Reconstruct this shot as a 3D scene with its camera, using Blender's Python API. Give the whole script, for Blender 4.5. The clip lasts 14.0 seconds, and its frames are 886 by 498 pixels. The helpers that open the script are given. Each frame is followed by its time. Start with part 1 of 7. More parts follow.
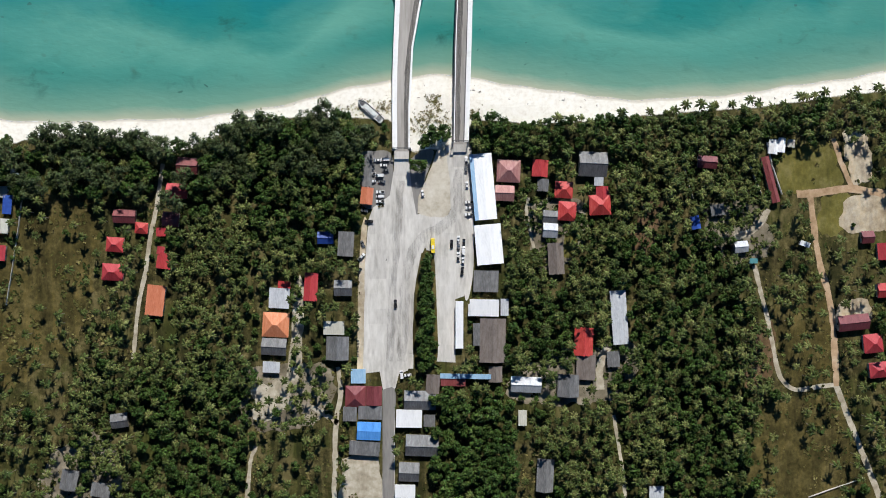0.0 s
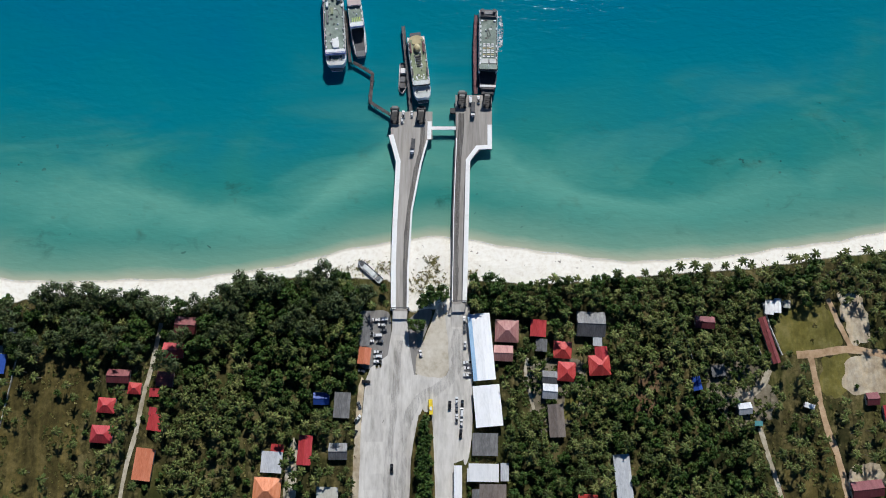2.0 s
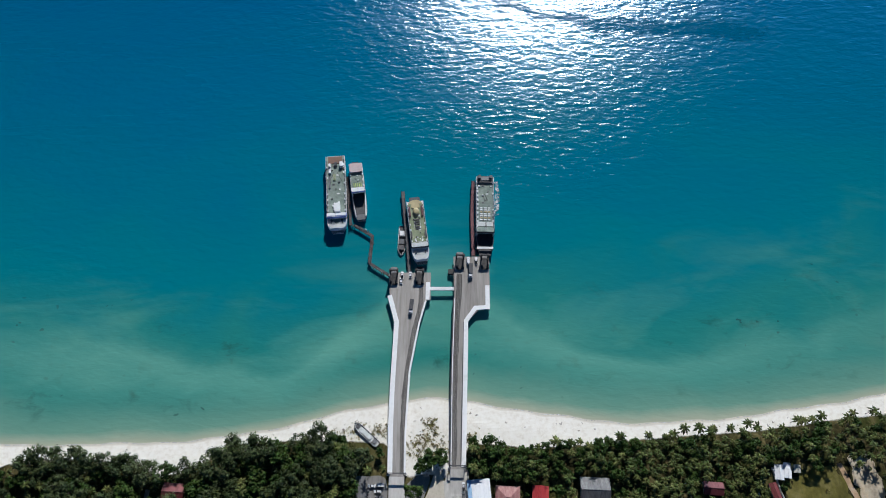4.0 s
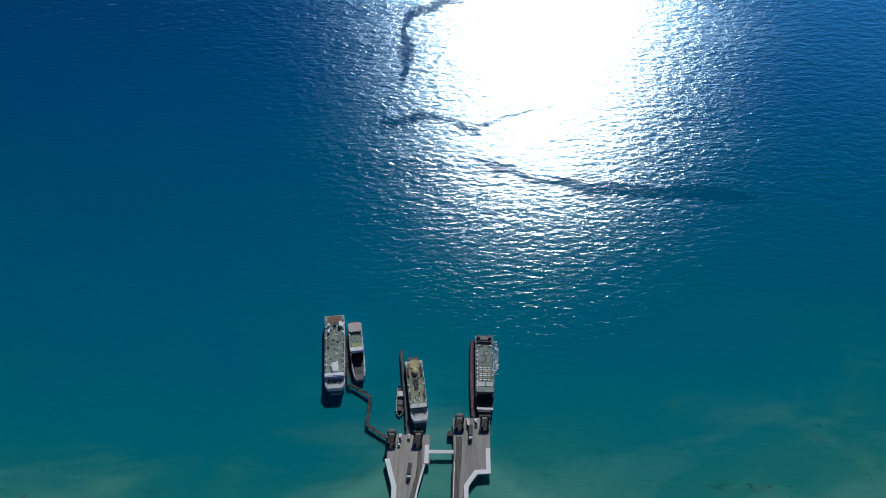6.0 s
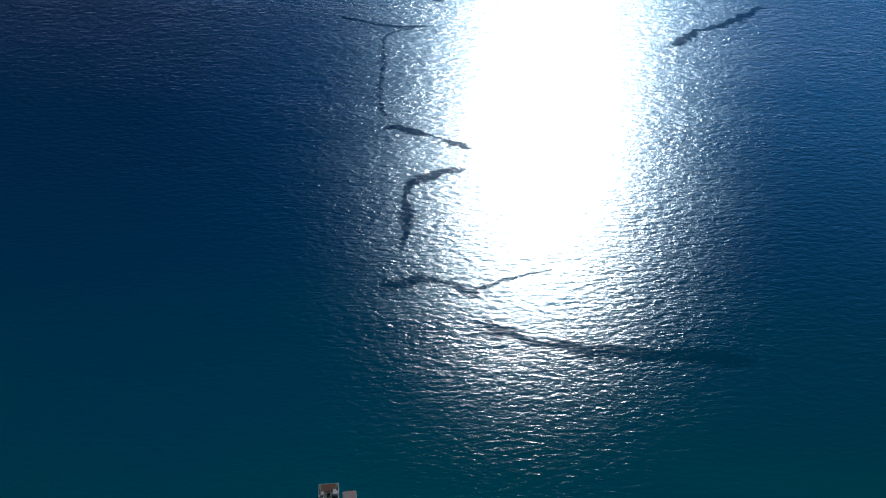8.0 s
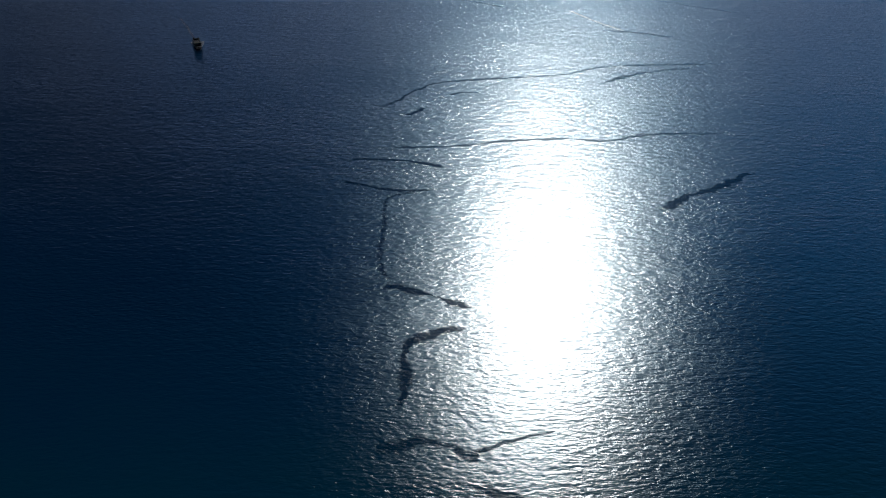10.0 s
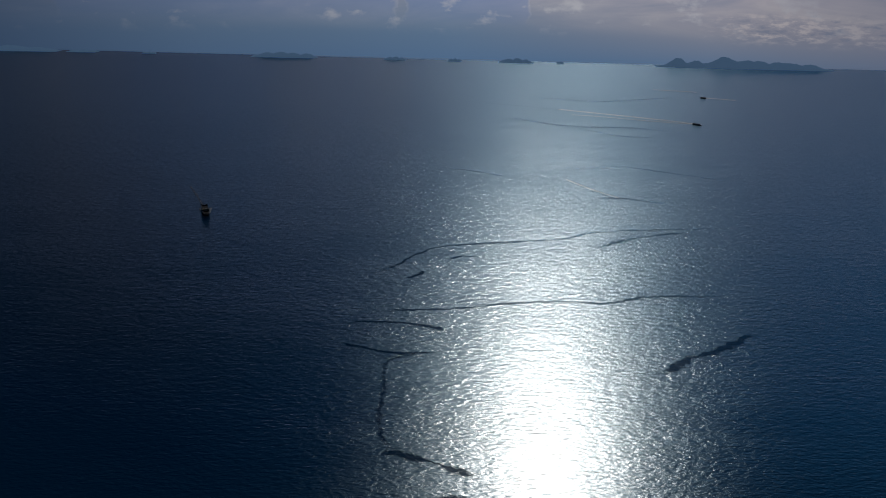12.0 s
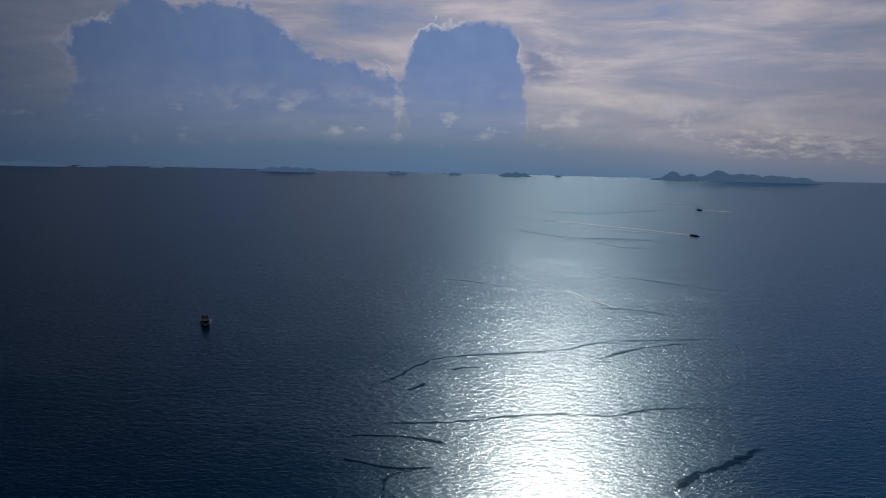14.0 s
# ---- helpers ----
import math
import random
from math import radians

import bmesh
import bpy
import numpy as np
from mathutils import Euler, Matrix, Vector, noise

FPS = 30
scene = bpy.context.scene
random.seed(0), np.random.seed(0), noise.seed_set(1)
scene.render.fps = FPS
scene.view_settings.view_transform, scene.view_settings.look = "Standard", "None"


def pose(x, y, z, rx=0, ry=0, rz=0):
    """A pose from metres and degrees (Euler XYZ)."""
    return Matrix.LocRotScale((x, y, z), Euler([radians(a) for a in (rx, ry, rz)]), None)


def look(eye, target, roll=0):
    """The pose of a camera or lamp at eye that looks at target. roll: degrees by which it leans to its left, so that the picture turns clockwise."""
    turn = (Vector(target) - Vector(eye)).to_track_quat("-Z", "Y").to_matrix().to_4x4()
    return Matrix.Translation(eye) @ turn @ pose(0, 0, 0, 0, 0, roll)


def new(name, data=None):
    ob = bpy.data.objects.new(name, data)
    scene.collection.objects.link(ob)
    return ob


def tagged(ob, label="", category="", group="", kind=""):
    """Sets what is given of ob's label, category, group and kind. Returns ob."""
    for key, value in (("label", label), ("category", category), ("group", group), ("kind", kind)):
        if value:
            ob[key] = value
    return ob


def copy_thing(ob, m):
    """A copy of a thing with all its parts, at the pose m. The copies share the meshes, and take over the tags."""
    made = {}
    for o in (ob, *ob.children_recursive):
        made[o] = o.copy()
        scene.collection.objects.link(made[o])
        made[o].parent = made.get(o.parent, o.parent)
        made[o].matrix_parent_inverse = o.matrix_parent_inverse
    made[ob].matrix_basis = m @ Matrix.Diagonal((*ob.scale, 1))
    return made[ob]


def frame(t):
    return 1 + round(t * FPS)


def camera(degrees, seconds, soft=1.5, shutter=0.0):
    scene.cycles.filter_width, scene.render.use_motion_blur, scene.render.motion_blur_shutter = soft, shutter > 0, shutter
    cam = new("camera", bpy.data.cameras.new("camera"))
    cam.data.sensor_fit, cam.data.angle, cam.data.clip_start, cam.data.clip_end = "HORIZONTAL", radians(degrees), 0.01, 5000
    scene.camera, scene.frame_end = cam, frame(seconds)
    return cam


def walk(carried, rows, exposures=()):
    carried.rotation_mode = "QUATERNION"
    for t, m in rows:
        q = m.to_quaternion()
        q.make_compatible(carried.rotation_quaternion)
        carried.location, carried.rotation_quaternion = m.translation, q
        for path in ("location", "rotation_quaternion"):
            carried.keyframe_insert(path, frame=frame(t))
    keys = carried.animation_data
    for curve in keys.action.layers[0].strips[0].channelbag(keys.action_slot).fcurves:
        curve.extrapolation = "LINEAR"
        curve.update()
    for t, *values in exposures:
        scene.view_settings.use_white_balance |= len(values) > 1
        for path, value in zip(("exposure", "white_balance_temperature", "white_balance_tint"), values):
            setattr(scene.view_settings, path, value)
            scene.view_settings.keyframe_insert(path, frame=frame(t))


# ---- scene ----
cam = camera(58.50, 14.0, soft=1.0)
PATH = [
    (0.0, pose(0, 0, 490, 1.318, -0.829, 0.060)),
    (0.5, pose(0, 0, 490, 4.114, -0.860, 0.094)),
    (1.0, pose(0, 0, 490, 7.071, -0.908, 0.119)),
    (1.5, pose(0, 0, 490, 9.872, -0.943, 0.161)),
    (2.0, pose(0, 0, 490, 12.853, -0.970, 0.145)),
    (2.5, pose(0, 0, 490, 15.681, -0.994, 0.143)),
    (3.0, pose(0, 0, 490, 18.678, -1.021, 0.149)),
    (3.2, pose(0, 0, 490, 19.888, -1.018, 0.110)),
    (5.3, pose(0, 0, 490, 31.698, -1.200, 0.023)),
    (5.5, pose(0, 0, 490, 32.921, -1.040, -0.111)),
    (6.0, pose(0, 0, 490, 35.921, -1.109, 0.003)),
    (6.5, pose(0, 0, 490, 38.735, -1.136, -0.018)),
    (7.0, pose(0, 0, 490, 41.754, -1.240, 0.050)),
    (7.5, pose(0, 0, 490, 44.585, -1.235, 0.040)),
    (8.0, pose(0, 0, 490, 47.631, -1.258, 0.059)),
    (8.2, pose(0, 0, 490, 48.814, -1.210, 0.002)),
    (10.3, pose(0, 0, 490, 60.829, -1.431, 0.093)),
    (10.5, pose(0, 0, 490, 61.997, -1.426, 0.102)),
    (11.0, pose(0, 0, 490, 65.064, -1.416, 0.079)),
    (11.5, pose(0, 0, 490, 67.775, -1.371, 0.068)),
    (12.0, pose(0, 0, 490, 70.832, -1.395, 0.100)),
    (12.5, pose(0, 0, 490, 73.523, -1.395, 0.107)),
    (13.0, pose(0, 0, 490, 76.617, -1.341, 0.118)),
    (13.2, pose(0, 0, 490, 77.775, -1.311, 0.123)),
    (13.4, pose(0, 0, 490, 78.844, -1.283, 0.127)),
    (13.5, pose(0, 0, 490, 78.844, -1.283, 0.127)),
    (14.0, pose(0, 0, 490, 78.844, -1.283, 0.127)),
]
walk(cam, PATH, exposures=[(0.0, 0.15, 6400, 10), (1.5, 0.06, 6300, 10), (3.0, -0.15, 6150, 10), (5.5, -0.6, 5950, 10), (6.5, -1.15, 5950, 10), (8.0, -2.1, 6100, 10), (10.5, -3.75, 6600, 10), (11.0, -4.0, 6650, 10), (12.0, -4.0, 6700, 10), (14.0, -3.8, 6800, 10)])

# ---- sky and sun ----
SUN_AZ, SUN_EL = 9.5, 36.5  # degrees to the right of +y, degrees above the horizon
sun = new("sun", bpy.data.lights.new("sun", "SUN"))
sun.data.energy, sun.data.angle, sun.data.color = 5.0, radians(0.53), (1.0, 0.965, 0.91)
sun.matrix_world = look((0, 0, 0), (-math.sin(radians(SUN_AZ)) * math.cos(radians(SUN_EL)), -math.cos(radians(SUN_AZ)) * math.cos(radians(SUN_EL)), -math.sin(radians(SUN_EL))))

world = bpy.data.worlds.new("world")
scene.world = world
world.use_nodes = True


def node(tree, kind, **values):
    n = tree.nodes.new(kind)
    for key, value in values.items():
        if key in n.inputs:
            n.inputs[key].default_value = value
    return n


def math_node(tree, op, a, b=None, clamp=False):
    n = tree.nodes.new("ShaderNodeMath")
    n.operation, n.use_clamp = op, clamp
    for i, v in enumerate((a, b)):
        if v is None:
            continue
        if isinstance(v, (int, float)):
            n.inputs[i].default_value = v
        else:
            tree.links.new(v, n.inputs[i])
    return n.outputs[0]


def noise_node(tree, vector, scale, detail=4.0, rough=0.55, distortion=0.0):
    n = tree.nodes.new("ShaderNodeTexNoise")
    n.inputs["Scale"].default_value, n.inputs["Detail"].default_value = scale, detail
    n.inputs["Roughness"].default_value, n.inputs["Distortion"].default_value = rough, distortion
    tree.links.new(vector, n.inputs["Vector"])
    return n.outputs["Fac"]


def stretch(tree, vector, scale, place=(0, 0, 0), turn=0.0):
    n = tree.nodes.new("ShaderNodeMapping")
    n.inputs["Scale"].default_value, n.inputs["Location"].default_value = scale, place
    n.inputs["Rotation"].default_value = (0, 0, radians(turn))
    tree.links.new(vector, n.inputs["Vector"])
    return n.outputs[0]


def ramp(tree, fac, *stops):
    n = tree.nodes.new("ShaderNodeValToRGB")
    while len(n.color_ramp.elements) < len(stops):
        n.color_ramp.elements.new(0.5)
    for e, (at, colour) in zip(n.color_ramp.elements, stops):
        e.position = at
        e.color = (*colour, 1) if isinstance(colour, tuple) else (colour, colour, colour, 1)
    tree.links.new(fac, n.inputs[0])
    return n.outputs[0]


def mix(tree, fac, a, b):
    n = tree.nodes.new("ShaderNodeMix")
    n.data_type = "RGBA"
    for i, v in ((0, fac), (6, a), (7, b)):
        if isinstance(v, (int, float)):
            n.inputs[i].default_value = v
        elif isinstance(v, tuple):
            n.inputs[i].default_value = (*v, 1)
        else:
            tree.links.new(v, n.inputs[i])
    return n.outputs[2]


def build_sky():
    tree = world.node_tree
    tree.nodes.clear()
    sky = tree.nodes.new("ShaderNodeTexSky")
    sky.sky_type, sky.sun_disc = "NISHITA", False
    sky.sun_elevation, sky.sun_rotation = radians(SUN_EL), radians(SUN_AZ)
    sky.air_density, sky.dust_density, sky.ozone_density = 1.0, 0.2, 3.0
    coord = tree.nodes.new("ShaderNodeTexCoord").outputs["Generated"]
    parts = tree.nodes.new("ShaderNodeSeparateXYZ")
    tree.links.new(coord, parts.inputs[0])
    x, y, z = parts.outputs
    azimuth = math_node(tree, "ARCTAN2", x, y)          # radians to the right of +y
    height = math_node(tree, "ARCSINE", z)
    height = math_node(tree, "ADD", height, 0.099)      # above the sea's far edge
    lay = tree.nodes.new("ShaderNodeCombineXYZ")
    tree.links.new(azimuth, lay.inputs[0]), tree.links.new(height, lay.inputs[1])
    flat = lay.outputs[0]
    billow = noise_node(tree, flat, 24.0, 5.0, 0.55)
    curl = noise_node(tree, stretch(tree, flat, (1, 1, 1), (5.2, 1.7, 0)), 75.0, 4.0, 0.6)
    wobble = math_node(tree, "SUBTRACT", math_node(tree, "ADD", math_node(tree, "MULTIPLY", billow, 0.78), math_node(tree, "MULTIPLY", curl, 0.22)), 0.5)

    def bank(az, el, wide, tall, ragged=0.9):
        # a cloud mass round a direction, with a billowing outline
        a = math_node(tree, "POWER", math_node(tree, "ABSOLUTE", math_node(tree, "DIVIDE", math_node(tree, "SUBTRACT", azimuth, az), wide)), 3.5)
        b = math_node(tree, "POWER", math_node(tree, "ABSOLUTE", math_node(tree, "DIVIDE", math_node(tree, "SUBTRACT", height, el), tall)), 3.5)
        r = math_node(tree, "POWER", math_node(tree, "ADD", a, b), 1 / 3.5)
        return math_node(tree, "ADD", math_node(tree, "SUBTRACT", 1.0, r), math_node(tree, "MULTIPLY", wobble, ragged))

    # a thin, streaked layer of high cloud with the light of the sun in it
    veil = noise_node(tree, stretch(tree, flat, (2.2, 11.0, 1), (0.3, 0.1, 0), 4), 2.6, 8.0, 0.6, 0.5)
    veil2 = noise_node(tree, stretch(tree, flat, (1.0, 4.0, 1), (2.3, 0.7, 0)), 2.6, 4.0, 0.5)
    veil = math_node(tree, "ADD", math_node(tree, "MULTIPLY", veil, 0.6), math_node(tree, "MULTIPLY", veil2, 0.4))
    veil_colour = ramp(tree, veil, (0.34, (0.14, 0.185, 0.31)), (0.46, (0.225, 0.235, 0.31)), (0.55, (0.34, 0.32, 0.37)), (0.68, (0.56, 0.51, 0.50)))
    warm = ramp(tree, azimuth, (0.0, 0.0), (0.5, 1.0))
    veil_colour = mix(tree, ramp(tree, math_node(tree, "ADD", azimuth, 0.6), (0.05, 0.55), (0.45, 0.0)), veil_colour, (0.10, 0.145, 0.245))
    low_colour = mix(tree, warm, (0.085, 0.135, 0.21), (0.19, 0.18, 0.21))
    sky_low = mix(tree, ramp(tree, height, (0.03, 0.0), (0.10, 0.6), (0.15, 1.0)), low_colour, veil_colour)
    sky_low = mix(tree, ramp(tree, height, (0.0, 1.0), (0.045, 0.0)), sky_low, (0.062, 0.115, 0.205))
    towers = bank(0.026, 0.08, 0.079, 0.108, 0.7)
    for b in (bank(-0.305, 0.07, 0.135, 0.132, 0.7), bank(-0.17, 0.05, 0.12, 0.090, 0.8), bank(0.55, 0.05, 0.02, 0.010, 2.0)):
        towers = math_node(tree, "MAXIMUM", towers, b)
    edge = ramp(tree, towers, (0.0, 0.0), (0.09, 1.0))
    fade = ramp(tree, height, (0.04, 0.0), (0.09, 0.75), (0.14, 1.0))
    shade = mix(tree, noise_node(tree, flat, 34.0, 6.0), (0.08, 0.135, 0.29), (0.125, 0.185, 0.33))
    rim = ramp(tree, towers, (0.0, 0.0), (0.025, 1.0), (0.08, 0.0))
    lit = ramp(tree, noise_node(tree, stretch(tree, flat, (1, 1, 1), (1.3, 8.8, 0)), 13.0, 3.0), (0.45, 0.04), (0.62, 0.5))
    sky_low = mix(tree, math_node(tree, "MULTIPLY", edge, fade), sky_low, shade)
    sky_low = mix(tree, math_node(tree, "MULTIPLY", math_node(tree, "MULTIPLY", rim, fade), lit), sky_low, (0.46, 0.46, 0.50))
    # torn dark scraps off the lee side of the tall cloud
    torn = noise_node(tree, stretch(tree, flat, (1.0, 2.2, 1), (6.6, 3.9, 0)), 30.0, 5.0, 0.55)
    torn = math_node(tree, "MULTIPLY", ramp(tree, torn, (0.42, 0.0), (0.54, 0.85)), math_node(tree, "MULTIPLY", ramp(tree, azimuth, (0.085, 0.0), (0.105, 1.0), (0.125, 0.9), (0.16, 0.0)), ramp(tree, height, (0.105, 0.0), (0.122, 1.0), (0.148, 1.0), (0.165, 0.0))))
    sky_low = mix(tree, torn, sky_low, (0.125, 0.155, 0.25))
    # bright-topped small cumulus in front of the banks
    puff = ramp(tree, noise_node(tree, stretch(tree, flat, (1, 1.7, 1), (3.1, 0.4, 0)), 17.0, 7.0, 0.6), (0.55, 0.0), (0.66, 0.85))
    sky_low = mix(tree, math_node(tree, "MULTIPLY", puff, ramp(tree, height, (0.03, 0.0), (0.06, 1.0), (0.11, 0.0))), sky_low, (0.30, 0.31, 0.35))
    # a broken shelf of small grey cloud low over the long island
    broken = noise_node(tree, stretch(tree, flat, (1.0, 3.2, 1), (9.4, 2.6, 0)), 42.0, 6.0, 0.65)
    shelf = math_node(tree, "MULTIPLY", ramp(tree, azimuth, (0.30, 0.0), (0.38, 1.0), (0.47, 1.0), (0.54, 0.3)), ramp(tree, height, (0.030, 0.0), (0.042, 1.0), (0.058, 1.0), (0.070, 0.0)))
    sky_low = mix(tree, math_node(tree, "MULTIPLY", shelf, ramp(tree, broken, (0.50, 0.0), (0.60, 0.7))), sky_low, (0.36, 0.33, 0.34))
    sky_low = mix(tree, math_node(tree, "MULTIPLY", shelf, ramp(tree, broken, (0.36, 0.7), (0.46, 0.0))), sky_low, (0.11, 0.13, 0.19))
    # the sky is brighter on the sun's side
    side = math_node(tree, "ABSOLUTE", math_node(tree, "SUBTRACT", azimuth, radians(SUN_AZ)))
    sky_low = mix(tree, ramp(tree, side, (0.15, 0.0), (0.45, 0.36), (0.72, 0.88), (1.0, 1.0)), sky_low, (0.015, 0.03, 0.065))
    sky_low = mix(tree, ramp(tree, azimuth, (0.33, 0.0), (0.58, 0.6)), sky_low, (0.085, 0.11, 0.17))
    # above the cloud it clears to deep blue, deepest away from the sun
    thin_side = math_node(tree, "ABSOLUTE", math_node(tree, "SUBTRACT", azimuth, radians(SUN_AZ + 12)))
    upper = mix(tree, ramp(tree, thin_side, (0.2, 0.0), (0.75, 1.0)), (0.009, 0.046, 0.098), (0.0005, 0.004, 0.010))
    sky_low = mix(tree, ramp(tree, height, (0.205, 0.0), (0.30, 1.0)), sky_low, upper)
    clouds = tree.nodes.new("ShaderNodeBackground")
    clouds.inputs["Strength"].default_value = 19.5
    tree.links.new(sky_low, clouds.inputs["Color"])
    clear = tree.nodes.new("ShaderNodeBackground")
    clear.inputs["Strength"].default_value = 0.015
    deep = tree.nodes.new("ShaderNodeMix")
    deep.data_type, deep.blend_type = "RGBA", "MULTIPLY"
    deep.inputs[0].default_value, deep.inputs[7].default_value = 1.0, (0.30, 0.62, 1.2, 1)
    tree.links.new(sky.outputs[0], deep.inputs[6])
    tree.links.new(deep.outputs[2], clear.inputs["Color"])
    both = tree.nodes.new("ShaderNodeMixShader")
    tree.links.new(ramp(tree, height, (0.45, 1.0), (0.65, 0.3), (0.9, 0.0)), both.inputs[0])
    tree.links.new(clear.outputs[0], both.inputs[1]), tree.links.new(clouds.outputs[0], both.inputs[2])
    out = tree.nodes.new("ShaderNodeOutputWorld")
    tree.links.new(both.outputs[0], out.inputs[0])


build_sky()


# ---- materials ----
def surface(name, colours, scale=1.0, rough=0.8, bump=0.0, metal=0.0, where="object", squeeze=(1, 1, 1), vary=0.0, bump_scale=None, specular=0.5):
    """Procedural paint, stone, earth or leaf: mottled between colours at two scales, with fine relief."""
    m = bpy.data.materials.new(name)
    m.use_nodes = True
    tree = m.node_tree
    shader = tree.nodes["Principled BSDF"]
    vector = tree.nodes.new("ShaderNodeTexCoord").outputs["Object"] if where == "object" else tree.nodes.new("ShaderNodeNewGeometry").outputs["Position"]
    vector = stretch(tree, vector, squeeze)
    coarse = noise_node(tree, vector, scale * 0.22, 3.0, 0.6)
    fine = noise_node(tree, vector, scale, 6.0, 0.65)
    both = math_node(tree, "ADD", math_node(tree, "MULTIPLY", coarse, 0.5), math_node(tree, "MULTIPLY", fine, 0.5))
    n = len(colours)
    colour = ramp(tree, both, *[(0.36 + 0.28 * i / max(1, n - 1), c) for i, c in enumerate(colours)])
    if vary:
        info = tree.nodes.new("ShaderNodeObjectInfo").outputs["Random"]
        island = tree.nodes.new("ShaderNodeNewGeometry").outputs["Random Per Island"]
        hsv = tree.nodes.new("ShaderNodeHueSaturation")
        amount = math_node(tree, "FRACT", math_node(tree, "ADD", info, island))
        tree.links.new(math_node(tree, "ADD", math_node(tree, "MULTIPLY", amount, 2 * vary), 1 - vary), hsv.inputs["Value"])
        tree.links.new(math_node(tree, "ADD", math_node(tree, "MULTIPLY", amount, 0.05 * min(1, vary * 2)), 0.5 - 0.025 * min(1, vary * 2)), hsv.inputs["Hue"])
        tree.links.new(colour, hsv.inputs["Color"])
        colour = hsv.outputs[0]
    tree.links.new(colour, shader.inputs["Base Color"])
    shader.inputs["Roughness"].default_value, shader.inputs["Metallic"].default_value = rough, metal
    shader.inputs["Specular IOR Level"].default_value = specular
    if bump:
        b = tree.nodes.new("ShaderNodeBump")
        b.inputs["Strength"].default_value, b.inputs["Distance"].default_value = bump, 0.1
        tree.links.new(noise_node(tree, vector, bump_scale or scale * 3, 4.0), b.inputs["Height"])
        tree.links.new(b.outputs[0], shader.inputs["Normal"])
    return m


def metal_roof(name, colours, rust=0.25):
    """Painted corrugated sheet with faded streaks down the slope and patches of rust and dirt."""
    m = surface(name, colours, 0.9, 0.55, 0.15, 0.0, squeeze=(2.5, 0.5, 1), vary=0.1, specular=0.35)
    tree = m.node_tree
    shader = tree.nodes["Principled BSDF"]
    link = shader.inputs["Base Color"].links[0]
    coord = tree.nodes.new("ShaderNodeTexCoord").outputs["Object"]
    patch = ramp(tree, noise_node(tree, coord, 0.45, 5.0, 0.7), (0.56, 0.0), (0.72, rust))
    tree.links.new(mix(tree, patch, link.from_socket, (0.11, 0.07, 0.05)), shader.inputs["Base Color"])
    wave = tree.nodes.new("ShaderNodeTexWave")
    wave.bands_direction = "X"
    wave.inputs["Scale"].default_value, wave.inputs["Distortion"].default_value = 1.6, 0.0
    tree.links.new(coord, wave.inputs["Vector"])
    b = tree.nodes.new("ShaderNodeBump")
    b.inputs["Strength"].default_value, b.inputs["Distance"].default_value = 0.35, 0.05
    tree.links.new(wave.outputs["Fac"], b.inputs["Height"])
    tree.links.new(b.outputs[0], shader.inputs["Normal"])
    return m


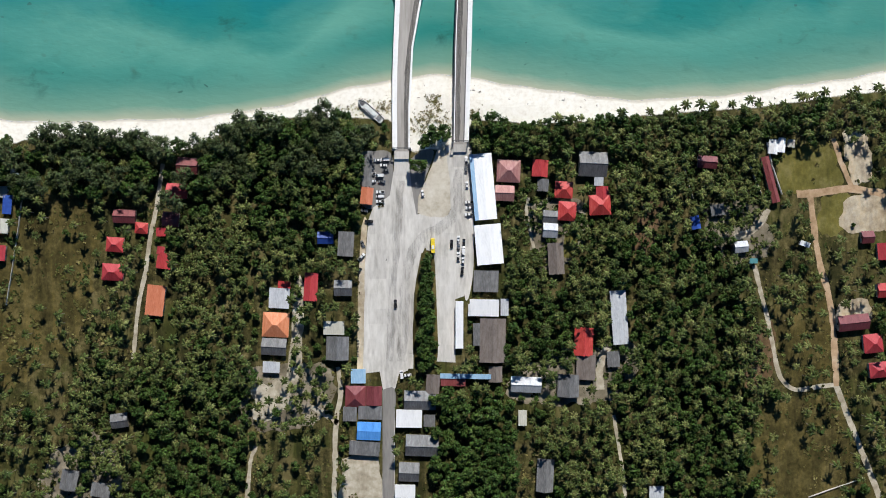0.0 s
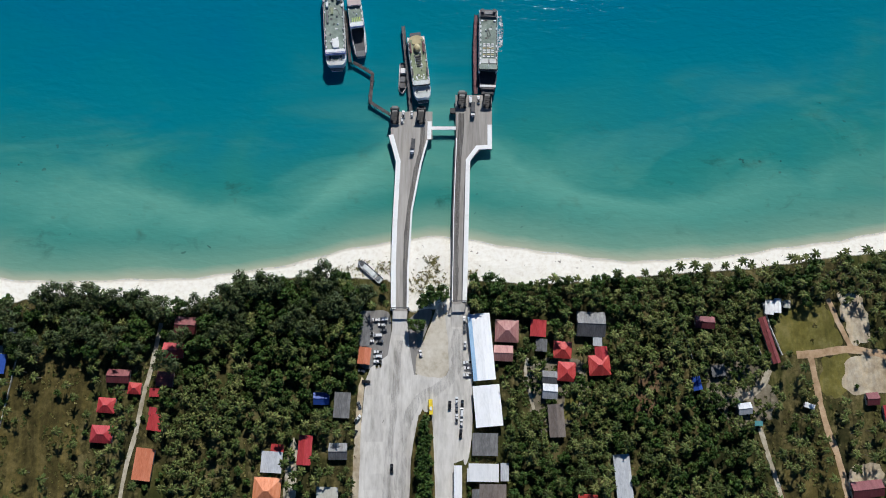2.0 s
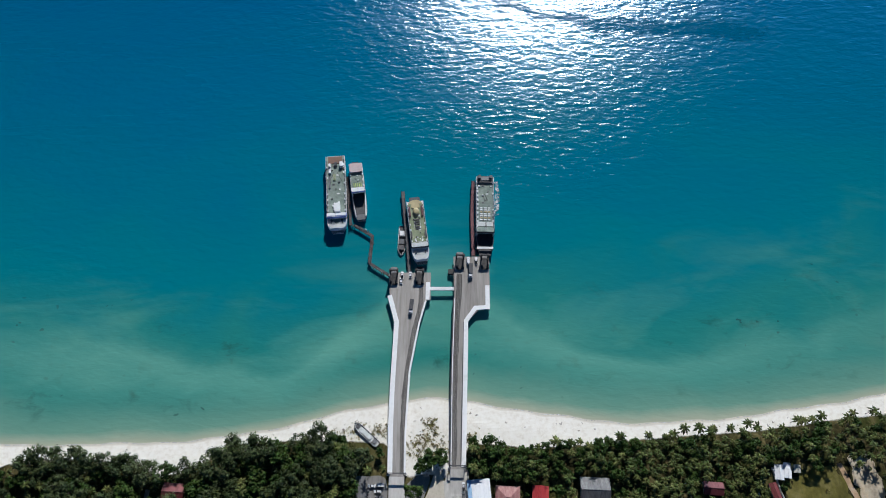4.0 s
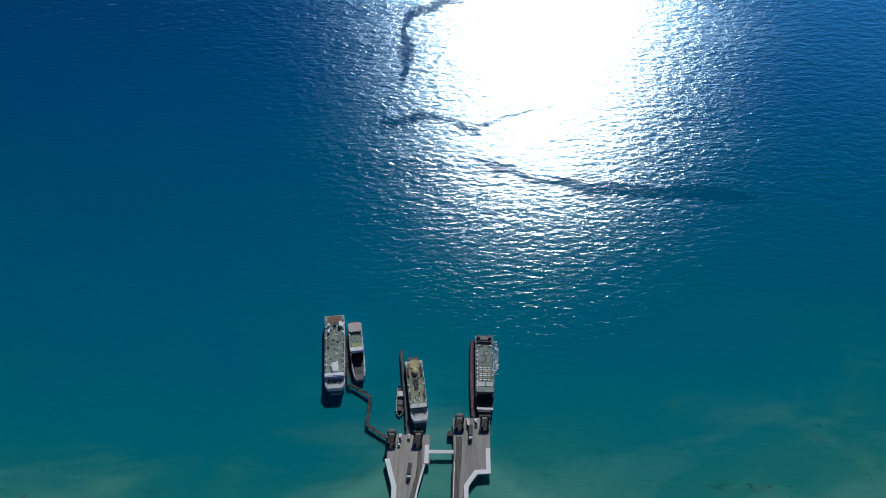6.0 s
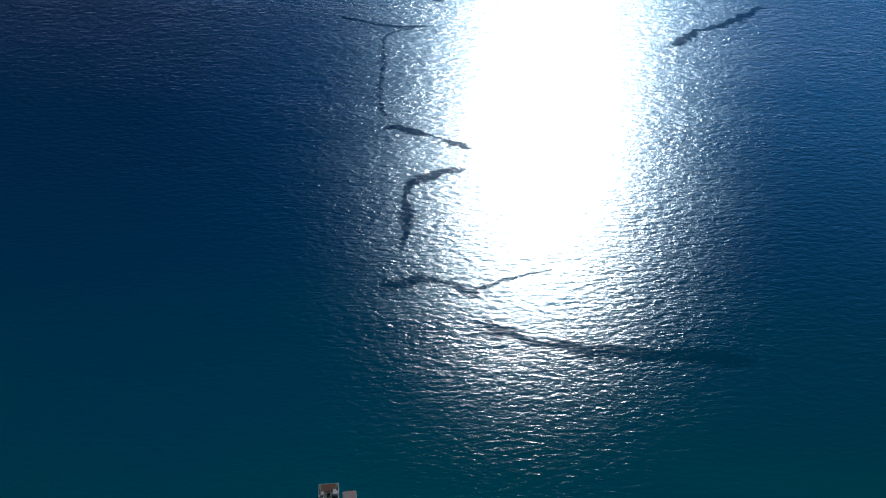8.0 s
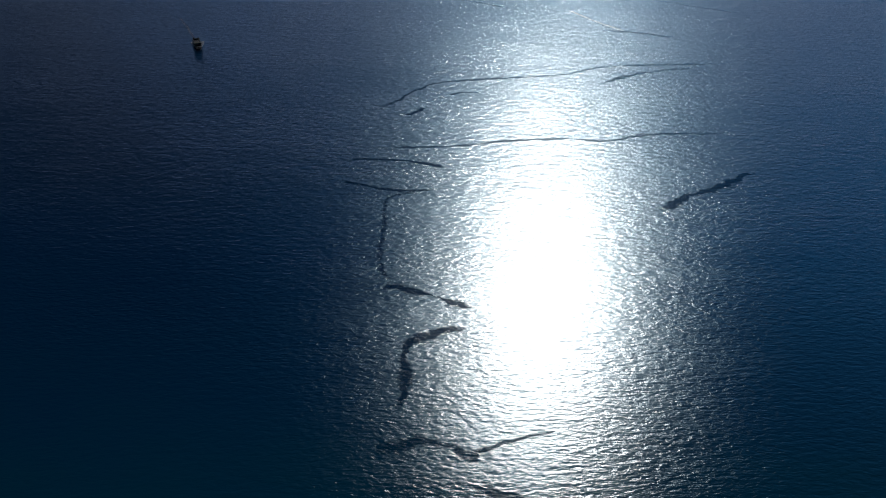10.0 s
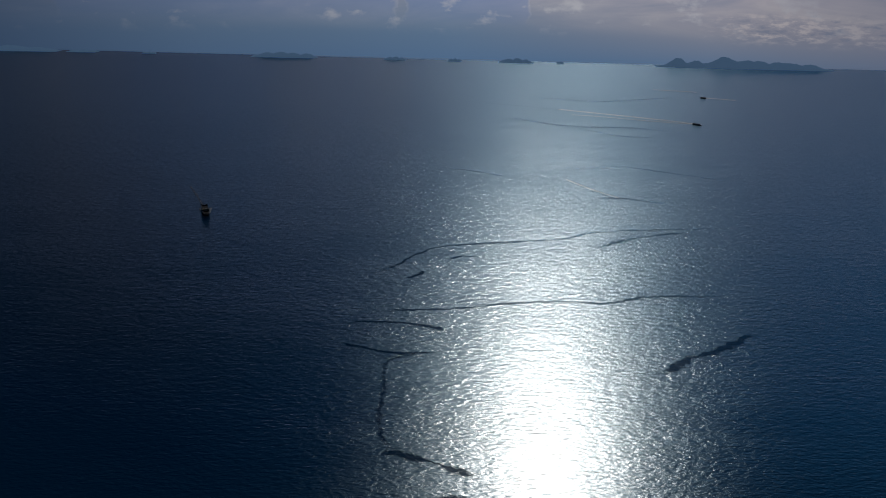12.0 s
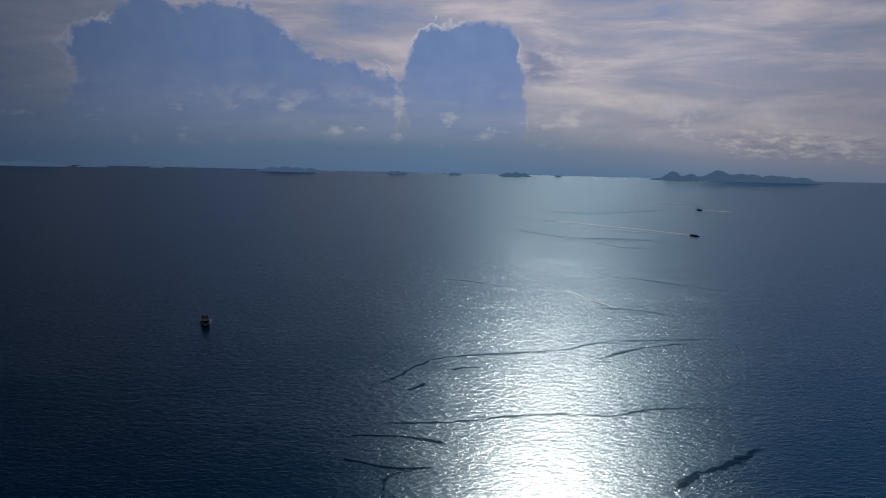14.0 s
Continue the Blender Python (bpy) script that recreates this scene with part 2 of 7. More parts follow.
def sea_material(name, calm=1.0, rough=0.22, broken=False, ior=1.4, shine_curve=((0.028, 0.02), (0.036, 0.17), (0.058, 0.42), (0.11, 0.62), (0.25, 0.7), (0.6, 0.84))):
    """Sea water: sand showing through by the shore, a milky shelf, then deep teal; ripples of several lengths."""
    m = bpy.data.materials.new(name)
    m.use_nodes = True
    tree = m.node_tree
    tree.nodes.remove(tree.nodes["Principled BSDF"])
    body = tree.nodes.new("ShaderNodeBsdfDiffuse")
    gloss = tree.nodes.new("ShaderNodeBsdfGlossy")
    gloss.distribution = "BECKMANN"
    glitter = tree.nodes.new("ShaderNodeBsdfGlossy")
    glitter.distribution = "BECKMANN"
    glitter.inputs["Roughness"].default_value = max(0.07, rough + 0.015)
    gloss.inputs["Color"].default_value, glitter.inputs["Color"].default_value = (0.54, 0.82, 1.0, 1), (0.95, 0.97, 1.0, 1)
    fresnel = tree.nodes.new("ShaderNodeFresnel")
    fresnel.inputs["IOR"].default_value = ior
    place = tree.nodes.new("ShaderNodeNewGeometry").outputs["Position"]
    attr = tree.nodes.new("ShaderNodeAttribute")
    attr.attribute_name = "offshore"
    off = attr.outputs["Fac"]
    swirl = noise_node(tree, stretch(tree, place, (0.6, 1.0, 1), turn=-6), 0.012, 5.0, 0.55, 1.2)
    wide = noise_node(tree, stretch(tree, place, (0.45, 1.0, 1), (40, 0, 0)), 0.006, 3.0, 0.5, 0.8)
    drift = math_node(tree, "ADD", math_node(tree, "MULTIPLY", math_node(tree, "SUBTRACT", swirl, 0.5), 110.0), math_node(tree, "MULTIPLY", math_node(tree, "SUBTRACT", wide, 0.5), 130.0))
    near = math_node(tree, "MULTIPLY", drift, math_node(tree, "MULTIPLY", off, 0.014, True))
    depth = math_node(tree, "DIVIDE", math_node(tree, "ADD", off, near), 900.0)
    colour = ramp(tree, depth, (0.0, (0.44, 0.46, 0.34)), (0.008, (0.16, 0.33, 0.25)), (0.03, (0.035, 0.225, 0.19)), (0.06, (0.022, 0.215, 0.195)),
                  (0.13, (0.004, 0.18, 0.225)), (0.2, (0.001, 0.155, 0.235)), (0.3, (0.0008, 0.135, 0.25)), (0.5, (0.0008, 0.105, 0.27)), (0.8, (0.0005, 0.075, 0.25)), (1.0, (0.0005, 0.045, 0.16)))
    far = ramp(tree, math_node(tree, "DIVIDE", off, 3000.0), (0.30, 0.0), (0.55, 1.0))
    colour = mix(tree, far, colour, (0.0002, 0.010, 0.050))
    weed = ramp(tree, noise_node(tree, stretch(tree, place, (1, 1.6, 1)), 0.035, 6.0, 0.7, 0.5), (0.57, 0.0), (0.70, 0.7))
    weed = math_node(tree, "MULTIPLY", weed, ramp(tree, depth, (0.01, 0.0), (0.03, 1.0), (0.12, 0.0)))
    colour = mix(tree, weed, colour, (0.02, 0.07, 0.06))
    flecks = ramp(tree, noise_node(tree, stretch(tree, place, (1, 1.3, 1), (60, 10, 0)), 0.13, 2.0, 0.5, 0.3), (0.70, 0.0), (0.74, 0.75))
    flecks = math_node(tree, "MULTIPLY", flecks, math_node(tree, "MULTIPLY", ramp(tree, depth, (0.008, 0.0), (0.02, 1.0), (0.08, 0.8), (0.11, 0.0)), ramp(tree, noise_node(tree, place, 0.009, 2.0), (0.42, 0.0), (0.55, 1.0))))
    colour = mix(tree, flecks, colour, (0.012, 0.04, 0.045))
    # clouds of stirred-up sand drifting along the shelf
    plume = ramp(tree, noise_node(tree, stretch(tree, place, (0.3, 1.0, 1), (7, 30, 0), turn=10), 0.022, 5.0, 0.6, 0.8), (0.47, 0.0), (0.68, 0.6))
    plume = math_node(tree, "MULTIPLY", plume, ramp(tree, depth, (0.015, 0.0), (0.05, 1.0), (0.15, 0.0)))
    colour = mix(tree, plume, colour, (0.13, 0.36, 0.28))
    # milky water over the shelf, with a clear outer edge that bows towards the pier heads
    reach = tree.nodes.new("ShaderNodeAttribute")
    reach.attribute_name = "shelf"
    far_out = math_node(tree, "ADD", math_node(tree, "DIVIDE", off, math_node(tree, "MAXIMUM", reach.outputs["Fac"], 1.0)), math_node(tree, "MULTIPLY", math_node(tree, "SUBTRACT", swirl, 0.5), 0.9))
    milk = math_node(tree, "MULTIPLY", ramp(tree, math_node(tree, "MULTIPLY", far_out, 0.5), (0.2, 0.0), (0.42, 0.62), (0.5, 0.7), (0.62, 0.15), (0.75, 0.0)), ramp(tree, wide, (0.35, 0.35), (0.6, 1.0)))
    colour = mix(tree, milk, colour, (0.17, 0.42, 0.325))
    tree.links.new(colour, body.inputs["Color"])
    # ripples too fine to be shaped make the open sea rougher
    fetch = ramp(tree, math_node(tree, "DIVIDE", off, 5000.0), (0.03, rough + 0.04), (0.09, rough + 0.08), (0.3, rough + 0.12), (0.8, rough + 0.17))
    streak = noise_node(tree, stretch(tree, place, (0.12, 1.0, 1), turn=3), 0.02, 5.0, 0.6, 0.5)
    streak = math_node(tree, "MULTIPLY", math_node(tree, "SUBTRACT", streak, 0.5), 0.07)
    tree.links.new(math_node(tree, "ADD", fetch, streak), gloss.inputs["Roughness"])
    # wind ripples: short crests across the wind, patches of more and less wind
    crest = noise_node(tree, stretch(tree, place, (0.5, 1.25, 1), turn=-9), 0.33, 3.0, 0.6, 0.4)
    wave_mid = noise_node(tree, stretch(tree, place, (0.5, 1.2, 1), turn=-16), 0.18, 2.0, 0.5, 0.4)
    wave_long = noise_node(tree, stretch(tree, place, (0.6, 1.1, 1), (9, 4, 0), turn=12), 0.08, 2.0, 0.5, 0.3)
    gust = ramp(tree, noise_node(tree, stretch(tree, place, (0.5, 1.5, 1)), 0.004, 4.0, 0.6), (0.3, 0.65), (0.7, 1.0))
    gust = math_node(tree, "MULTIPLY", gust, ramp(tree, math_node(tree, "DIVIDE", off, 1000.0), (0.12, 0.24), (0.2, 0.48), (0.3, 0.68), (0.6, 0.82), (0.9, 1.0)))
    ramp_value = math_node(tree, "MULTIPLY", ramp(tree, math_node(tree, "DIVIDE", off, 3000.0), (0.1, 0.2), (0.35, 1.0)), 2.6)
    waves = math_node(tree, "ADD", math_node(tree, "ADD", math_node(tree, "MULTIPLY", crest, 1.1), math_node(tree, "MULTIPLY", wave_mid, 2.2)), math_node(tree, "MULTIPLY", wave_long, ramp_value))
    b = tree.nodes.new("ShaderNodeBump")
    b.inputs["Strength"].default_value, b.inputs["Distance"].default_value = 1.0, 0.35 * calm
    tree.links.new(math_node(tree, "MULTIPLY", waves, gust), b.inputs["Height"])
    for n in (body, gloss, glitter, fresnel):
        tree.links.new(b.outputs[0], n.inputs["Normal"])
    water = tree.nodes.new("ShaderNodeMixShader")
    tree.links.new(ramp(tree, fresnel.outputs[0], *shine_curve), water.inputs[0])
    shine = tree.nodes.new("ShaderNodeMixShader")
    tree.links.new(ramp(tree, math_node(tree, "DIVIDE", off, 5000.0), (0.05, 0.35), (0.2, 0.45), (0.4, 0.55)), shine.inputs[0])
    tree.links.new(glitter.outputs[0], shine.inputs[1]), tree.links.new(gloss.outputs[0], shine.inputs[2])
    tree.links.new(body.outputs[0], water.inputs[1]), tree.links.new(shine.outputs[0], water.inputs[2])
    surface_out = water.outputs[0]
    if broken:
        gap = tree.nodes.new("ShaderNodeMixShader")
        shape = tree.nodes.new("ShaderNodeAttribute")
        shape.attribute_name = "smoothness"
        fray = math_node(tree, "ADD", math_node(tree, "MULTIPLY", noise_node(tree, stretch(tree, place, (0.6, 1.2, 1)), 0.2, 5.0, 0.75), 2.4), shape.outputs["Fac"])
        tree.links.new(ramp(tree, math_node(tree, "MULTIPLY", fray, 0.5), (0.64, 0.0), (0.92, 0.66)), gap.inputs[0])
        tree.links.new(tree.nodes.new("ShaderNodeBsdfTransparent").outputs[0], gap.inputs[1]), tree.links.new(surface_out, gap.inputs[2])
        surface_out = gap.outputs[0]
    tree.links.new(surface_out, tree.nodes["Material Output"].inputs["Surface"])
    return m


def streaked(m, dark=0.45, light=1.25, scale=0.11):
    """Long streaks of grass; the dark ones hold palm and grass shade as colour."""
    tree = m.node_tree
    shader = tree.nodes["Principled BSDF"]
    base = shader.inputs["Base Color"].links[0].from_socket
    place = tree.nodes.new("ShaderNodeNewGeometry").outputs["Position"]
    long_streak = noise_node(tree, stretch(tree, place, (1.0, 0.16, 1), turn=3), scale, 6.0, 0.62, 0.6)
    tuft = noise_node(tree, stretch(tree, place, (1.0, 0.45, 1)), 0.55, 5.0, 0.7)
    both = math_node(tree, "ADD", math_node(tree, "MULTIPLY", long_streak, 0.6), math_node(tree, "MULTIPLY", tuft, 0.4))
    multiply = tree.nodes.new("ShaderNodeMix")
    multiply.data_type, multiply.blend_type = "RGBA", "MULTIPLY"
    multiply.inputs[0].default_value = 1.0
    tree.links.new(base, multiply.inputs[6])
    tree.links.new(ramp(tree, both, (0.38, (dark, dark, dark)), (0.5, (0.9, 0.9, 0.85)), (0.62, (light, light * 0.94, light * 0.8))), multiply.inputs[7])
    tree.links.new(multiply.outputs[2], shader.inputs["Base Color"])
    return m


def ground_material():
    m = surface("soil_and_dry_grass", [(0.020, 0.018, 0.007), (0.052, 0.045, 0.016), (0.105, 0.088, 0.034), (0.20, 0.165, 0.075)], 0.42, 0.95, 0.6, where="world", bump_scale=1.5, specular=0.1)
    tree = m.node_tree
    shader = tree.nodes["Principled BSDF"]
    soil = shader.inputs["Base Color"].links[0].from_socket
    place = tree.nodes.new("ShaderNodeNewGeometry").outputs["Position"]
    green = ramp(tree, noise_node(tree, place, 0.03, 5.0, 0.65), (0.48, 0.0), (0.64, 0.8))
    leaf = mix(tree, noise_node(tree, place, 0.5, 5.0, 0.7), (0.018, 0.030, 0.006), (0.085, 0.095, 0.02))
    soil = mix(tree, green, soil, leaf)
    # dark streaks paint in palm and tall-grass shadows; pale ones are dry grass
    rows = noise_node(tree, stretch(tree, place, (1.0, 0.16, 1), turn=3), 0.11, 6.0, 0.65, 0.6)
    soil = mix(tree, ramp(tree, rows, (0.40, 0.75), (0.52, 0.0)), soil, (0.018, 0.020, 0.007))
    soil = mix(tree, ramp(tree, rows, (0.54, 0.0), (0.66, 0.6)), soil, (0.17, 0.14, 0.062))
    attr = tree.nodes.new("ShaderNodeAttribute")
    attr.attribute_name = "sand"
    edge = math_node(tree, "ADD", attr.outputs["Fac"], math_node(tree, "MULTIPLY", math_node(tree, "SUBTRACT", noise_node(tree, place, 0.25, 6.0, 0.7), 0.5), 0.8))
    edge = ramp(tree, edge, (0.4, 0.0), (0.6, 1.0))
    grain = noise_node(tree, place, 0.4, 6.0, 0.7)
    sand = ramp(tree, grain, (0.25, (0.66, 0.60, 0.50)), (0.5, (0.80, 0.76, 0.67)), (0.75, (0.85, 0.82, 0.75)))
    wet = tree.nodes.new("ShaderNodeAttribute")
    wet.attribute_name = "wet"
    damp = ramp(tree, math_node(tree, "ADD", wet.outputs["Fac"], math_node(tree, "MULTIPLY", math_node(tree, "SUBTRACT", noise_node(tree, stretch(tree, place, (0.4, 1, 1)), 0.12, 4.0), 0.5), 0.6)), (0.4, 0.0), (0.75, 0.75))
    sand = mix(tree, damp, sand, (0.52, 0.47, 0.37))
    litter = ramp(tree, noise_node(tree, place, 0.5, 7.0, 0.75), (0.66, 0.0), (0.70, 0.6))
    sand = mix(tree, litter, sand, (0.22, 0.18, 0.11))
    tree.links.new(mix(tree, edge, soil, sand), shader.inputs["Base Color"])
    return m


def foam_material(name="sea_foam", cover=0.75, wet=0.0):
    m = surface(name, [(0.75, 0.8, 0.8), (0.9, 0.93, 0.93)], 0.5, 0.8, where="world")
    tree = m.node_tree
    shader = tree.nodes["Principled BSDF"]
    place = tree.nodes.new("ShaderNodeNewGeometry").outputs["Position"]
    tree.links.new(ramp(tree, noise_node(tree, place, 0.35, 6.0, 0.75), (0.36 if wet else 0.46, 0.0), (0.52 if wet else 0.6, cover)), shader.inputs["Alpha"])
    if wet:
        # churned water: bubbles that throw the sun about
        churn = tree.nodes.new("ShaderNodeBsdfGlossy")
        churn.inputs["Roughness"].default_value = 0.40
        both = tree.nodes.new("ShaderNodeMixShader")
        clear = tree.nodes.new("ShaderNodeMixShader")
        both.inputs[0].default_value = wet
        shader.inputs["Alpha"].default_value = 1.0
        alpha = shader.inputs["Alpha"].links[0].from_socket
        tree.links.remove(shader.inputs["Alpha"].links[0])
        tree.links.new(shader.outputs[0], both.inputs[1]), tree.links.new(churn.outputs[0], both.inputs[2])
        tree.links.new(alpha, clear.inputs[0])
        tree.links.new(tree.nodes.new("ShaderNodeBsdfTransparent").outputs[0], clear.inputs[1]), tree.links.new(both.outputs[0], clear.inputs[2])
        tree.links.new(clear.outputs[0], tree.nodes["Material Output"].inputs["Surface"])
    return m


STAIN = surface("tyre_rubber_stain", [(0.14, 0.13, 0.12), (0.2, 0.19, 0.18)], 0.5, 0.9, where="world")
stain_tree = STAIN.node_tree
stain_place = stretch(stain_tree, stain_tree.nodes.new("ShaderNodeNewGeometry").outputs["Position"], (1.2, 0.15, 1))
LANE = surface("dark_worn_lane", [(0.10, 0.092, 0.085), (0.16, 0.15, 0.14)], 0.5, 0.9, where="world", squeeze=(2.0, 0.2, 1))
lane_tree = LANE.node_tree
lane_place = stretch(lane_tree, lane_tree.nodes.new("ShaderNodeNewGeometry").outputs["Position"], (1.5, 0.08, 1))
lane_tree.links.new(ramp(lane_tree, noise_node(lane_tree, lane_place, 0.6, 6.0, 0.7), (0.30, 0.25), (0.65, 0.8)), lane_tree.nodes["Principled BSDF"].inputs["Alpha"])
stain_tree.links.new(ramp(stain_tree, noise_node(stain_tree, stain_place, 0.6, 6.0, 0.7), (0.38, 0.0), (0.80, 0.52)), stain_tree.nodes["Principled BSDF"].inputs["Alpha"])
SEA = sea_material("sea_water")
SLICK = sea_material("calm_sea_water", 0.4, 0.06, True, 1.14, ((0.004, 0.005), (0.1, 0.05), (0.5, 0.25)))
GROUND = ground_material()
FOAM = foam_material()
WAKE_FOAM = foam_material("wake_foam", 1.0, 0.93)
FAINT_FOAM = foam_material("faint_foam", 0.13)
CONCRETE = surface("worn_concrete", [(0.37, 0.35, 0.315), (0.54, 0.515, 0.475), (0.65, 0.625, 0.585)], 0.35, 0.9, 0.1, where="world", squeeze=(1.6, 0.35, 1), vary=0.07)
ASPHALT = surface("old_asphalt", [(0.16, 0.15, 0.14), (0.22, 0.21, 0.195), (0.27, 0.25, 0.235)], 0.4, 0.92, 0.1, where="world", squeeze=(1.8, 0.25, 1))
DECKING = surface("pier_roadway", [(0.25, 0.23, 0.205), (0.35, 0.325, 0.295), (0.43, 0.40, 0.365)], 0.3, 0.9, 0.1, where="world", squeeze=(2.2, 0.2, 1), vary=0.05)
WHITE = surface("white_painted_concrete", [(0.74, 0.735, 0.71), (0.84, 0.835, 0.82), (0.87, 0.865, 0.85)], 0.6, 0.75, 0.05, where="world")
DARK_CONCRETE = surface("wet_dark_concrete", [(0.05, 0.048, 0.045), (0.09, 0.085, 0.08)], 0.6, 0.85, 0.1, where="world")
DIRT = surface("orange_dirt", [(0.30, 0.20, 0.115), (0.45, 0.31, 0.19), (0.56, 0.43, 0.30)], 0.3, 0.95, 0.3, where="world", specular=0.1)
PALE_DIRT = surface("pale_sandy_track", [(0.27, 0.23, 0.165), (0.42, 0.37, 0.28), (0.57, 0.52, 0.425)], 0.35, 0.95, 0.3, where="world", specular=0.1)
TAN_SAND = streaked(surface("tan_trodden_sand", [(0.33, 0.26, 0.18), (0.50, 0.42, 0.32), (0.62, 0.55, 0.45)], 0.25, 0.95, 0.3, where="world", specular=0.1), 0.6, 1.12, 0.05)
ISLAND_SAND = surface("pale_trodden_sand", [(0.40, 0.35, 0.27), (0.55, 0.50, 0.41), (0.64, 0.60, 0.52)], 0.25, 0.95, 0.3, where="world", specular=0.1)
GRASS_LOT = streaked(surface("mown_grass", [(0.10, 0.092, 0.024), (0.155, 0.140, 0.040), (0.23, 0.20, 0.08)], 0.25, 0.95, 0.4, where="world", specular=0.1), 0.7, 1.15)
DUSTY = surface("dusty_yard_soil", [(0.10, 0.085, 0.055), (0.20, 0.17, 0.12), (0.36, 0.31, 0.235)], 0.16, 0.95, 0.4, where="world", specular=0.1)
WEEDS = surface("green_undergrowth", [(0.016, 0.028, 0.006), (0.046, 0.062, 0.015), (0.12, 0.125, 0.034)], 0.12, 0.8, vary=0.5, where="world", specular=0.12)
# dry grass, with the palms' shadow streaks mixed into its colour
DRY_LOT = streaked(surface("dry_brown_grass", [(0.040, 0.035, 0.012), (0.090, 0.074, 0.026), (0.17, 0.138, 0.056)], 0.25, 0.95, 0.4, where="world", specular=0.1))
REDDISH = surface("reddish_dead_leaves", [(0.07, 0.045, 0.022), (0.14, 0.088, 0.046), (0.22, 0.145, 0.085)], 0.3, 0.95, 0.4, where="world", specular=0.1)
PALM = surface("palm_frond", [(0.022, 0.036, 0.008), (0.058, 0.074, 0.017), (0.175, 0.174, 0.056)], 0.5, 0.6, vary=0.5, where="world", specular=0.1)
LEAF = surface("broad_leaf", [(0.016, 0.035, 0.007), (0.040, 0.071, 0.014), (0.094, 0.134, 0.030)], 0.6, 0.55, vary=0.5, where="world", specular=0.1)
NEEDLE = surface("casuarina_leaf", [(0.0302, 0.0487, 0.0151), (0.0521, 0.0722, 0.0218), (0.0924, 0.1092, 0.0378)], 0.6, 0.6, vary=0.35, where="world", specular=0.2)
BRUSH = surface("undergrowth_leaf", [(0.03, 0.038, 0.009), (0.085, 0.078, 0.022), (0.22, 0.175, 0.07)], 0.1, 0.8, vary=0.5, where="world", specular=0.15)
BARK = surface("bark", [(0.09, 0.075, 0.055), (0.17, 0.145, 0.11)], 3.0, 0.9, 0.3)
RED = metal_roof("red_roof_sheet", [(0.34, 0.03, 0.035), (0.45, 0.045, 0.05), (0.52, 0.08, 0.075)], 0.3)
MAROON = metal_roof("maroon_roof_sheet", [(0.13, 0.03, 0.035), (0.19, 0.045, 0.05), (0.24, 0.07, 0.07)], 0.4)
PINK = metal_roof("faded_pink_roof_sheet", [(0.30, 0.13, 0.12), (0.40, 0.19, 0.17), (0.48, 0.27, 0.24)], 0.4)
ORANGE = metal_roof("orange_roof_sheet", [(0.52, 0.16, 0.07), (0.63, 0.22, 0.11), (0.68, 0.28, 0.16)], 0.2)
GREY = metal_roof("weathered_grey_roof_sheet", [(0.10, 0.10, 0.10), (0.16, 0.16, 0.16), (0.25, 0.25, 0.25)], 0.55)
PALE = metal_roof("pale_zinc_roof_sheet", [(0.38, 0.40, 0.43), (0.52, 0.54, 0.57), (0.62, 0.64, 0.66)], 0.3)
BROWN = metal_roof("brown_rusted_roof_sheet", [(0.13, 0.105, 0.09), (0.19, 0.16, 0.14), (0.25, 0.215, 0.19)], 0.5)
WHITE_ROOF = metal_roof("white_roof_sheet", [(0.74, 0.75, 0.76), (0.84, 0.845, 0.85), (0.88, 0.885, 0.89)], 0.05)
BEIGE = metal_roof("beige_roof_sheet", [(0.42, 0.41, 0.35), (0.52, 0.51, 0.44), (0.58, 0.57, 0.5)], 0.25)
BLUE = metal_roof("bright_blue_roof_sheet", [(0.05, 0.20, 0.52), (0.075, 0.28, 0.64), (0.12, 0.34, 0.7)], 0.1)
SKY_BLUE = metal_roof("light_blue_roof_sheet", [(0.24, 0.42, 0.62), (0.33, 0.52, 0.70), (0.4, 0.58, 0.74)], 0.15)
TARP = surface("deep_blue_tarpaulin", [(0.02, 0.06, 0.30), (0.035, 0.10, 0.42)], 1.0, 0.5, 0.3)
TEAL = metal_roof("teal_roof_sheet", [(0.08, 0.25, 0.27), (0.12, 0.33, 0.35)], 0.2)
PLASTER = surface("house_plaster", [(0.35, 0.32, 0.27), (0.5, 0.47, 0.41), (0.56, 0.53, 0.48)], 0.8, 0.9, 0.1)
TIMBER = surface("grey_timber", [(0.11, 0.085, 0.06), (0.19, 0.15, 0.115), (0.25, 0.21, 0.17)], 1.5, 0.9, 0.2, squeeze=(4, 1, 1))
GLASS = surface("dark_window_glass", [(0.015, 0.02, 0.025), (0.03, 0.035, 0.04)], 1.0, 0.12)
STEEL = surface("dark_painted_steel", [(0.035, 0.036, 0.04), (0.06, 0.06, 0.065), (0.10, 0.09, 0.085)], 0.8, 0.6, 0.1)
OLD_TIMBER = surface("dark_weathered_jetty_timber", [(0.045, 0.038, 0.038), (0.085, 0.072, 0.070), (0.14, 0.12, 0.115)], 1.2, 0.9, 0.2)
RUST = surface("rusty_red_steel", [(0.08, 0.035, 0.04), (0.14, 0.06, 0.066), (0.2, 0.10, 0.105)], 0.6, 0.8, 0.1)
RUBBER = surface("black_rubber", [(0.012, 0.012, 0.012), (0.025, 0.025, 0.025)], 2.0, 0.85)
SHIP_WHITE = surface("white_ship_paint", [(0.60, 0.61, 0.60), (0.72, 0.73, 0.72), (0.76, 0.77, 0.76)], 0.5, 0.5, 0.05)
SHIP_BLUE = surface("blue_ship_paint", [(0.03, 0.07, 0.24), (0.05, 0.11, 0.34)], 0.5, 0.45, 0.05)
SHIP_DARK = surface("dark_hull_paint", [(0.03, 0.035, 0.045), (0.055, 0.06, 0.07)], 0.4, 0.5, 0.05)
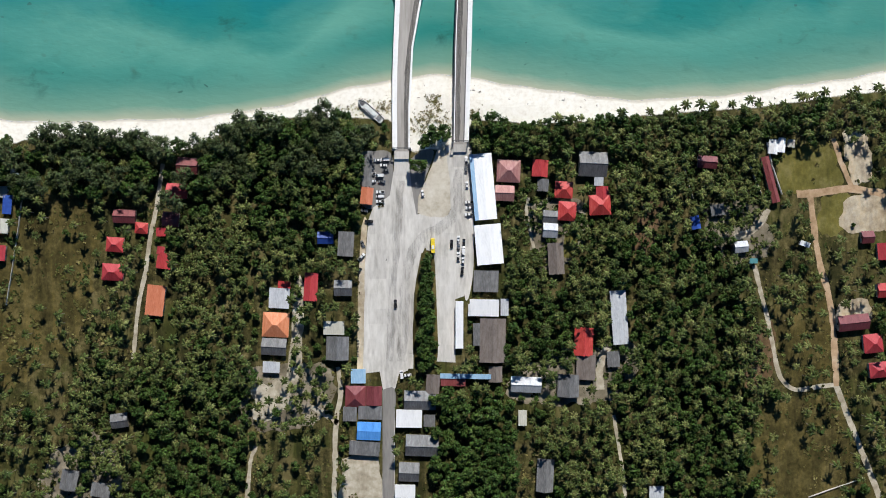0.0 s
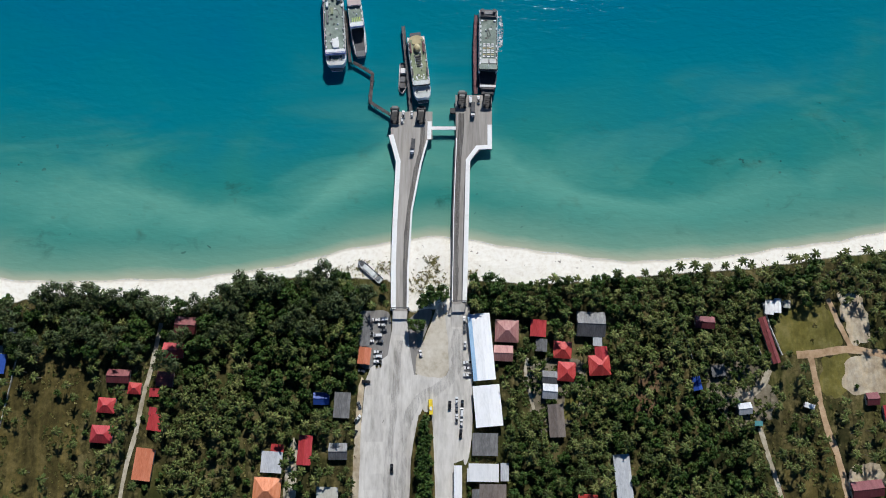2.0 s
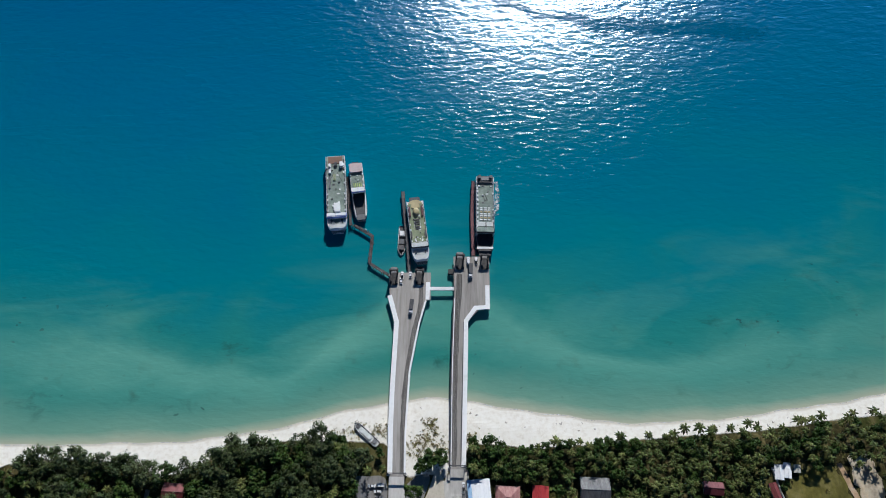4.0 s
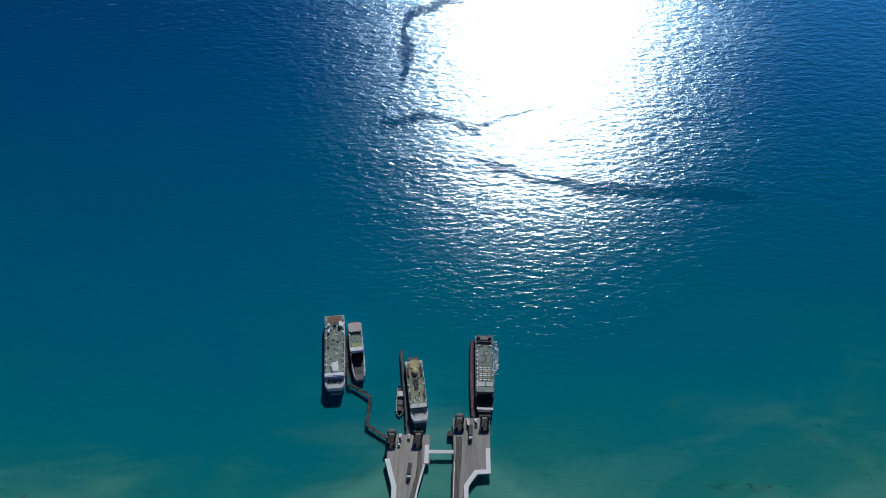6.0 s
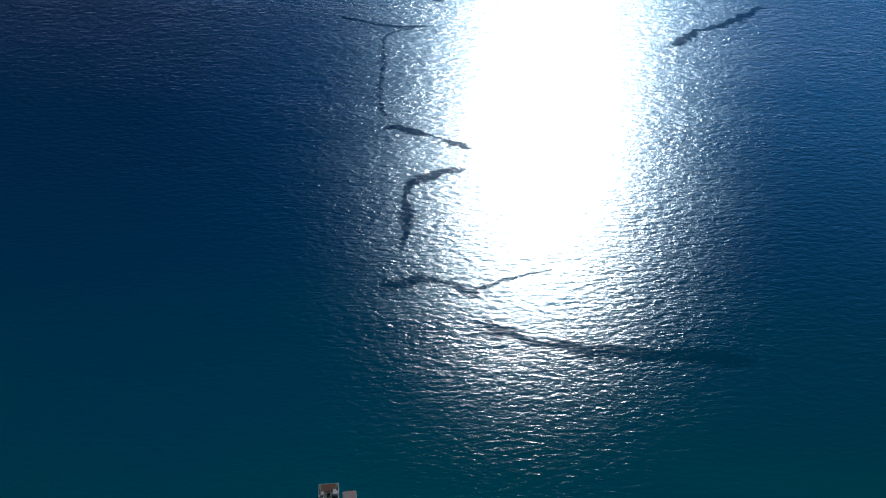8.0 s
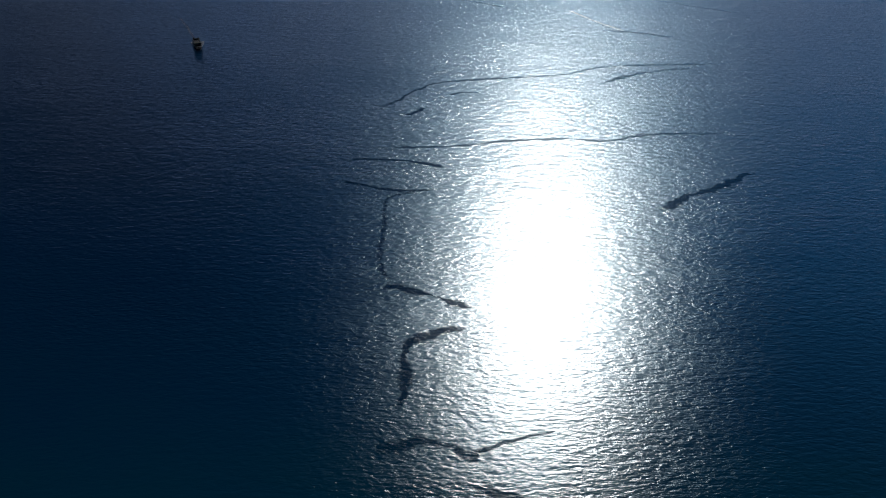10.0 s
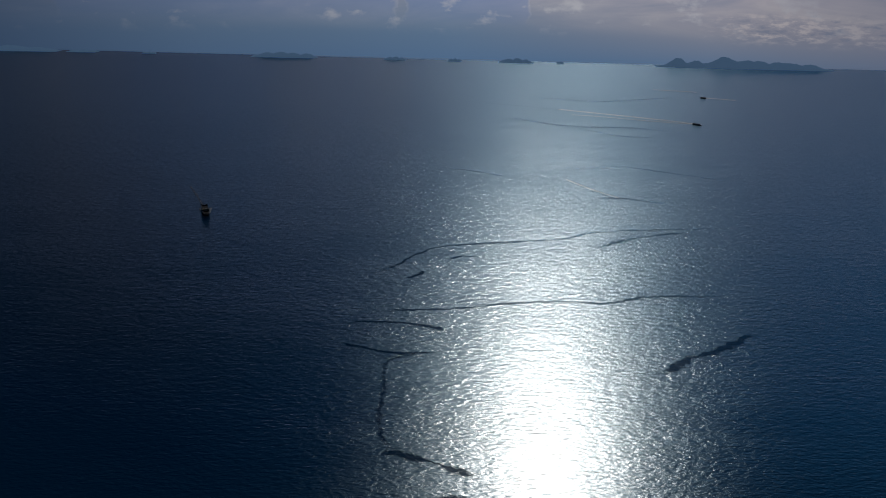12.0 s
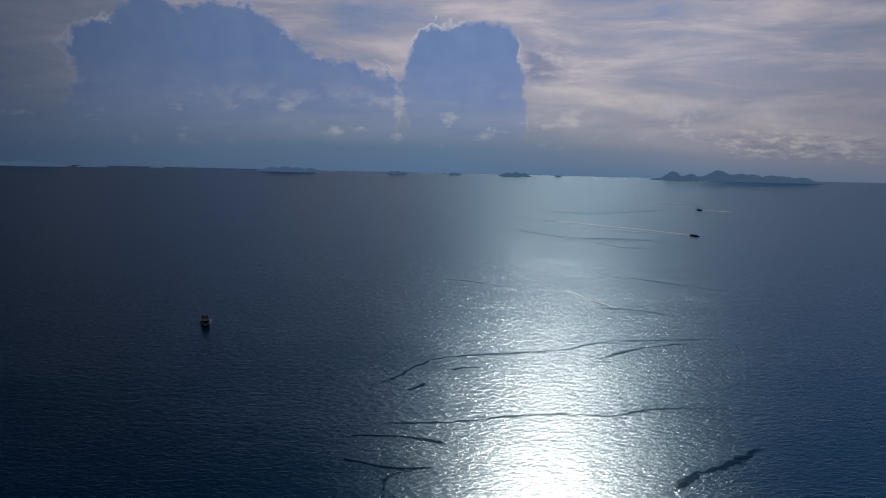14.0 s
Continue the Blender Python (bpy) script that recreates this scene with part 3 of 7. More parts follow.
DECK_GREEN = surface("grey_green_deck_paint", [(0.12, 0.16, 0.135), (0.20, 0.25, 0.21), (0.30, 0.35, 0.30)], 0.45, 0.75, 0.05)
DECK_LIME = surface("yellow_green_deck_paint", [(0.13, 0.16, 0.09), (0.22, 0.26, 0.15), (0.33, 0.36, 0.23)], 0.45, 0.75, 0.05)
DECK_BROWN = surface("reddish_brown_deck_paint", [(0.16, 0.09, 0.06), (0.24, 0.14, 0.10)], 0.6, 0.8, 0.05)
DECK_PINK = surface("pinkish_awning", [(0.45, 0.36, 0.34), (0.55, 0.46, 0.44)], 0.6, 0.8, 0.05)
PALE_DECK = surface("pale_fore_deck_paint", [(0.42, 0.45, 0.43), (0.55, 0.57, 0.55), (0.62, 0.63, 0.61)], 0.6, 0.7, 0.05)
TAN = surface("tan_ship_paint", [(0.36, 0.29, 0.14), (0.46, 0.38, 0.2)], 0.6, 0.6)
LIME = surface("lime_plastic", [(0.4, 0.5, 0.1), (0.5, 0.62, 0.16)], 1.0, 0.5)
CAR_WHITE = surface("white_car_paint", [(0.68, 0.68, 0.68), (0.76, 0.76, 0.76)], 0.5, 0.3)
CAR_BLACK = surface("black_car_paint", [(0.012, 0.012, 0.014), (0.03, 0.03, 0.032)], 0.5, 0.25)
CAR_GREY = surface("silver_grey_car_paint", [(0.16, 0.165, 0.17), (0.24, 0.245, 0.25)], 0.5, 0.3, 0.0, 0.4)
CAR_YELLOW = surface("yellow_vehicle_paint", [(0.72, 0.52, 0.03), (0.8, 0.6, 0.05)], 0.5, 0.35)
LAMP = surface("headlamp_lens", [(0.7, 0.7, 0.68), (0.8, 0.8, 0.78)], 1.0, 0.15)
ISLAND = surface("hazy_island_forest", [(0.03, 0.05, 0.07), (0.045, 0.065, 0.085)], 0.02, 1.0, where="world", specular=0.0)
# blue emission stands in for the haze of distance over the islands
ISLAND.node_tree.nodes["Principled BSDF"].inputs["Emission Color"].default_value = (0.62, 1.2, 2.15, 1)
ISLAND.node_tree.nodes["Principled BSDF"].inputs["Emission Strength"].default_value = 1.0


# ---- mesh building ----
class Geo:
    """Collects the faces of one mesh."""

    def __init__(self):
        self.v, self.f = [], []

    def add(self, verts, faces):
        n = len(self.v)
        self.v += [tuple(p) for p in verts]
        self.f += [tuple(i + n for i in f) for f in faces]
        return self

    def box(self, x, y, z, sx, sy, sz, turn=0.0, taper=1.0, chamfer=0.0):
        """A box standing on z, its top narrowed by taper, its upright edges cut off by chamfer."""
        c, s = math.cos(radians(turn)), math.sin(radians(turn))
        a, b, k = sx / 2, sy / 2, chamfer
        ring = [(a, b), (-a, b), (-a, -b), (a, -b)] if not k else [(a, b - k), (a - k, b), (k - a, b), (-a, b - k), (-a, k - b), (k - a, -b), (a - k, -b), (a, k - b)]
        low = [(x + c * p - s * q, y + s * p + c * q, z) for p, q in ring]
        top = [(x + c * p * taper - s * q * taper, y + s * p * taper + c * q * taper, z + sz) for p, q in ring]
        return self.shell([low, top])

    def shell(self, rings, cap=True):
        n, k = len(rings[0]), len(self.v)
        self.v += [tuple(p) for r in rings for p in r]
        for j in range(len(rings) - 1):
            for i in range(n):
                a, b = k + j * n + i, k + j * n + (i + 1) % n
                self.f.append((a, b, b + n, a + n))
        if cap:
            self.f.append(tuple(k + i for i in reversed(range(n))))
            self.f.append(tuple(k + (len(rings) - 1) * n + i for i in range(n)))
        return self

    def prism(self, outline, z0, z1):
        """An upright block over an outline, anticlockwise from above."""
        area = sum(a[0] * b[1] - b[0] * a[1] for a, b in zip(outline, outline[1:] + outline[:1]))
        if area < 0:
            outline = outline[::-1]
        return self.shell([[(x, y, z0) for x, y in outline], [(x, y, z1) for x, y in outline]])

    def tube(self, points, radii, sides=6):
        rings = []
        for i, p in enumerate(points):
            way = (Vector(points[min(i + 1, len(points) - 1)]) - Vector(points[max(i - 1, 0)])).normalized()
            side = way.cross((0, 0, 1) if abs(way.z) < 0.9 else (1, 0, 0)).normalized()
            up = side.cross(way)
            r = radii[i] if isinstance(radii, (list, tuple)) else radii
            rings.append([Vector(p) + r * (math.cos(2 * math.pi * k / sides) * side + math.sin(2 * math.pi * k / sides) * up) for k in range(sides)])
        return self.shell(rings)

    def mesh(self, name, material):
        me = bpy.data.meshes.new(name)
        me.from_pydata(self.v, [], self.f)
        me.materials.append(material)
        return me

    def part(self, name, material, parent=None, label=""):
        ob = new(name, self.mesh(name, material))
        ob.parent = parent
        return tagged(ob, label)


def thing(name, label, category, place=(0, 0, 0), turn=0.0, group="", kind=""):
    ob = tagged(new(name), label, category, group, kind)
    ob.matrix_basis = pose(*place, 0, 0, turn)
    return ob


def smooth_line(points, step=2.0):
    """A smooth line through a few corners (Catmull-Rom)."""
    p = [Vector(q) for q in points]
    p = [2 * p[0] - p[1]] + p + [2 * p[-1] - p[-2]]
    out = []
    for i in range(1, len(p) - 2):
        n = max(2, int((p[i + 1] - p[i]).length / step))
        for k in range(n):
            t = k / n
            out.append(0.5 * (2 * p[i] + (p[i + 1] - p[i - 1]) * t + (2 * p[i - 1] - 5 * p[i] + 4 * p[i + 1] - p[i + 2]) * t * t + (3 * p[i] - p[i - 1] - 3 * p[i + 1] + p[i + 2]) * t ** 3))
    return out + [p[-2]]


def ribbon(points, width, z, ragged=0.3, step=2.0):
    """A strip along a line, with ragged edges."""
    line = smooth_line(points, step)
    g = Geo()
    rings = []
    for i, p in enumerate(line):
        way = (line[min(i + 1, len(line) - 1)] - line[max(i - 1, 0)]).normalized()
        side = Vector((-way.y, way.x))
        a = width / 2 * (1 + ragged * noise.noise((p.x * 0.23, p.y * 0.23, 1)) + ragged * noise.noise((p.x * 0.07, p.y * 0.07, 8)))
        b = width / 2 * (1 + ragged * noise.noise((p.x * 0.23, p.y * 0.23, 5)) + ragged * noise.noise((p.x * 0.07, p.y * 0.07, 3)))
        l, r = p + side * a, p - side * b
        rings.append([(l.x, l.y, z - 0.3), (r.x, r.y, z - 0.3), (r.x, r.y, z), (l.x, l.y, z)])
    return g.shell(rings)


def patch(outline, z, ragged=2.0):
    """A flat patch of ground cover with a wandering edge."""
    line = smooth_line(outline + outline[:1], 2.5)[:-1]
    mid = sum(line, Vector((0, 0))) / len(line)
    ring = []
    for p in line:
        d = (p - mid).normalized()
        ring.append(tuple(p + d * ragged * (noise.noise((p.x * 0.15, p.y * 0.15, 2)) + 0.6 * noise.noise((p.x * 0.5, p.y * 0.5, 2)))))
    return Geo().prism(ring, z - 0.4, z)


# ---- the coast: one sheet of ground, and the sea ----
SHORE = [(-900, 118), (-420, 143), (-266.3, 89.4), (-197.0, 90.3), (-144.9, 92.6), (-117.0, 95.9), (-85.6, 102.4), (-54.1, 110.6), (-26.1, 116.4), (-1.5, 121.1),
         (26.7, 117.3), (58.4, 112.9), (93.7, 107.3), (129.1, 104.6), (171.7, 106.6), (207.3, 111.0), (242.9, 116.2), (285.2, 123.5), (420, 150), (900, 190)]
SHORE_X = np.arange(-1000, 1000, 2.0)
SHORE_Y = np.interp(SHORE_X, [p[0] for p in SHORE], [p[1] for p in SHORE])
bell = np.exp(-np.linspace(-2, 2, 25) ** 2)
SHORE_Y = np.convolve(np.pad(SHORE_Y, 12, mode="edge"), bell / bell.sum(), mode="valid") + 0.5 * np.sin(SHORE_X * 0.09) + 0.4 * np.sin(SHORE_X * 0.23 + 1)
BEACH = [(-264.9, 73.6), (-244.3, 79.6), (-209.9, 81.5), (-171.8, 77.4), (-161.4, 71.2), (-145.8, 73.3), (-116.4, 90.2), (-71.2, 93.5), (-25.9, 91.3),
         (-11.9, 71.7), (12.6, 73.8), (26.6, 91.4), (68.7, 88.8), (103.8, 91.7), (146.1, 96.1), (202.7, 99.9), (259.5, 107.9), (283.8, 110.8)]
BEACH_X, BEACH_Y = [p[0] for p in BEACH], [p[1] for p in BEACH]


def shore(x):
    return np.interp(x, SHORE_X, SHORE_Y)


def land_height(x, off):
    h = np.interp(off, [-26, -14, -5, 0, 8, 60, 300, 6000], [2.0, 1.5, 0.5, 0.0, -0.5, -2.5, -5, -9])
    return h


def sheet(name, xs, ys, height, material, attributes):
    gx, gy = np.meshgrid(xs, ys)
    v = np.stack([gx, gy, height(gx, gy)], -1).reshape(-1, 3)
    i = np.arange(len(xs) * len(ys)).reshape(len(ys), len(xs))
    f = np.stack([i[:-1, :-1], i[:-1, 1:], i[1:, 1:], i[1:, :-1]], -1).reshape(-1, 4)
    me = bpy.data.meshes.new(name)
    me.from_pydata(v.tolist(), [], f.tolist())
    me.materials.append(material)
    for key, value in attributes.items():
        a = me.attributes.new(key, "FLOAT", "POINT")
        a.data.foreach_set("value", value(gx, gy).reshape(-1).astype(np.float32))
    return new(name, me)


GX = np.concatenate([[-5000, -2500, -1200, -700], np.arange(-450, 451, 3.0), [700, 1200, 2500, 5000]])
GY = np.concatenate([[-5000, -2500, -1200, -600, -350], np.arange(-240, 80, 4.0), np.arange(80, 200, 1.5), [220, 260, 340, 500, 900, 1800, 3400, 4930]])


def ground_z(gx, gy):
    off = gy - shore(gx)
    wave = 0.12 * np.sin(gx * 0.11 + 2 * np.sin(gy * 0.05)) * np.sin(gy * 0.13 + 1)
    return land_height(gx, off) + np.where(off < -12, wave, 0)


def sand_share(gx, gy):
    off = gy - np.interp(gx, BEACH_X, BEACH_Y)
    return np.clip(0.5 + off / 5.0, 0, 1)


tagged(sheet("ground", GX, GY, ground_z, GROUND, {"sand": sand_share, "wet": lambda gx, gy: np.clip(1 + (gy - shore(gx)) / 3.5, 0, 1)}), "sandy tropical ground with dry grass and white beach", "ground", kind="structure")
SHELF_X, SHELF = [-420, -270, -200, -150, -100, -57, -27, 0, 20, 35, 60, 100, 150, 200, 250, 300, 420], [62, 60, 55, 40, 30, 44, 62, 74, 76, 66, 48, 37, 34, 38, 44, 48, 60]
WX = np.concatenate([[-5000, -3000, -1500, -900, -600], np.arange(-440, 441, 10.0), [600, 900, 1500, 3000, 5000]])
WY = np.concatenate([np.arange(62, 200, 3.0), np.arange(200, 500, 12.0), np.arange(500, 1500, 100.0), [1600, 2000, 2600, 3300, 4100, 4930]])
tagged(sheet("sea", WX, WY, lambda gx, gy: 0 * gx, SEA, {"offshore": lambda gx, gy: gy - shore(gx), "shelf": lambda gx, gy: np.interp(gx, SHELF_X, SHELF)}), "turquoise sea darkening to deep blue, rippled by wind", "water", kind="structure")

# the edge of the wash along the sand
wash = Geo()
rings = []
for x in np.arange(-440, 440, 1.5):
    y = float(shore(x))
    w = 0.5 + 0.5 * noise.noise((x * 0.08, 0, 4)) + 0.35 * noise.noise((x * 0.4, 0, 4))
    rings.append([(x, y - 0.6, 0.09), (x, y - 0.6 + max(0.15, w), 0.05)])
for a, b in zip(rings, rings[1:]):
    wash.add([a[0], b[0], b[1], a[1]], [(0, 1, 2, 3)])
tagged(wash.part("shore_foam", FOAM), "thin white line of foam along the beach", "foam", kind="stuff")

# ---- roads, yards and tracks ----
keep_clear = []  # (x, y, half width, half depth, turn) of built ground; trees keep off
clear_lines = []  # (points, half width)
ROAD_Z = 2.22
road = Geo().prism([(-23.4, 72.3), (-14.7, 72.4), (-12.5, 50.0), (-9.4, 32.5), (11.9, 35.3), (8.4, 75.9), (21.0, 76.0), (21.7, 50.0), (22.4, 25.6), (20.3, -2.3), (20.3, -17.7),
                    (14.7, -19.7), (14.8, -58.6), (2.9, -57.9), (2.2, 1.1), (-4.1, 12.3), (-7.2, 4.6), (-10.7, -16.3), (-12.4, -44.1), (-14.4, -63.4), (-19.9, -65.5), (-22.3, -75.9),
                    (-22.7, -215.9), (-30.3, -215.9), (-29.6, -75.9), (-31.7, -64.1), (-42.8, -65.5), (-44.2, -57.9), (-42.9, -30.2), (-41.0, 1.1), (-39.0, 28.9), (-36.2, 36.6), (-25.8, 44.3), (-23.4, 60.4)], 1.4, ROAD_Z).part("road", CONCRETE)
tagged(road, "pale worn concrete ferry plaza narrowing to a village road", "road", kind="structure")


def ground_patch(name, label, outline, material, z=2.16, ragged=2.0):
    tagged(patch(outline, z, ragged).part(name, material), label, "ground", kind="structure")


ground_patch("village_road", "grey asphalt village road", [(-30.0, -75.2), (-22.3, -75.2), (-22.6, -99.4), (-22.9, -147.5), (-23.0, -212.5), (-29.9, -212.5), (-29.8, -147.5)], ASPHALT, ROAD_Z + 0.03, 0.1)
ground_patch("roadside_sand", "tan sandy shoulder beside the concrete plaza", [(-45.6, -63.1), (-42.1, -63.1), (-41.0, 1.1), (-39.7, 28.9), (-43.1, 25.4), (-45.1, -16.3)], TAN_SAND, ROAD_Z + 0.03, 0.8)
ground_patch("traffic_island", "bare sandy traffic island between the two ramps", [(-9.0, 33.2), (-7.0, 46.5), (0.0, 62.2), (4.2, 73.8), (8.4, 73.8), (11.6, 36.0), (2.1, 31.1)], ISLAND_SAND, ROAD_Z + 0.05, 0.8)
# the trees' shade beside the island is put into this patch's dark colour
ground_patch("ramp_apron", "asphalt apron by the traffic island, tree shade in its dark colour", [(-16.1, 63.9), (-6.6, 71.7), (1.4, 71.7), (-4.2, 53.5), (-7.6, 33.9), (-12.5, 33.9)], ASPHALT, ROAD_Z - 0.03, 0.3)
tagged(ribbon([(-17.9, -57.9), (-16.9, -23.2), (-14.5, 1.1), (-6.6, 16.8), (7.4, 26.2), (16.8, 39.5), (16.8, 60.5)], 6.5, ROAD_Z + 0.07, 0.35).part("tyre_marks", STAIN), "dark curved tyre stains on pale concrete", "stain", kind="structure")
tagged(ribbon([(-25.5, -57.9), (-24.2, -16.3), (-20.8, 18.5), (-19.2, 53.4)], 4.5, ROAD_Z + 0.075, 0.35).part("tyre_marks", STAIN), "dark tyre stains along a lane of concrete", "stain", kind="structure")
ground_patch("median_soil", "strip of soil under the median trees", [(-6.5, 8.1), (0.8, 9.5), (2.9, -16.3), (3.6, -56.2), (-3.0, -60.7), (-10.9, -55.1), (-10.3, -16.3)], DRY_LOT, ROAD_Z + 0.06, 0.5)
ground_patch("car_park_asphalt", "dark asphalt car park beside the ramp", [(-43.3, 70.9), (-25.8, 70.9), (-24.4, 53.4), (-27.9, 38.7), (-43.2, 38.7)], ASPHALT, ROAD_Z - 0.02, 0.4)
ground_patch("terminal_yard", "paved strip in front of the ferry terminal", [(20.3, 73.9), (24.5, 73.9), (25.9, 1.1), (20.3, -16.3)], CONCRETE, ROAD_Z - 0.03, 0.3)
ground_patch("sandy_yard", "bare pale sandy yard beside the village road", [(-55.1, -118.2), (-33.0, -115.9), (-32.8, -168.0), (-55.6, -167.9)], PALE_DIRT, 2.17, 1.5)
ground_patch("sandy_clearing", "bare sandy clearing among huts", [(-110.1, -75.1), (-91.2, -68.2), (-84.3, -78.6), (-92.8, -90.6), (-106.6, -95.8)], PALE_DIRT, 2.17, 4.0)
ground_patch("house_yard", "grey gravel yard between houses", [(-86.2, -44.0), (-83.9, -9.4), (-78.4, -9.4), (-78.9, -44.0), (-80.9, -67.5), (-89.4, -78.6)], PALE_DIRT, 2.18, 2.0)
ground_patch("grass_lot", "mown olive-green grass lot", [(213.8, 69.9), (245.0, 78.8), (254.1, 61.2), (254.7, 50.6), (227.0, 46.3), (218.2, 47.0)], GRASS_LOT, 2.15, 3.0)
ground_patch("grass_lot", "olive-green grass beside the dirt drive", [(241.8, 42.8), (258.9, 47.1), (258.7, 26.0), (240.9, 20.7)], GRASS_LOT, 2.15, 3.0)
ground_patch("cleared_lot", "pale cleared sandy building lot", [(258.8, 42.9), (287.3, 48.9), (308.4, 33.1), (287.0, 22.5), (255.1, 24.2)], TAN_SAND, 2.17, 5.0)
ground_patch("cleared_lot", "pale sandy lot behind the beach palms", [(255.7, 84.2), (269.9, 84.2), (275.0, 57.7), (262.5, 50.6), (259.1, 68.3)], TAN_SAND, 2.17, 4.0)
ground_patch("dirt_yard", "pinkish dirt yard in front of a red house", [(250.3, -24.9), (265.2, -17.9), (275.0, -30.1), (258.0, -38.9), (250.2, -37.1)], TAN_SAND, 2.18, 2.0)
ground_patch("dry_field", "open dry brown field with stubble", [(204.7, -84.2), (252.2, -79.0), (264.3, -106.8), (272.6, -148.5), (197.2, -148.2)], DRY_LOT, 2.14, 5.0)
ground_patch("dry_field", "open brown field inside the bend of a track", [(212.3, -19.7), (244.8, -9.1), (248.5, -68.5), (222.4, -72.0), (214.8, -58.1)], DRY_LOT, 2.14, 4.0)
ground_patch("dry_field", "open dry olive field among palms", [(-254.2, 42.4), (-206.1, 49.5), (-207.3, 0.9), (-222.1, -50.9), (-283.3, -78.3), (-277.7, 7.7)], DRY_LOT, 2.12, 7.0)
ground_patch("dead_leaf_ground", "strip of reddish dead fronds between palms", [(130.0, 39.8), (143.0, 43.3), (138.6, 15.3), (120.4, 8.2)], REDDISH, 2.16, 4.0)
ground_patch("dead_leaf_ground", "strip of reddish dry ground between palms", [(198.1, -37.1), (210.4, -33.6), (211.9, -61.5), (194.3, -75.4)], REDDISH, 2.15, 4.0)
ground_patch("garden_lawn", "small bright grass lawn behind a house", [(82.5, 20.4), (90.2, 22.2), (88.8, 8.2), (81.8, 6.4)], GRASS_LOT, 2.16, 1.0)


ground_patch("village_yard", "dusty trodden ground between village huts", [(-112, -62), (-92, -58), (-62, -64), (-60, -80), (-74, -96), (-104, -100), (-118, -88)], DUSTY, 2.13, 5.0)
ground_patch("village_yard", "dusty yard among gardens behind the terminal", [(58, 40), (92, 42), (96, 22), (84, 2), (66, 0), (60, 20)], DUSTY, 2.11, 4.0)
ground_patch("village_yard", "dusty yard round grey-roofed houses", [(74, -50), (122, -46), (124, -70), (100, -84), (52, -82), (50, -68)], DUSTY, 2.11, 4.0)
ground_patch("village_yard", "dusty yard round huts by a winding track", [(172, 40), (200, 40), (212, 24), (204, 4), (184, 4), (170, 20)], DUSTY, 2.11, 5.0)
ground_patch("farm_yard", "bare dusty ground round a farm hut", [(-232, -112), (-206, -100), (-190, -120), (-196, -146), (-236, -146)], DUSTY, 2.11, 5.0)


def track(label, points, width, material, z=2.2):
    tagged(ribbon(points, width, z).part("dirt_track", material), label, "track", kind="structure")
    clear_lines.append((smooth_line(points, 3.0), width / 2 + 1.2))


track("narrow pale sandy lane between red-roofed bungalows", [(-165.5, 63.5), (-168.7, 39.1), (-172.6, 18.3), (-175.2, -2.5), (-179.5, -23.3), (-182.2, -56.1)], 2.6, PALE_DIRT)
track("pale sandy track beside the village houses", [(-57.4, -61.3), (-55.6, -78.6), (-58.6, -99.3), (-59.0, -167.9)], 3.0, PALE_DIRT)
track("short sandy track to a clearing", [(-57.2, -95.2), (-65.2, -90.0), (-74.6, -84.8)], 3.4, PALE_DIRT)
track("pale track between bushes", [(-107.5, -109.5), (-110.9, -123.2), (-114.0, -167.7)], 2.6, PALE_DIRT)
track("orange dirt drive to a building lot", [(227.0, 45.3), (239.4, 46.4), (258.9, 48.9), (283.7, 45.4)], 4.8, DIRT, 2.23)
track("orange dirt road through palms", [(235.5, 45.3), (237.4, 26.0), (241.4, 1.4), (246.9, -19.6), (249.4, -44.1), (250.5, -73.4)], 3.8, DIRT, 2.22)
track("orange footpath towards the beach", [(262.4, 48.9), (255.5, 64.7), (250.0, 80.6)], 3.0, DIRT, 2.21)
track("pale winding track round an open field", [(200.1, 1.3), (205.3, -19.7), (210.7, -44.1), (215.4, -66.8), (225.2, -75.5), (240.0, -73.4), (250.5, -72.7)], 2.8, PALE_DIRT)
track("pale track leading out of the fork", [(250.5, -73.4), (257.4, -91.2), (265.9, -113.8), (277.9, -145.0), (288.0, -183.1)], 3.6, PALE_DIRT)
track("pinkish track to a white hut", [(209.2, 36.4), (203.9, 27.6), (196.8, 21.7), (187.9, 18.8)], 4.0, PALE_DIRT)
track("pale footpath among bushes", [(112.2, -91.0), (115.3, -110.0), (118.4, -130.7), (120.3, -168.6)], 2.2, PALE_DIRT)
track("sandy drive beside grey-roofed houses", [(108.6, -49.3), (104.0, -61.5), (103.9, -75.3)], 5.0, PALE_DIRT)
track("sandy footpath between gardens", [(59.8, 43.1), (58.7, 32.6), (63.3, 11.7)], 1.8, PALE_DIRT)

# ---- houses ----

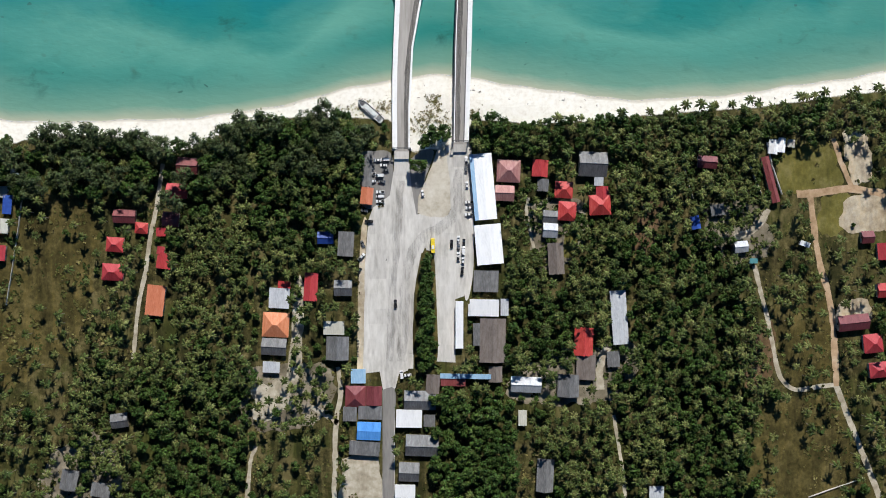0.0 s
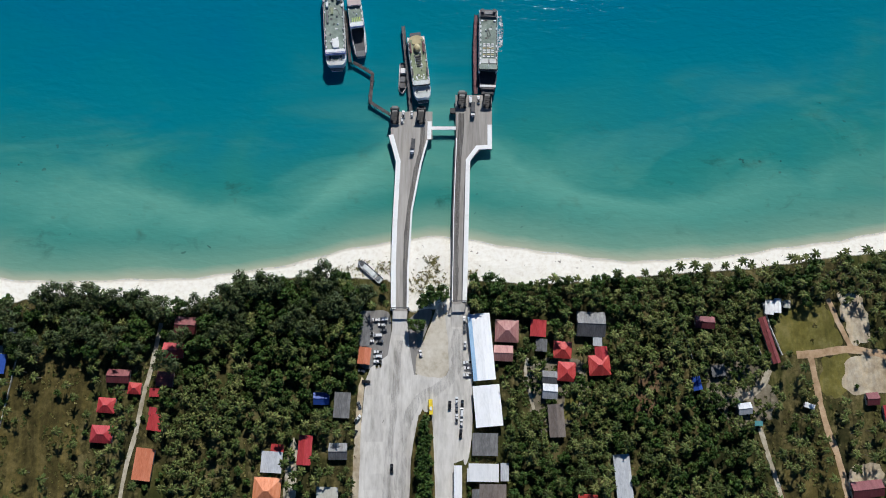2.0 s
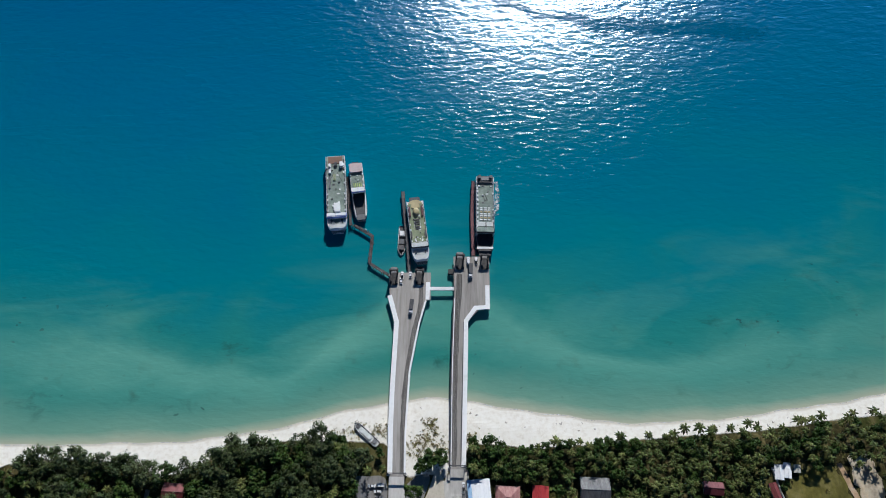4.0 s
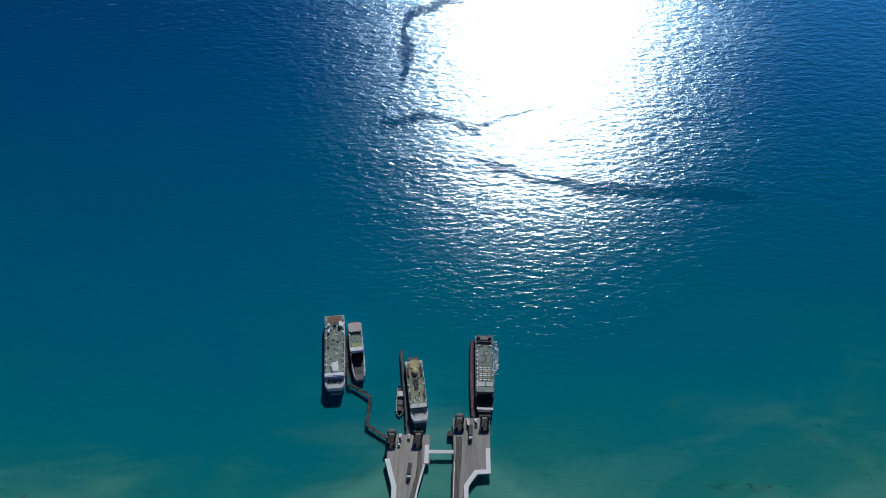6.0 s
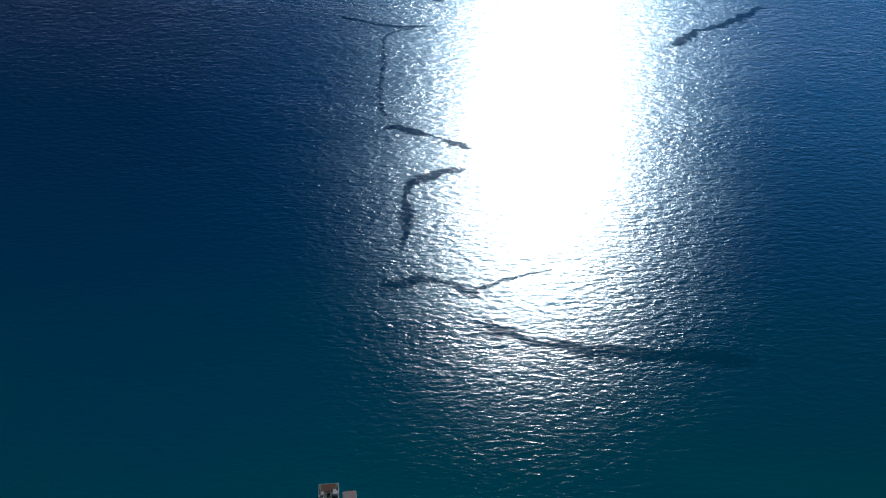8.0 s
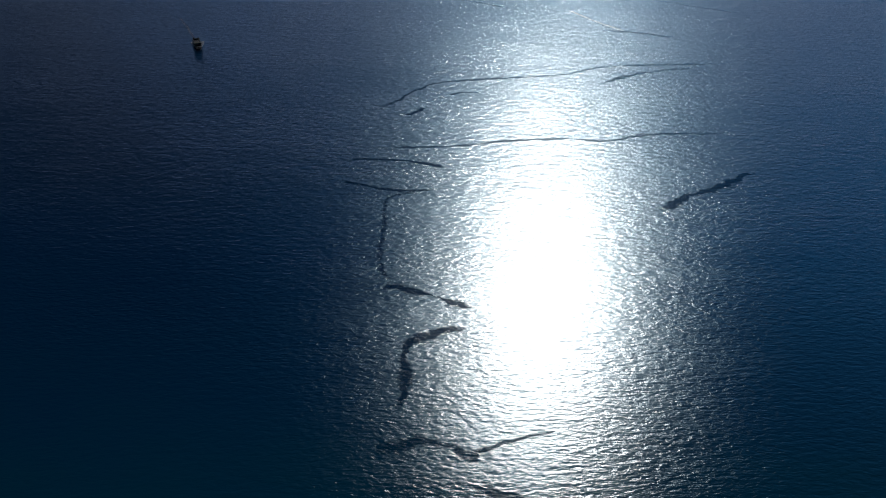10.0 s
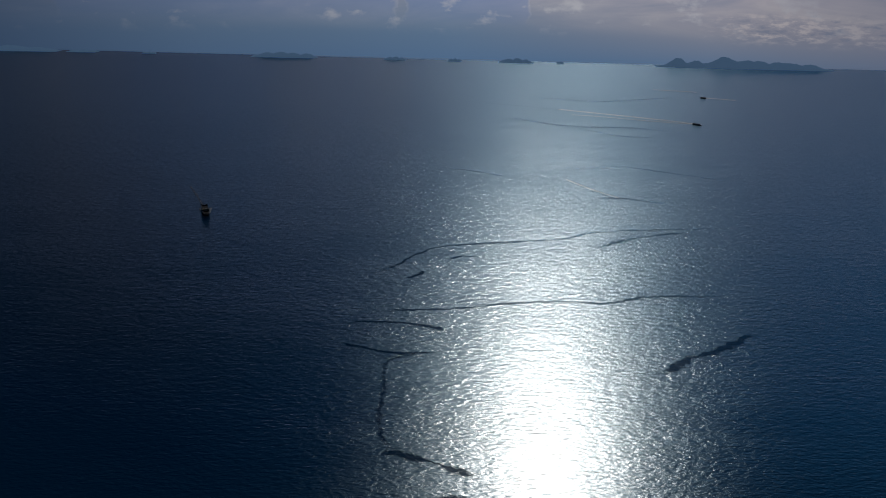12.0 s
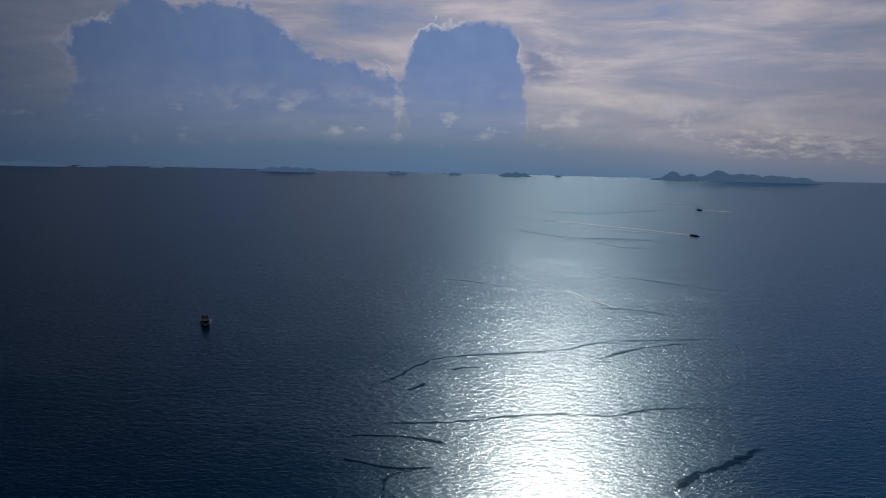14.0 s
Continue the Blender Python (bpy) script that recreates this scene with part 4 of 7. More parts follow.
def house(x, y, wide, deep, turn, material, style, label, eaves=2.6, rise=None, wall=PLASTER, category="house"):
    """A small house or shed: walls, door, windows and a pitched, hipped or single-slope roof."""
    h = thing("house" if category == "house" else category.replace(" ", "_"), label, category, (x, y, 2.05), turn)
    keep_clear.append((x, y, wide / 2 + 0.4, deep / 2 + 0.4, turn))
    along = deep > wide          # the ridge runs along the longer side
    a, b = wide / 2, deep / 2
    lap = 0.45
    Geo().box(0, 0, 0, wide - 2 * lap, deep - 2 * lap, eaves + 0.05).part("wall", wall, h)
    span = (wide if along else deep)
    rise = span * (0.24 if style != "shed" else 0.08) if rise is None else rise
    t = 0.12
    if style == "shed":
        z0, z1 = eaves, eaves + rise
        g = Geo().shell([[(-a, -b, z0), (a, -b, z0), (a, b, z1), (-a, b, z1)], [(-a, -b, z0 + t), (a, -b, z0 + t), (a, b, z1 + t), (-a, b, z1 + t)]])
        g.part("roof", material, h)
        for q in (-0.25, 0.25):
            Geo().box(q * wide, 0, eaves + rise / 2 + t, 0.18, deep * 0.98, 0.05).part("roof_batten", material, h)
    else:
        inset = 0.0 if style == "gable" else min(a, b) * 0.9
        if along:
            r0, r1 = (0, -b + inset, eaves + rise), (0, b - inset, eaves + rise)
            e = [(-a, -b), (a, -b), (a, b), (-a, b)]
        else:
            r0, r1 = (-a + inset, 0, eaves + rise), (a - inset, 0, eaves + rise)
            e = [(-a, b), (-a, -b), (a, -b), (a, b)]
        g = Geo()
        p = [(q[0], q[1], eaves) for q in e]
        o = [(q[0], q[1], eaves + t) for q in e]
        u, w = (r0[0], r0[1], r0[2] + t), (r1[0], r1[1], r1[2] + t)
        g.add(p + [r0, r1] + o + [u, w], [(1, 0, 4), (2, 1, 4, 5), (3, 2, 5), (0, 3, 5, 4), (6, 7, 10), (7, 8, 11, 10), (8, 9, 11), (9, 6, 10, 11),
                                          (0, 1, 7, 6), (1, 2, 8, 7), (2, 3, 9, 8), (3, 0, 6, 9)])
        g.part("roof", material, h)
        Geo().tube([u, w], 0.16, 5).part("ridge_cap", material, h)
    # door and windows on the long walls
    hx, hy = a - lap, b - lap
    Geo().box(0.15 * wide, -hy - 0.02, 0, 0.95, 0.08, 2.05).part("door", TIMBER, h)
    for q in (-0.28, 0.32):
        Geo().box(q * wide, -hy - 0.02, 0.9, 1.1, 0.07, 1.1).part("window", GLASS, h)
        Geo().box(q * wide, hy + 0.02, 0.9, 1.1, 0.07, 1.1).part("window", GLASS, h)
    for sx in (-1, 1):
        Geo().box(sx * (hx + 0.02), 0, 0.9, 0.07, 1.2, 1.1).part("window", GLASS, h)
    return h


# bungalows along the sandy lane
house(-155.8, 46.5, 12.7, 9.3, -2, RED, "gable", "red-roofed bungalow beside a sandy lane")
house(-149.4, 61.8, 13.1, 10.4, -3, MAROON, "gable", "dark maroon-roofed bungalow shaded by trees")
house(-187.5, 30.9, 13.7, 8.3, -2, MAROON, "gable", "long maroon-roofed bungalow in the shade")
house(-177.2, 23.7, 7.9, 6.9, -4, RED, "hip", "small red-roofed hut beside the lane")
house(-159.4, 29.2, 10.0, 9.0, -4, MAROON, "gable", "faded maroon-roofed bungalow by the lane")
house(-165.2, 21.3, 5.8, 5.2, 0, RED, "shed", "tiny red-roofed annexe beside the lane", category="shed")
house(-193.2, 13.6, 10.6, 9.0, -4, RED, "hip", "red-roofed bungalow in a garden of shrubs")
house(-194.4, -3.2, 13.0, 10.3, -3, RED, "hip", "bright red hipped-roof bungalow")
house(-163.3, 3.7, 8.9, 9.7, -8, RED, "gable", "red-roofed bungalow beside the lane bend")
house(-165.4, 10.2, 4.5, 4.8, -8, RED, "gable", "small red-roofed porch hut", category="shed")
house(-168.2, -20.4, 11.0, 18.6, -6, ORANGE, "shed", "long flat orange-roofed hall beside the lane", 3.0, 0.5)
house(-258.8, 38.0, 5.5, 11.7, -4, TARP, "shed", "shelter with a deep blue tarpaulin roof", 2.4, 0.4, TIMBER, "shelter")
house(-261.7, 24.9, 7.5, 9.0, -4, BEIGE, "gable", "beige-roofed house at the field's edge")
house(-261.3, 45.6, 5.5, 6.9, -4, BEIGE, "shed", "beige-roofed shed among palms", category="shed")
house(-263.2, 8.4, 7.5, 9.6, -4, RED, "gable", "red-roofed house at the edge of the palms")
house(-254.6, 57.7, 5.1, 4.5, 0, PALE, "hip", "small pale-roofed hut behind the beach")
house(-189.3, -93.3, 10.2, 8.9, 8, GREY, "gable", "weathered grey-roofed hut in dense palms", wall=TIMBER)
house(-219.2, -129.0, 10.2, 12.2, -10, GREY, "gable", "weathered grey-roofed farm hut", wall=TIMBER)
house(-200.1, -135.2, 11.6, 8.8, -10, GREY, "shed", "low grey-roofed shed beside a farm hut", category="shed", wall=TIMBER)
# village left of the plaza
house(-65.0, 18.0, 9.7, 7.6, 0, TARP, "gable", "small shelter with a deep blue roof under trees", wall=TIMBER, category="shelter")
house(-52.5, 14.2, 9.7, 15.2, -3, GREY, "shed", "grey-roofed shed in tree shade", wall=TIMBER, category="shed")
house(-90.0, -11.1, 7.6, 4.8, -4, RED, "shed", "red-roofed lean-to behind a pale roof", category="shed")
house(-93.0, -19.0, 12.4, 12.4, -3, PALE, "shed", "house with a pale bluish zinc roof")
house(-73.8, -12.1, 8.3, 17.3, -3, RED, "gable", "long red-roofed house beside a gravel yard")
house(-54.1, -12.8, 11.0, 9.7, 0, GREY, "gable", "dark grey-roofed house near the kerb", wall=TIMBER)
house(-95.0, -35.2, 16.2, 15.1, -3, ORANGE, "hip", "orange pyramid-roofed house beside a gravel yard", 3.0, 3.4)
house(-96.0, -48.6, 15.1, 10.3, -3, GREY, "gable", "grey-roofed house next to an orange one")
house(-97.6, -61.0, 10.3, 6.9, -3, PALE, "shed", "small pale-roofed kitchen shed", category="shed")
house(-59.6, -37.2, 12.7, 8.3, -1, BEIGE, "shed", "beige flat-roofed house beside the plaza")
house(-57.4, -49.6, 13.8, 14.4, -1, GREY, "gable", "dark corrugated-roofed house behind the kerb", wall=TIMBER)
house(-44.6, -66.5, 9.0, 8.9, 0, SKY_BLUE, "shed", "shop with a light blue roof facing the plaza")
house(-46.3, -78.9, 12.4, 13.0, -1, MAROON, "hip", "dark red hipped-roof shophouse")
house(-35.0, -78.5, 9.6, 11.7, -1, MAROON, "gable", "dark red gabled shophouse by the road")
house(-37.3, -88.8, 14.4, 8.2, -1, GREY, "shed", "grey-roofed shophouse by the road")
house(-49.7, -89.5, 8.3, 8.9, -1, GREY, "shed", "small grey-roofed shed behind a shop", category="shed")
house(-38.0, -99.8, 14.4, 11.0, -2, BLUE, "gable", "bright blue-roofed shophouse on the village road", 3.2, 1.0)
house(-40.7, -110.4, 18.6, 8.6, -4, GREY, "shed", "long grey-roofed workshop on the village road", wall=TIMBER)
house(-39.8, 43.7, 7.6, 10.4, -6, ORANGE, "gable", "small orange-roofed ticket office beside the car park", 2.8, 1.6)
# village right of the road
house(-7.0, -81.3, 19.3, 11.7, -1, GREY, "gable", "large grey corrugated-roofed shophouse")
house(-13.6, -92.3, 15.8, 11.0, -1, WHITE_ROOF, "shed", "shophouse with a white metal roof", 3.2, 0.5)
house(-1.2, -93.7, 6.9, 7.5, -1, GREY, "shed", "dark lean-to behind a shop", category="shed", wall=TIMBER)
house(-5.6, -108.8, 20.0, 13.0, -2, GREY, "gable", "grey-roofed house behind trees", wall=TIMBER)
house(-13.5, -124.8, 12.4, 11.6, -2, GREY, "gable", "weathered grey-roofed house at the roadside", wall=TIMBER)
house(-15.9, -136.4, 12.4, 8.2, -1, WHITE_ROOF, "shed", "roadside shop with a white roof")
house(0.9, -71.4, 8.3, 11.7, -4, BROWN, "gable", "brown-roofed hut beside the parking strip", wall=TIMBER)
house(20.9, -66.6, 31.1, 3.1, -1, SKY_BLUE, "shed", "long narrow arcade with a light blue roof", 3.4, 0.3, category="arcade")
house(13.3, -70.3, 15.2, 4.8, -1, MAROON, "shed", "dark red-roofed stalls behind the arcade", category="stall")
house(39.2, -65.5, 8.3, 9.6, 0, BROWN, "gable", "brown-roofed house behind the arcade", wall=TIMBER)
house(17.1, -35.2, 4.8, 29.0, 0, WHITE_ROOF, "shed", "long narrow white-roofed bus shelter", 3.2, 0.3, category="shelter")
house(32.3, -24.8, 18.0, 10.4, -1, WHITE_ROOF, "shed", "white-roofed restaurant beside a narrow shelter", 3.4, 0.6)
house(24.7, -26.2, 4.5, 7.6, 0, WHITE_ROOF, "shed", "small white-roofed kiosk beside a restaurant", category="kiosk")
house(44.8, -24.5, 4.9, 10.4, 0, PALE, "shed", "pale-roofed shed beside a white restaurant", category="shed")
house(37.5, -44.8, 15.9, 26.9, -1, BROWN, "gable", "large brown weathered-roofed house", 3.2, 3.0, wall=TIMBER)
house(28.5, -41.1, 5.9, 13.8, 0, GREY, "shed", "dark grey lean-to beside the bus shelter", wall=TIMBER, category="shed")
house(33.4, -8.6, 15.3, 13.2, -1, GREY, "shed", "dark flat-roofed shed behind the terminal", 2.8, 0.4, wall=TIMBER, category="shed")
house(47.3, 59.2, 14.6, 13.9, -2, PINK, "hip", "faded pink hipped-roof house behind the terminal", 3.2)
house(44.9, 45.6, 11.8, 9.7, -2, PINK, "gable", "faded pink-roofed annexe behind the terminal")
house(66.8, 61.0, 9.8, 10.5, -4, RED, "gable", "small red-roofed house among trees")
house(99.3, 63.6, 17.5, 15.4, -2, GREY, "gable", "large pale grey-roofed house behind the beach trees", 3.2)
house(103.1, 53.4, 5.6, 6.3, -2, PALE, "shed", "pale-roofed porch of a grey house", category="shed")
house(81.4, 47.8, 11.2, 10.5, -4, RED, "hip", "bright red-roofed villa among gardens")
house(83.5, 34.6, 11.2, 11.8, -4, RED, "hip", "bright red hipped-roof villa")
house(103.7, 38.5, 13.3, 12.5, 3, RED, "hip", "large bright red-roofed villa")
house(105.2, 45.4, 7.7, 9.1, 3, RED, "gable", "gabled wing of a red-roofed villa")
house(68.5, 50.6, 7.0, 7.7, -4, GREY, "gable", "dark grey-roofed hut among trees")
house(73.0, 31.1, 9.1, 7.7, -4, GREY, "gable", "dark grey-roofed shed in a garden", wall=TIMBER, category="shed")
house(73.0, 22.7, 9.1, 9.0, -4, PALE, "gable", "pale grey-roofed cottage in a garden")
house(76.5, 5.4, 9.7, 19.4, 3, BROWN, "gable", "long brown-roofed hut among palms", wall=TIMBER)
house(115.3, -30.7, 9.7, 33.3, 4, PALE, "shed", "long pale zinc-roofed barn", 3.0, 0.8)
house(111.7, -56.3, 7.6, 9.7, 2, GREY, "shed", "grey-roofed shed beside a barn", category="shed")
house(93.4, -45.6, 11.8, 17.3, -3, RED, "gable", "deep red-roofed house under palms")
house(94.7, -61.4, 11.8, 15.2, -2, BROWN, "shed", "pale brown-roofed porch behind a red house")
house(57.9, -71.8, 18.7, 9.6, -2, PALE, "gable", "pale zinc-roofed house near the arcade")
house(83.9, -72.5, 13.2, 13.8, -2, GREY, "gable", "grey-roofed house with a sandy path")
house(69.6, -127.1, 10.4, 19.9, -3, GREY, "gable", "long grey-roofed house in dense trees", wall=TIMBER)
house(55.8, -92.1, 5.2, 9.6, 0, BEIGE, "shed", "small beige hut among trees", category="shed")
house(137.8, -137.9, 9.0, 8.2, 0, PALE, "shed", "hut with a pale bluish roof")
house(170.4, 65.2, 11.9, 7.7, -4, MAROON, "gable", "maroon-roofed house behind the beach palms")
house(209.6, 54.4, 4.9, 29.4, 14, MAROON, "gable", "long low purple-brown roofed row of rooms", 2.6, 1.0)
house(162.8, 27.8, 5.6, 8.4, 10, TARP, "gable", "shelter under a deep blue tarpaulin", wall=TIMBER, category="shelter")
house(176.5, 35.5, 8.4, 7.0, 8, GREY, "shed", "grey-roofed hut in a garden")
house(191.0, 12.8, 8.4, 7.0, 6, PALE, "gable", "hut with a pale white roof")
house(198.7, 4.1, 4.9, 3.1, 0, TEAL, "shed", "tiny teal-roofed hut beside the track", category="shed")
house(230.7, 14.6, 6.3, 3.1, -20, WHITE_ROOF, "shed", "white canvas shelter beside the dirt road", category="shelter")
house(211.5, 74.8, 5.6, 9.1, -6, WHITE_ROOF, "gable", "white-roofed tent beside a grass lot", category="tent", wall=WHITE)
house(216.8, 75.8, 4.6, 9.1, -6, WHITE_ROOF, "gable", "white-roofed tent beside a grass lot", category="tent", wall=WHITE)
house(222.8, 76.9, 4.2, 4.9, -6, BEIGE, "gable", "beige-roofed tent beside a grass lot", category="tent", wall=WHITE)
house(260.0, -33.8, 19.0, 9.7, 6, MAROON, "gable", "wide maroon-roofed house beside the dirt road", 3.2)
house(272.5, -46.7, 11.9, 11.8, 6, RED, "hip", "red hipped-roof house beside the dirt road")
house(275.9, -63.0, 11.9, 9.7, 6, RED, "hip", "red-roofed house in a garden")
house(280.2, 10.1, 8.5, 10.5, 4, RED, "gable", "red-roofed house behind the cleared lot")
house(279.9, -13.9, 9.1, 9.1, 4, RED, "gable", "red-roofed house among palms")
house(269.8, 18.9, 7.7, 7.7, 4, MAROON, "gable", "maroon-roofed house beside the cleared lot")


# the ferry terminal: two long white roofs over a hall
def terminal(x, y, wide, deep, turn, label, strip):
    h = thing("ferry_terminal", label, "terminal", (x, y, 2.1), turn)
    keep_clear.append((x, y, wide / 2 + 1, deep / 2 + 1, turn))
    a, b = wide / 2, deep / 2
    Geo().box(0.5, 0, 0, wide - 3, deep - 1.5, 4.2).part("wall", WHITE, h)
    Geo().shell([[(-a, -b, 4.0), (a * 0.1, -b, 4.9), (a, -b, 4.4), (a, -b, 4.2), (-a, -b, 3.8)], [(-a, b, 4.0), (a * 0.1, b, 4.9), (a, b, 4.4), (a, b, 4.2), (-a, b, 3.8)]]).part("roof", WHITE_ROOF, h, "white metal roof")
    if strip:
        Geo().shell([[(-a, -b, 4.09), (-a + 2.4, -b, 4.53), (-a + 2.4, -b, 4.41), (-a, -b, 3.97)], [(-a, b, 4.09), (-a + 2.4, b, 4.53), (-a + 2.4, b, 4.41), (-a, b, 3.97)]]).part("roof_strip", SKY_BLUE, h, "light blue translucent strip")
    for i in range(int(deep / 6)):
        Geo().box(-a + 0.3, -b + 2 + i * 6, 0, 0.25, 0.25, 3.9).part("post", STEEL, h)
    for i in range(int(deep / 8)):
        Geo().box(a - 1.0, -b + 4 + i * 8, 1.2, 0.1, 2.2, 1.4).part("window", GLASS, h)
    Geo().box(a * 0.1, 0, 4.93, 0.5, deep * 0.98, 0.12).part("ridge_cap", WHITE_ROOF, h)
    return h


terminal(31.6, 49.4, 13.6, 40.7, 5, "long white-roofed ferry terminal with a light blue strip", True)
terminal(35.1, 14.0, 16.3, 24.6, 5, "broad white-roofed waiting hall beside the terminal", False)


def garden_wall(label, points, height=1.8, material=WHITE):
    w = strip_wall("garden_wall", points, 0.3, 1.9, 2.0 + height, material, None)
    tagged(w, label, "wall", kind="structure")


# ---- piers ----
PIER_Z = 4.0


def pile_rows(parent, line, half, step, z=PIER_Z):
    pts = smooth_line(line, step)
    for i, p in enumerate(pts):
        way = (pts[min(i + 1, len(pts) - 1)] - pts[max(i - 1, 0)]).normalized()
        side = Vector((-way.y, way.x))
        for s in (-1, 1):
            q = p + side * half * s
            Geo().tube([(q.x, q.y, -4), (q.x, q.y, z - 0.9)], 0.35, 8).part("pile", DARK_CONCRETE, parent)


def strip_wall(name, points, width, z0, z1, material, parent, label=""):
    pts = [Vector(p) for p in points]
    rings = []
    for i, p in enumerate(pts):
        a = (pts[i] - pts[i - 1]).normalized() if i else (pts[1] - pts[0]).normalized()
        b = (pts[i + 1] - pts[i]).normalized() if i < len(pts) - 1 else a
        way = (a + b).normalized()
        side = Vector((-way.y, way.x)) * width / 2 / max(0.5, way.dot(a))
        l, r = p + side, p - side
        rings.append([(l.x, l.y, z0), (r.x, r.y, z0), (r.x, r.y, z1), (l.x, l.y, z1)])
    return Geo().shell(rings).part(name, material, parent, label)


garden_wall("white garden wall along a grass lot", [(208.2, 78.0), (211.6, 62.8), (217.5, 45.3)])
garden_wall("pale boundary wall between gardens", [(154.4, 68.7), (157.9, 57.4), (162.0, 42.7)], 1.6, PLASTER)
garden_wall("pale boundary wall behind huts", [(196.1, 66.7), (200.9, 54.7), (206.5, 40.7)], 1.6, PLASTER)
garden_wall("pale wall along a field", [(-259.5, -23.3), (-256.3, -2.6), (-252.6, 25.1), (-250.1, 49.4)], 1.4, PLASTER)
garden_wall("pale wall at the edge of a dry field", [(232.3, -141.4), (249.9, -135.3), (266.8, -129.8)], 1.2, PLASTER)

pier_a = thing("pier", "concrete ferry pier with a white walkway, fanning out at its head", "pier", kind="structure")
Geo().prism([(-22.7, 71.3), (-23.4, 99.2), (-22.8, 135.7), (-21.5, 167.5), (-26.1, 186.5), (-27.0, 203.1), (0.8, 203.4), (0.9, 184.1), (-2.4, 183.7), (-6.6, 167.7), (-12.1, 135.8), (-14.2, 99.2), (-13.9, 71.3)], PIER_Z - 0.9, PIER_Z).part("deck", DECKING, pier_a)
strip_wall("walkway", [(-22.7, 72.7), (-23.1, 99.2), (-22.7, 124.7), (-21.9, 146.9), (-21.1, 168.7), (-26.1, 186.9)], 3.0, PIER_Z - 1.0, PIER_Z + 0.5, WHITE, pier_a, "raised white walkway")
strip_wall("parapet", [(-13.9, 72.7), (-13.9, 99.2), (-12.1, 135.8), (-6.6, 167.3), (-2.4, 183.3)], 1.1, PIER_Z - 0.95, PIER_Z + 0.8, WHITE, pier_a, "low white parapet")
strip_wall("kerb", [(-1.3, 184.1), (-1.0, 196.4)], 2.6, PIER_Z - 0.95, PIER_Z + 0.3, WHITE, pier_a, "pale concrete kerb")
pile_rows(pier_a, [(-18.5, 99.2), (-17.8, 135.8), (-14.9, 167.6), (-12.3, 200.1)], 4.0, 9.0)
pier_b = thing("pier", "concrete ferry pier with a wide white walkway and stepped head", "pier", kind="structure")
Geo().prism([(13.4, 75.7), (14.4, 136.0), (16.2, 185.0), (15.9, 215.2), (39.9, 215.4), (39.6, 177.6), (32.3, 177.5), (25.3, 169.8), (24.5, 136.1), (22.9, 75.8)], PIER_Z - 0.9, PIER_Z).part("deck", DECKING, pier_b)
strip_wall("walkway", [(21.5, 77.2), (23.1, 136.1), (23.9, 169.8), (30.1, 178.6), (38.1, 179.1), (38.2, 194.4)], 2.8, PIER_Z - 1.0, PIER_Z + 0.5, WHITE, pier_b, "raised white walkway")
strip_wall("edge_beam", [(13.1, 77.1), (14.1, 136.0), (15.9, 185.0)], 0.6, PIER_Z - 0.95, PIER_Z + 0.5, STEEL, pier_b, "dark edge beam")
strip_wall("parapet", [(13.8, 77.2), (14.8, 136.0), (16.6, 185.0)], 0.5, PIER_Z - 0.4, PIER_Z + 0.7, WHITE, pier_b, "low white parapet")
strip_wall("gutter", [(19.7, 77.2), (21.3, 136.0), (22.4, 169.1)], 0.5, PIER_Z - 0.5, PIER_Z + 0.06, STEEL, pier_b, "dark gutter")
pile_rows(pier_b, [(18.4, 99.4), (19.5, 136.0), (20.6, 173.6), (28.0, 200.5)], 4.0, 9.0)
for p, wide in (((-18.5, 72.7), 11.0), ((17.6, 77.2), 9.5)):
    bar = thing("height_barrier", "dark steel height barrier across the ramp", "barrier", (*p, PIER_Z))
    for s in (-1, 1):
        Geo().box(s * wide / 2, 0, -1.9, 0.5, 0.5, 6.2).part("post", STEEL, bar)
        Geo().box(s * wide / 2, 0, -1.95, 1.2, 1.4, 0.9).part("footing", WHITE, bar)
    Geo().box(0, 0, 4.2, wide, 0.5, 0.7).part("beam", STEEL, bar)
# ramps from the plaza up to the decks
for a, b, w in (((-18.5, 71.3), (-18.7, 56.5), 9.0), ((18.0, 75.8), (17.6, 61.9), 9.0)):
    A, B = Vector(a), Vector(b)
    d = (B - A).normalized()
    s = Vector((-d.y, d.x)) * w / 2
    ramp_ob = Geo().shell([[(*(A + s), 1.5), (*(A - s), 1.5), (*(A - s), PIER_Z), (*(A + s), PIER_Z)], [(*(B + s), 1.5), (*(B - s), 1.5), (*(B - s), ROAD_Z + 0.03), (*(B + s), ROAD_Z + 0.03)]]).part("pier_ramp", CONCRETE)
    tagged(ramp_ob, "sloping concrete ramp from plaza to pier", "ramp", kind="structure")

for label, line, w in (("dark tyre-worn lane along a pier", [(-15.7, 72.7), (-15.6, 99.2), (-14.5, 128.4), (-10.5, 158.2), (-6.0, 179.1), (-5.7, 192.5)], 2.8),
                       ("dark tyre-worn lane along a pier", [(15.5, 77.2), (16.2, 124.9), (17.7, 162.2), (19.2, 188.9), (19.9, 202.4)], 3.6)):
    tagged(ribbon(line, w, PIER_Z + 0.004, 0.25).part("worn_lane", LANE), label, "stain", kind="stuff")

link = thing("footbridge", "narrow white footbridge joining the two pier heads", "footbridge", (0, 0, 0))
strip_wall("deck", [(0.2, 191.8), (16.2, 191.9)], 2.1, PIER_Z - 0.5, PIER_Z + 0.15, WHITE, link)
for s in (-0.9, 0.9):
    for k in (0.6, 1.1):
        strip_wall("railing", [(0.2, 191.8), (16.2, 191.9)], 0.06, PIER_Z + k, PIER_Z + k + 0.06, WHITE, link).location.y = s


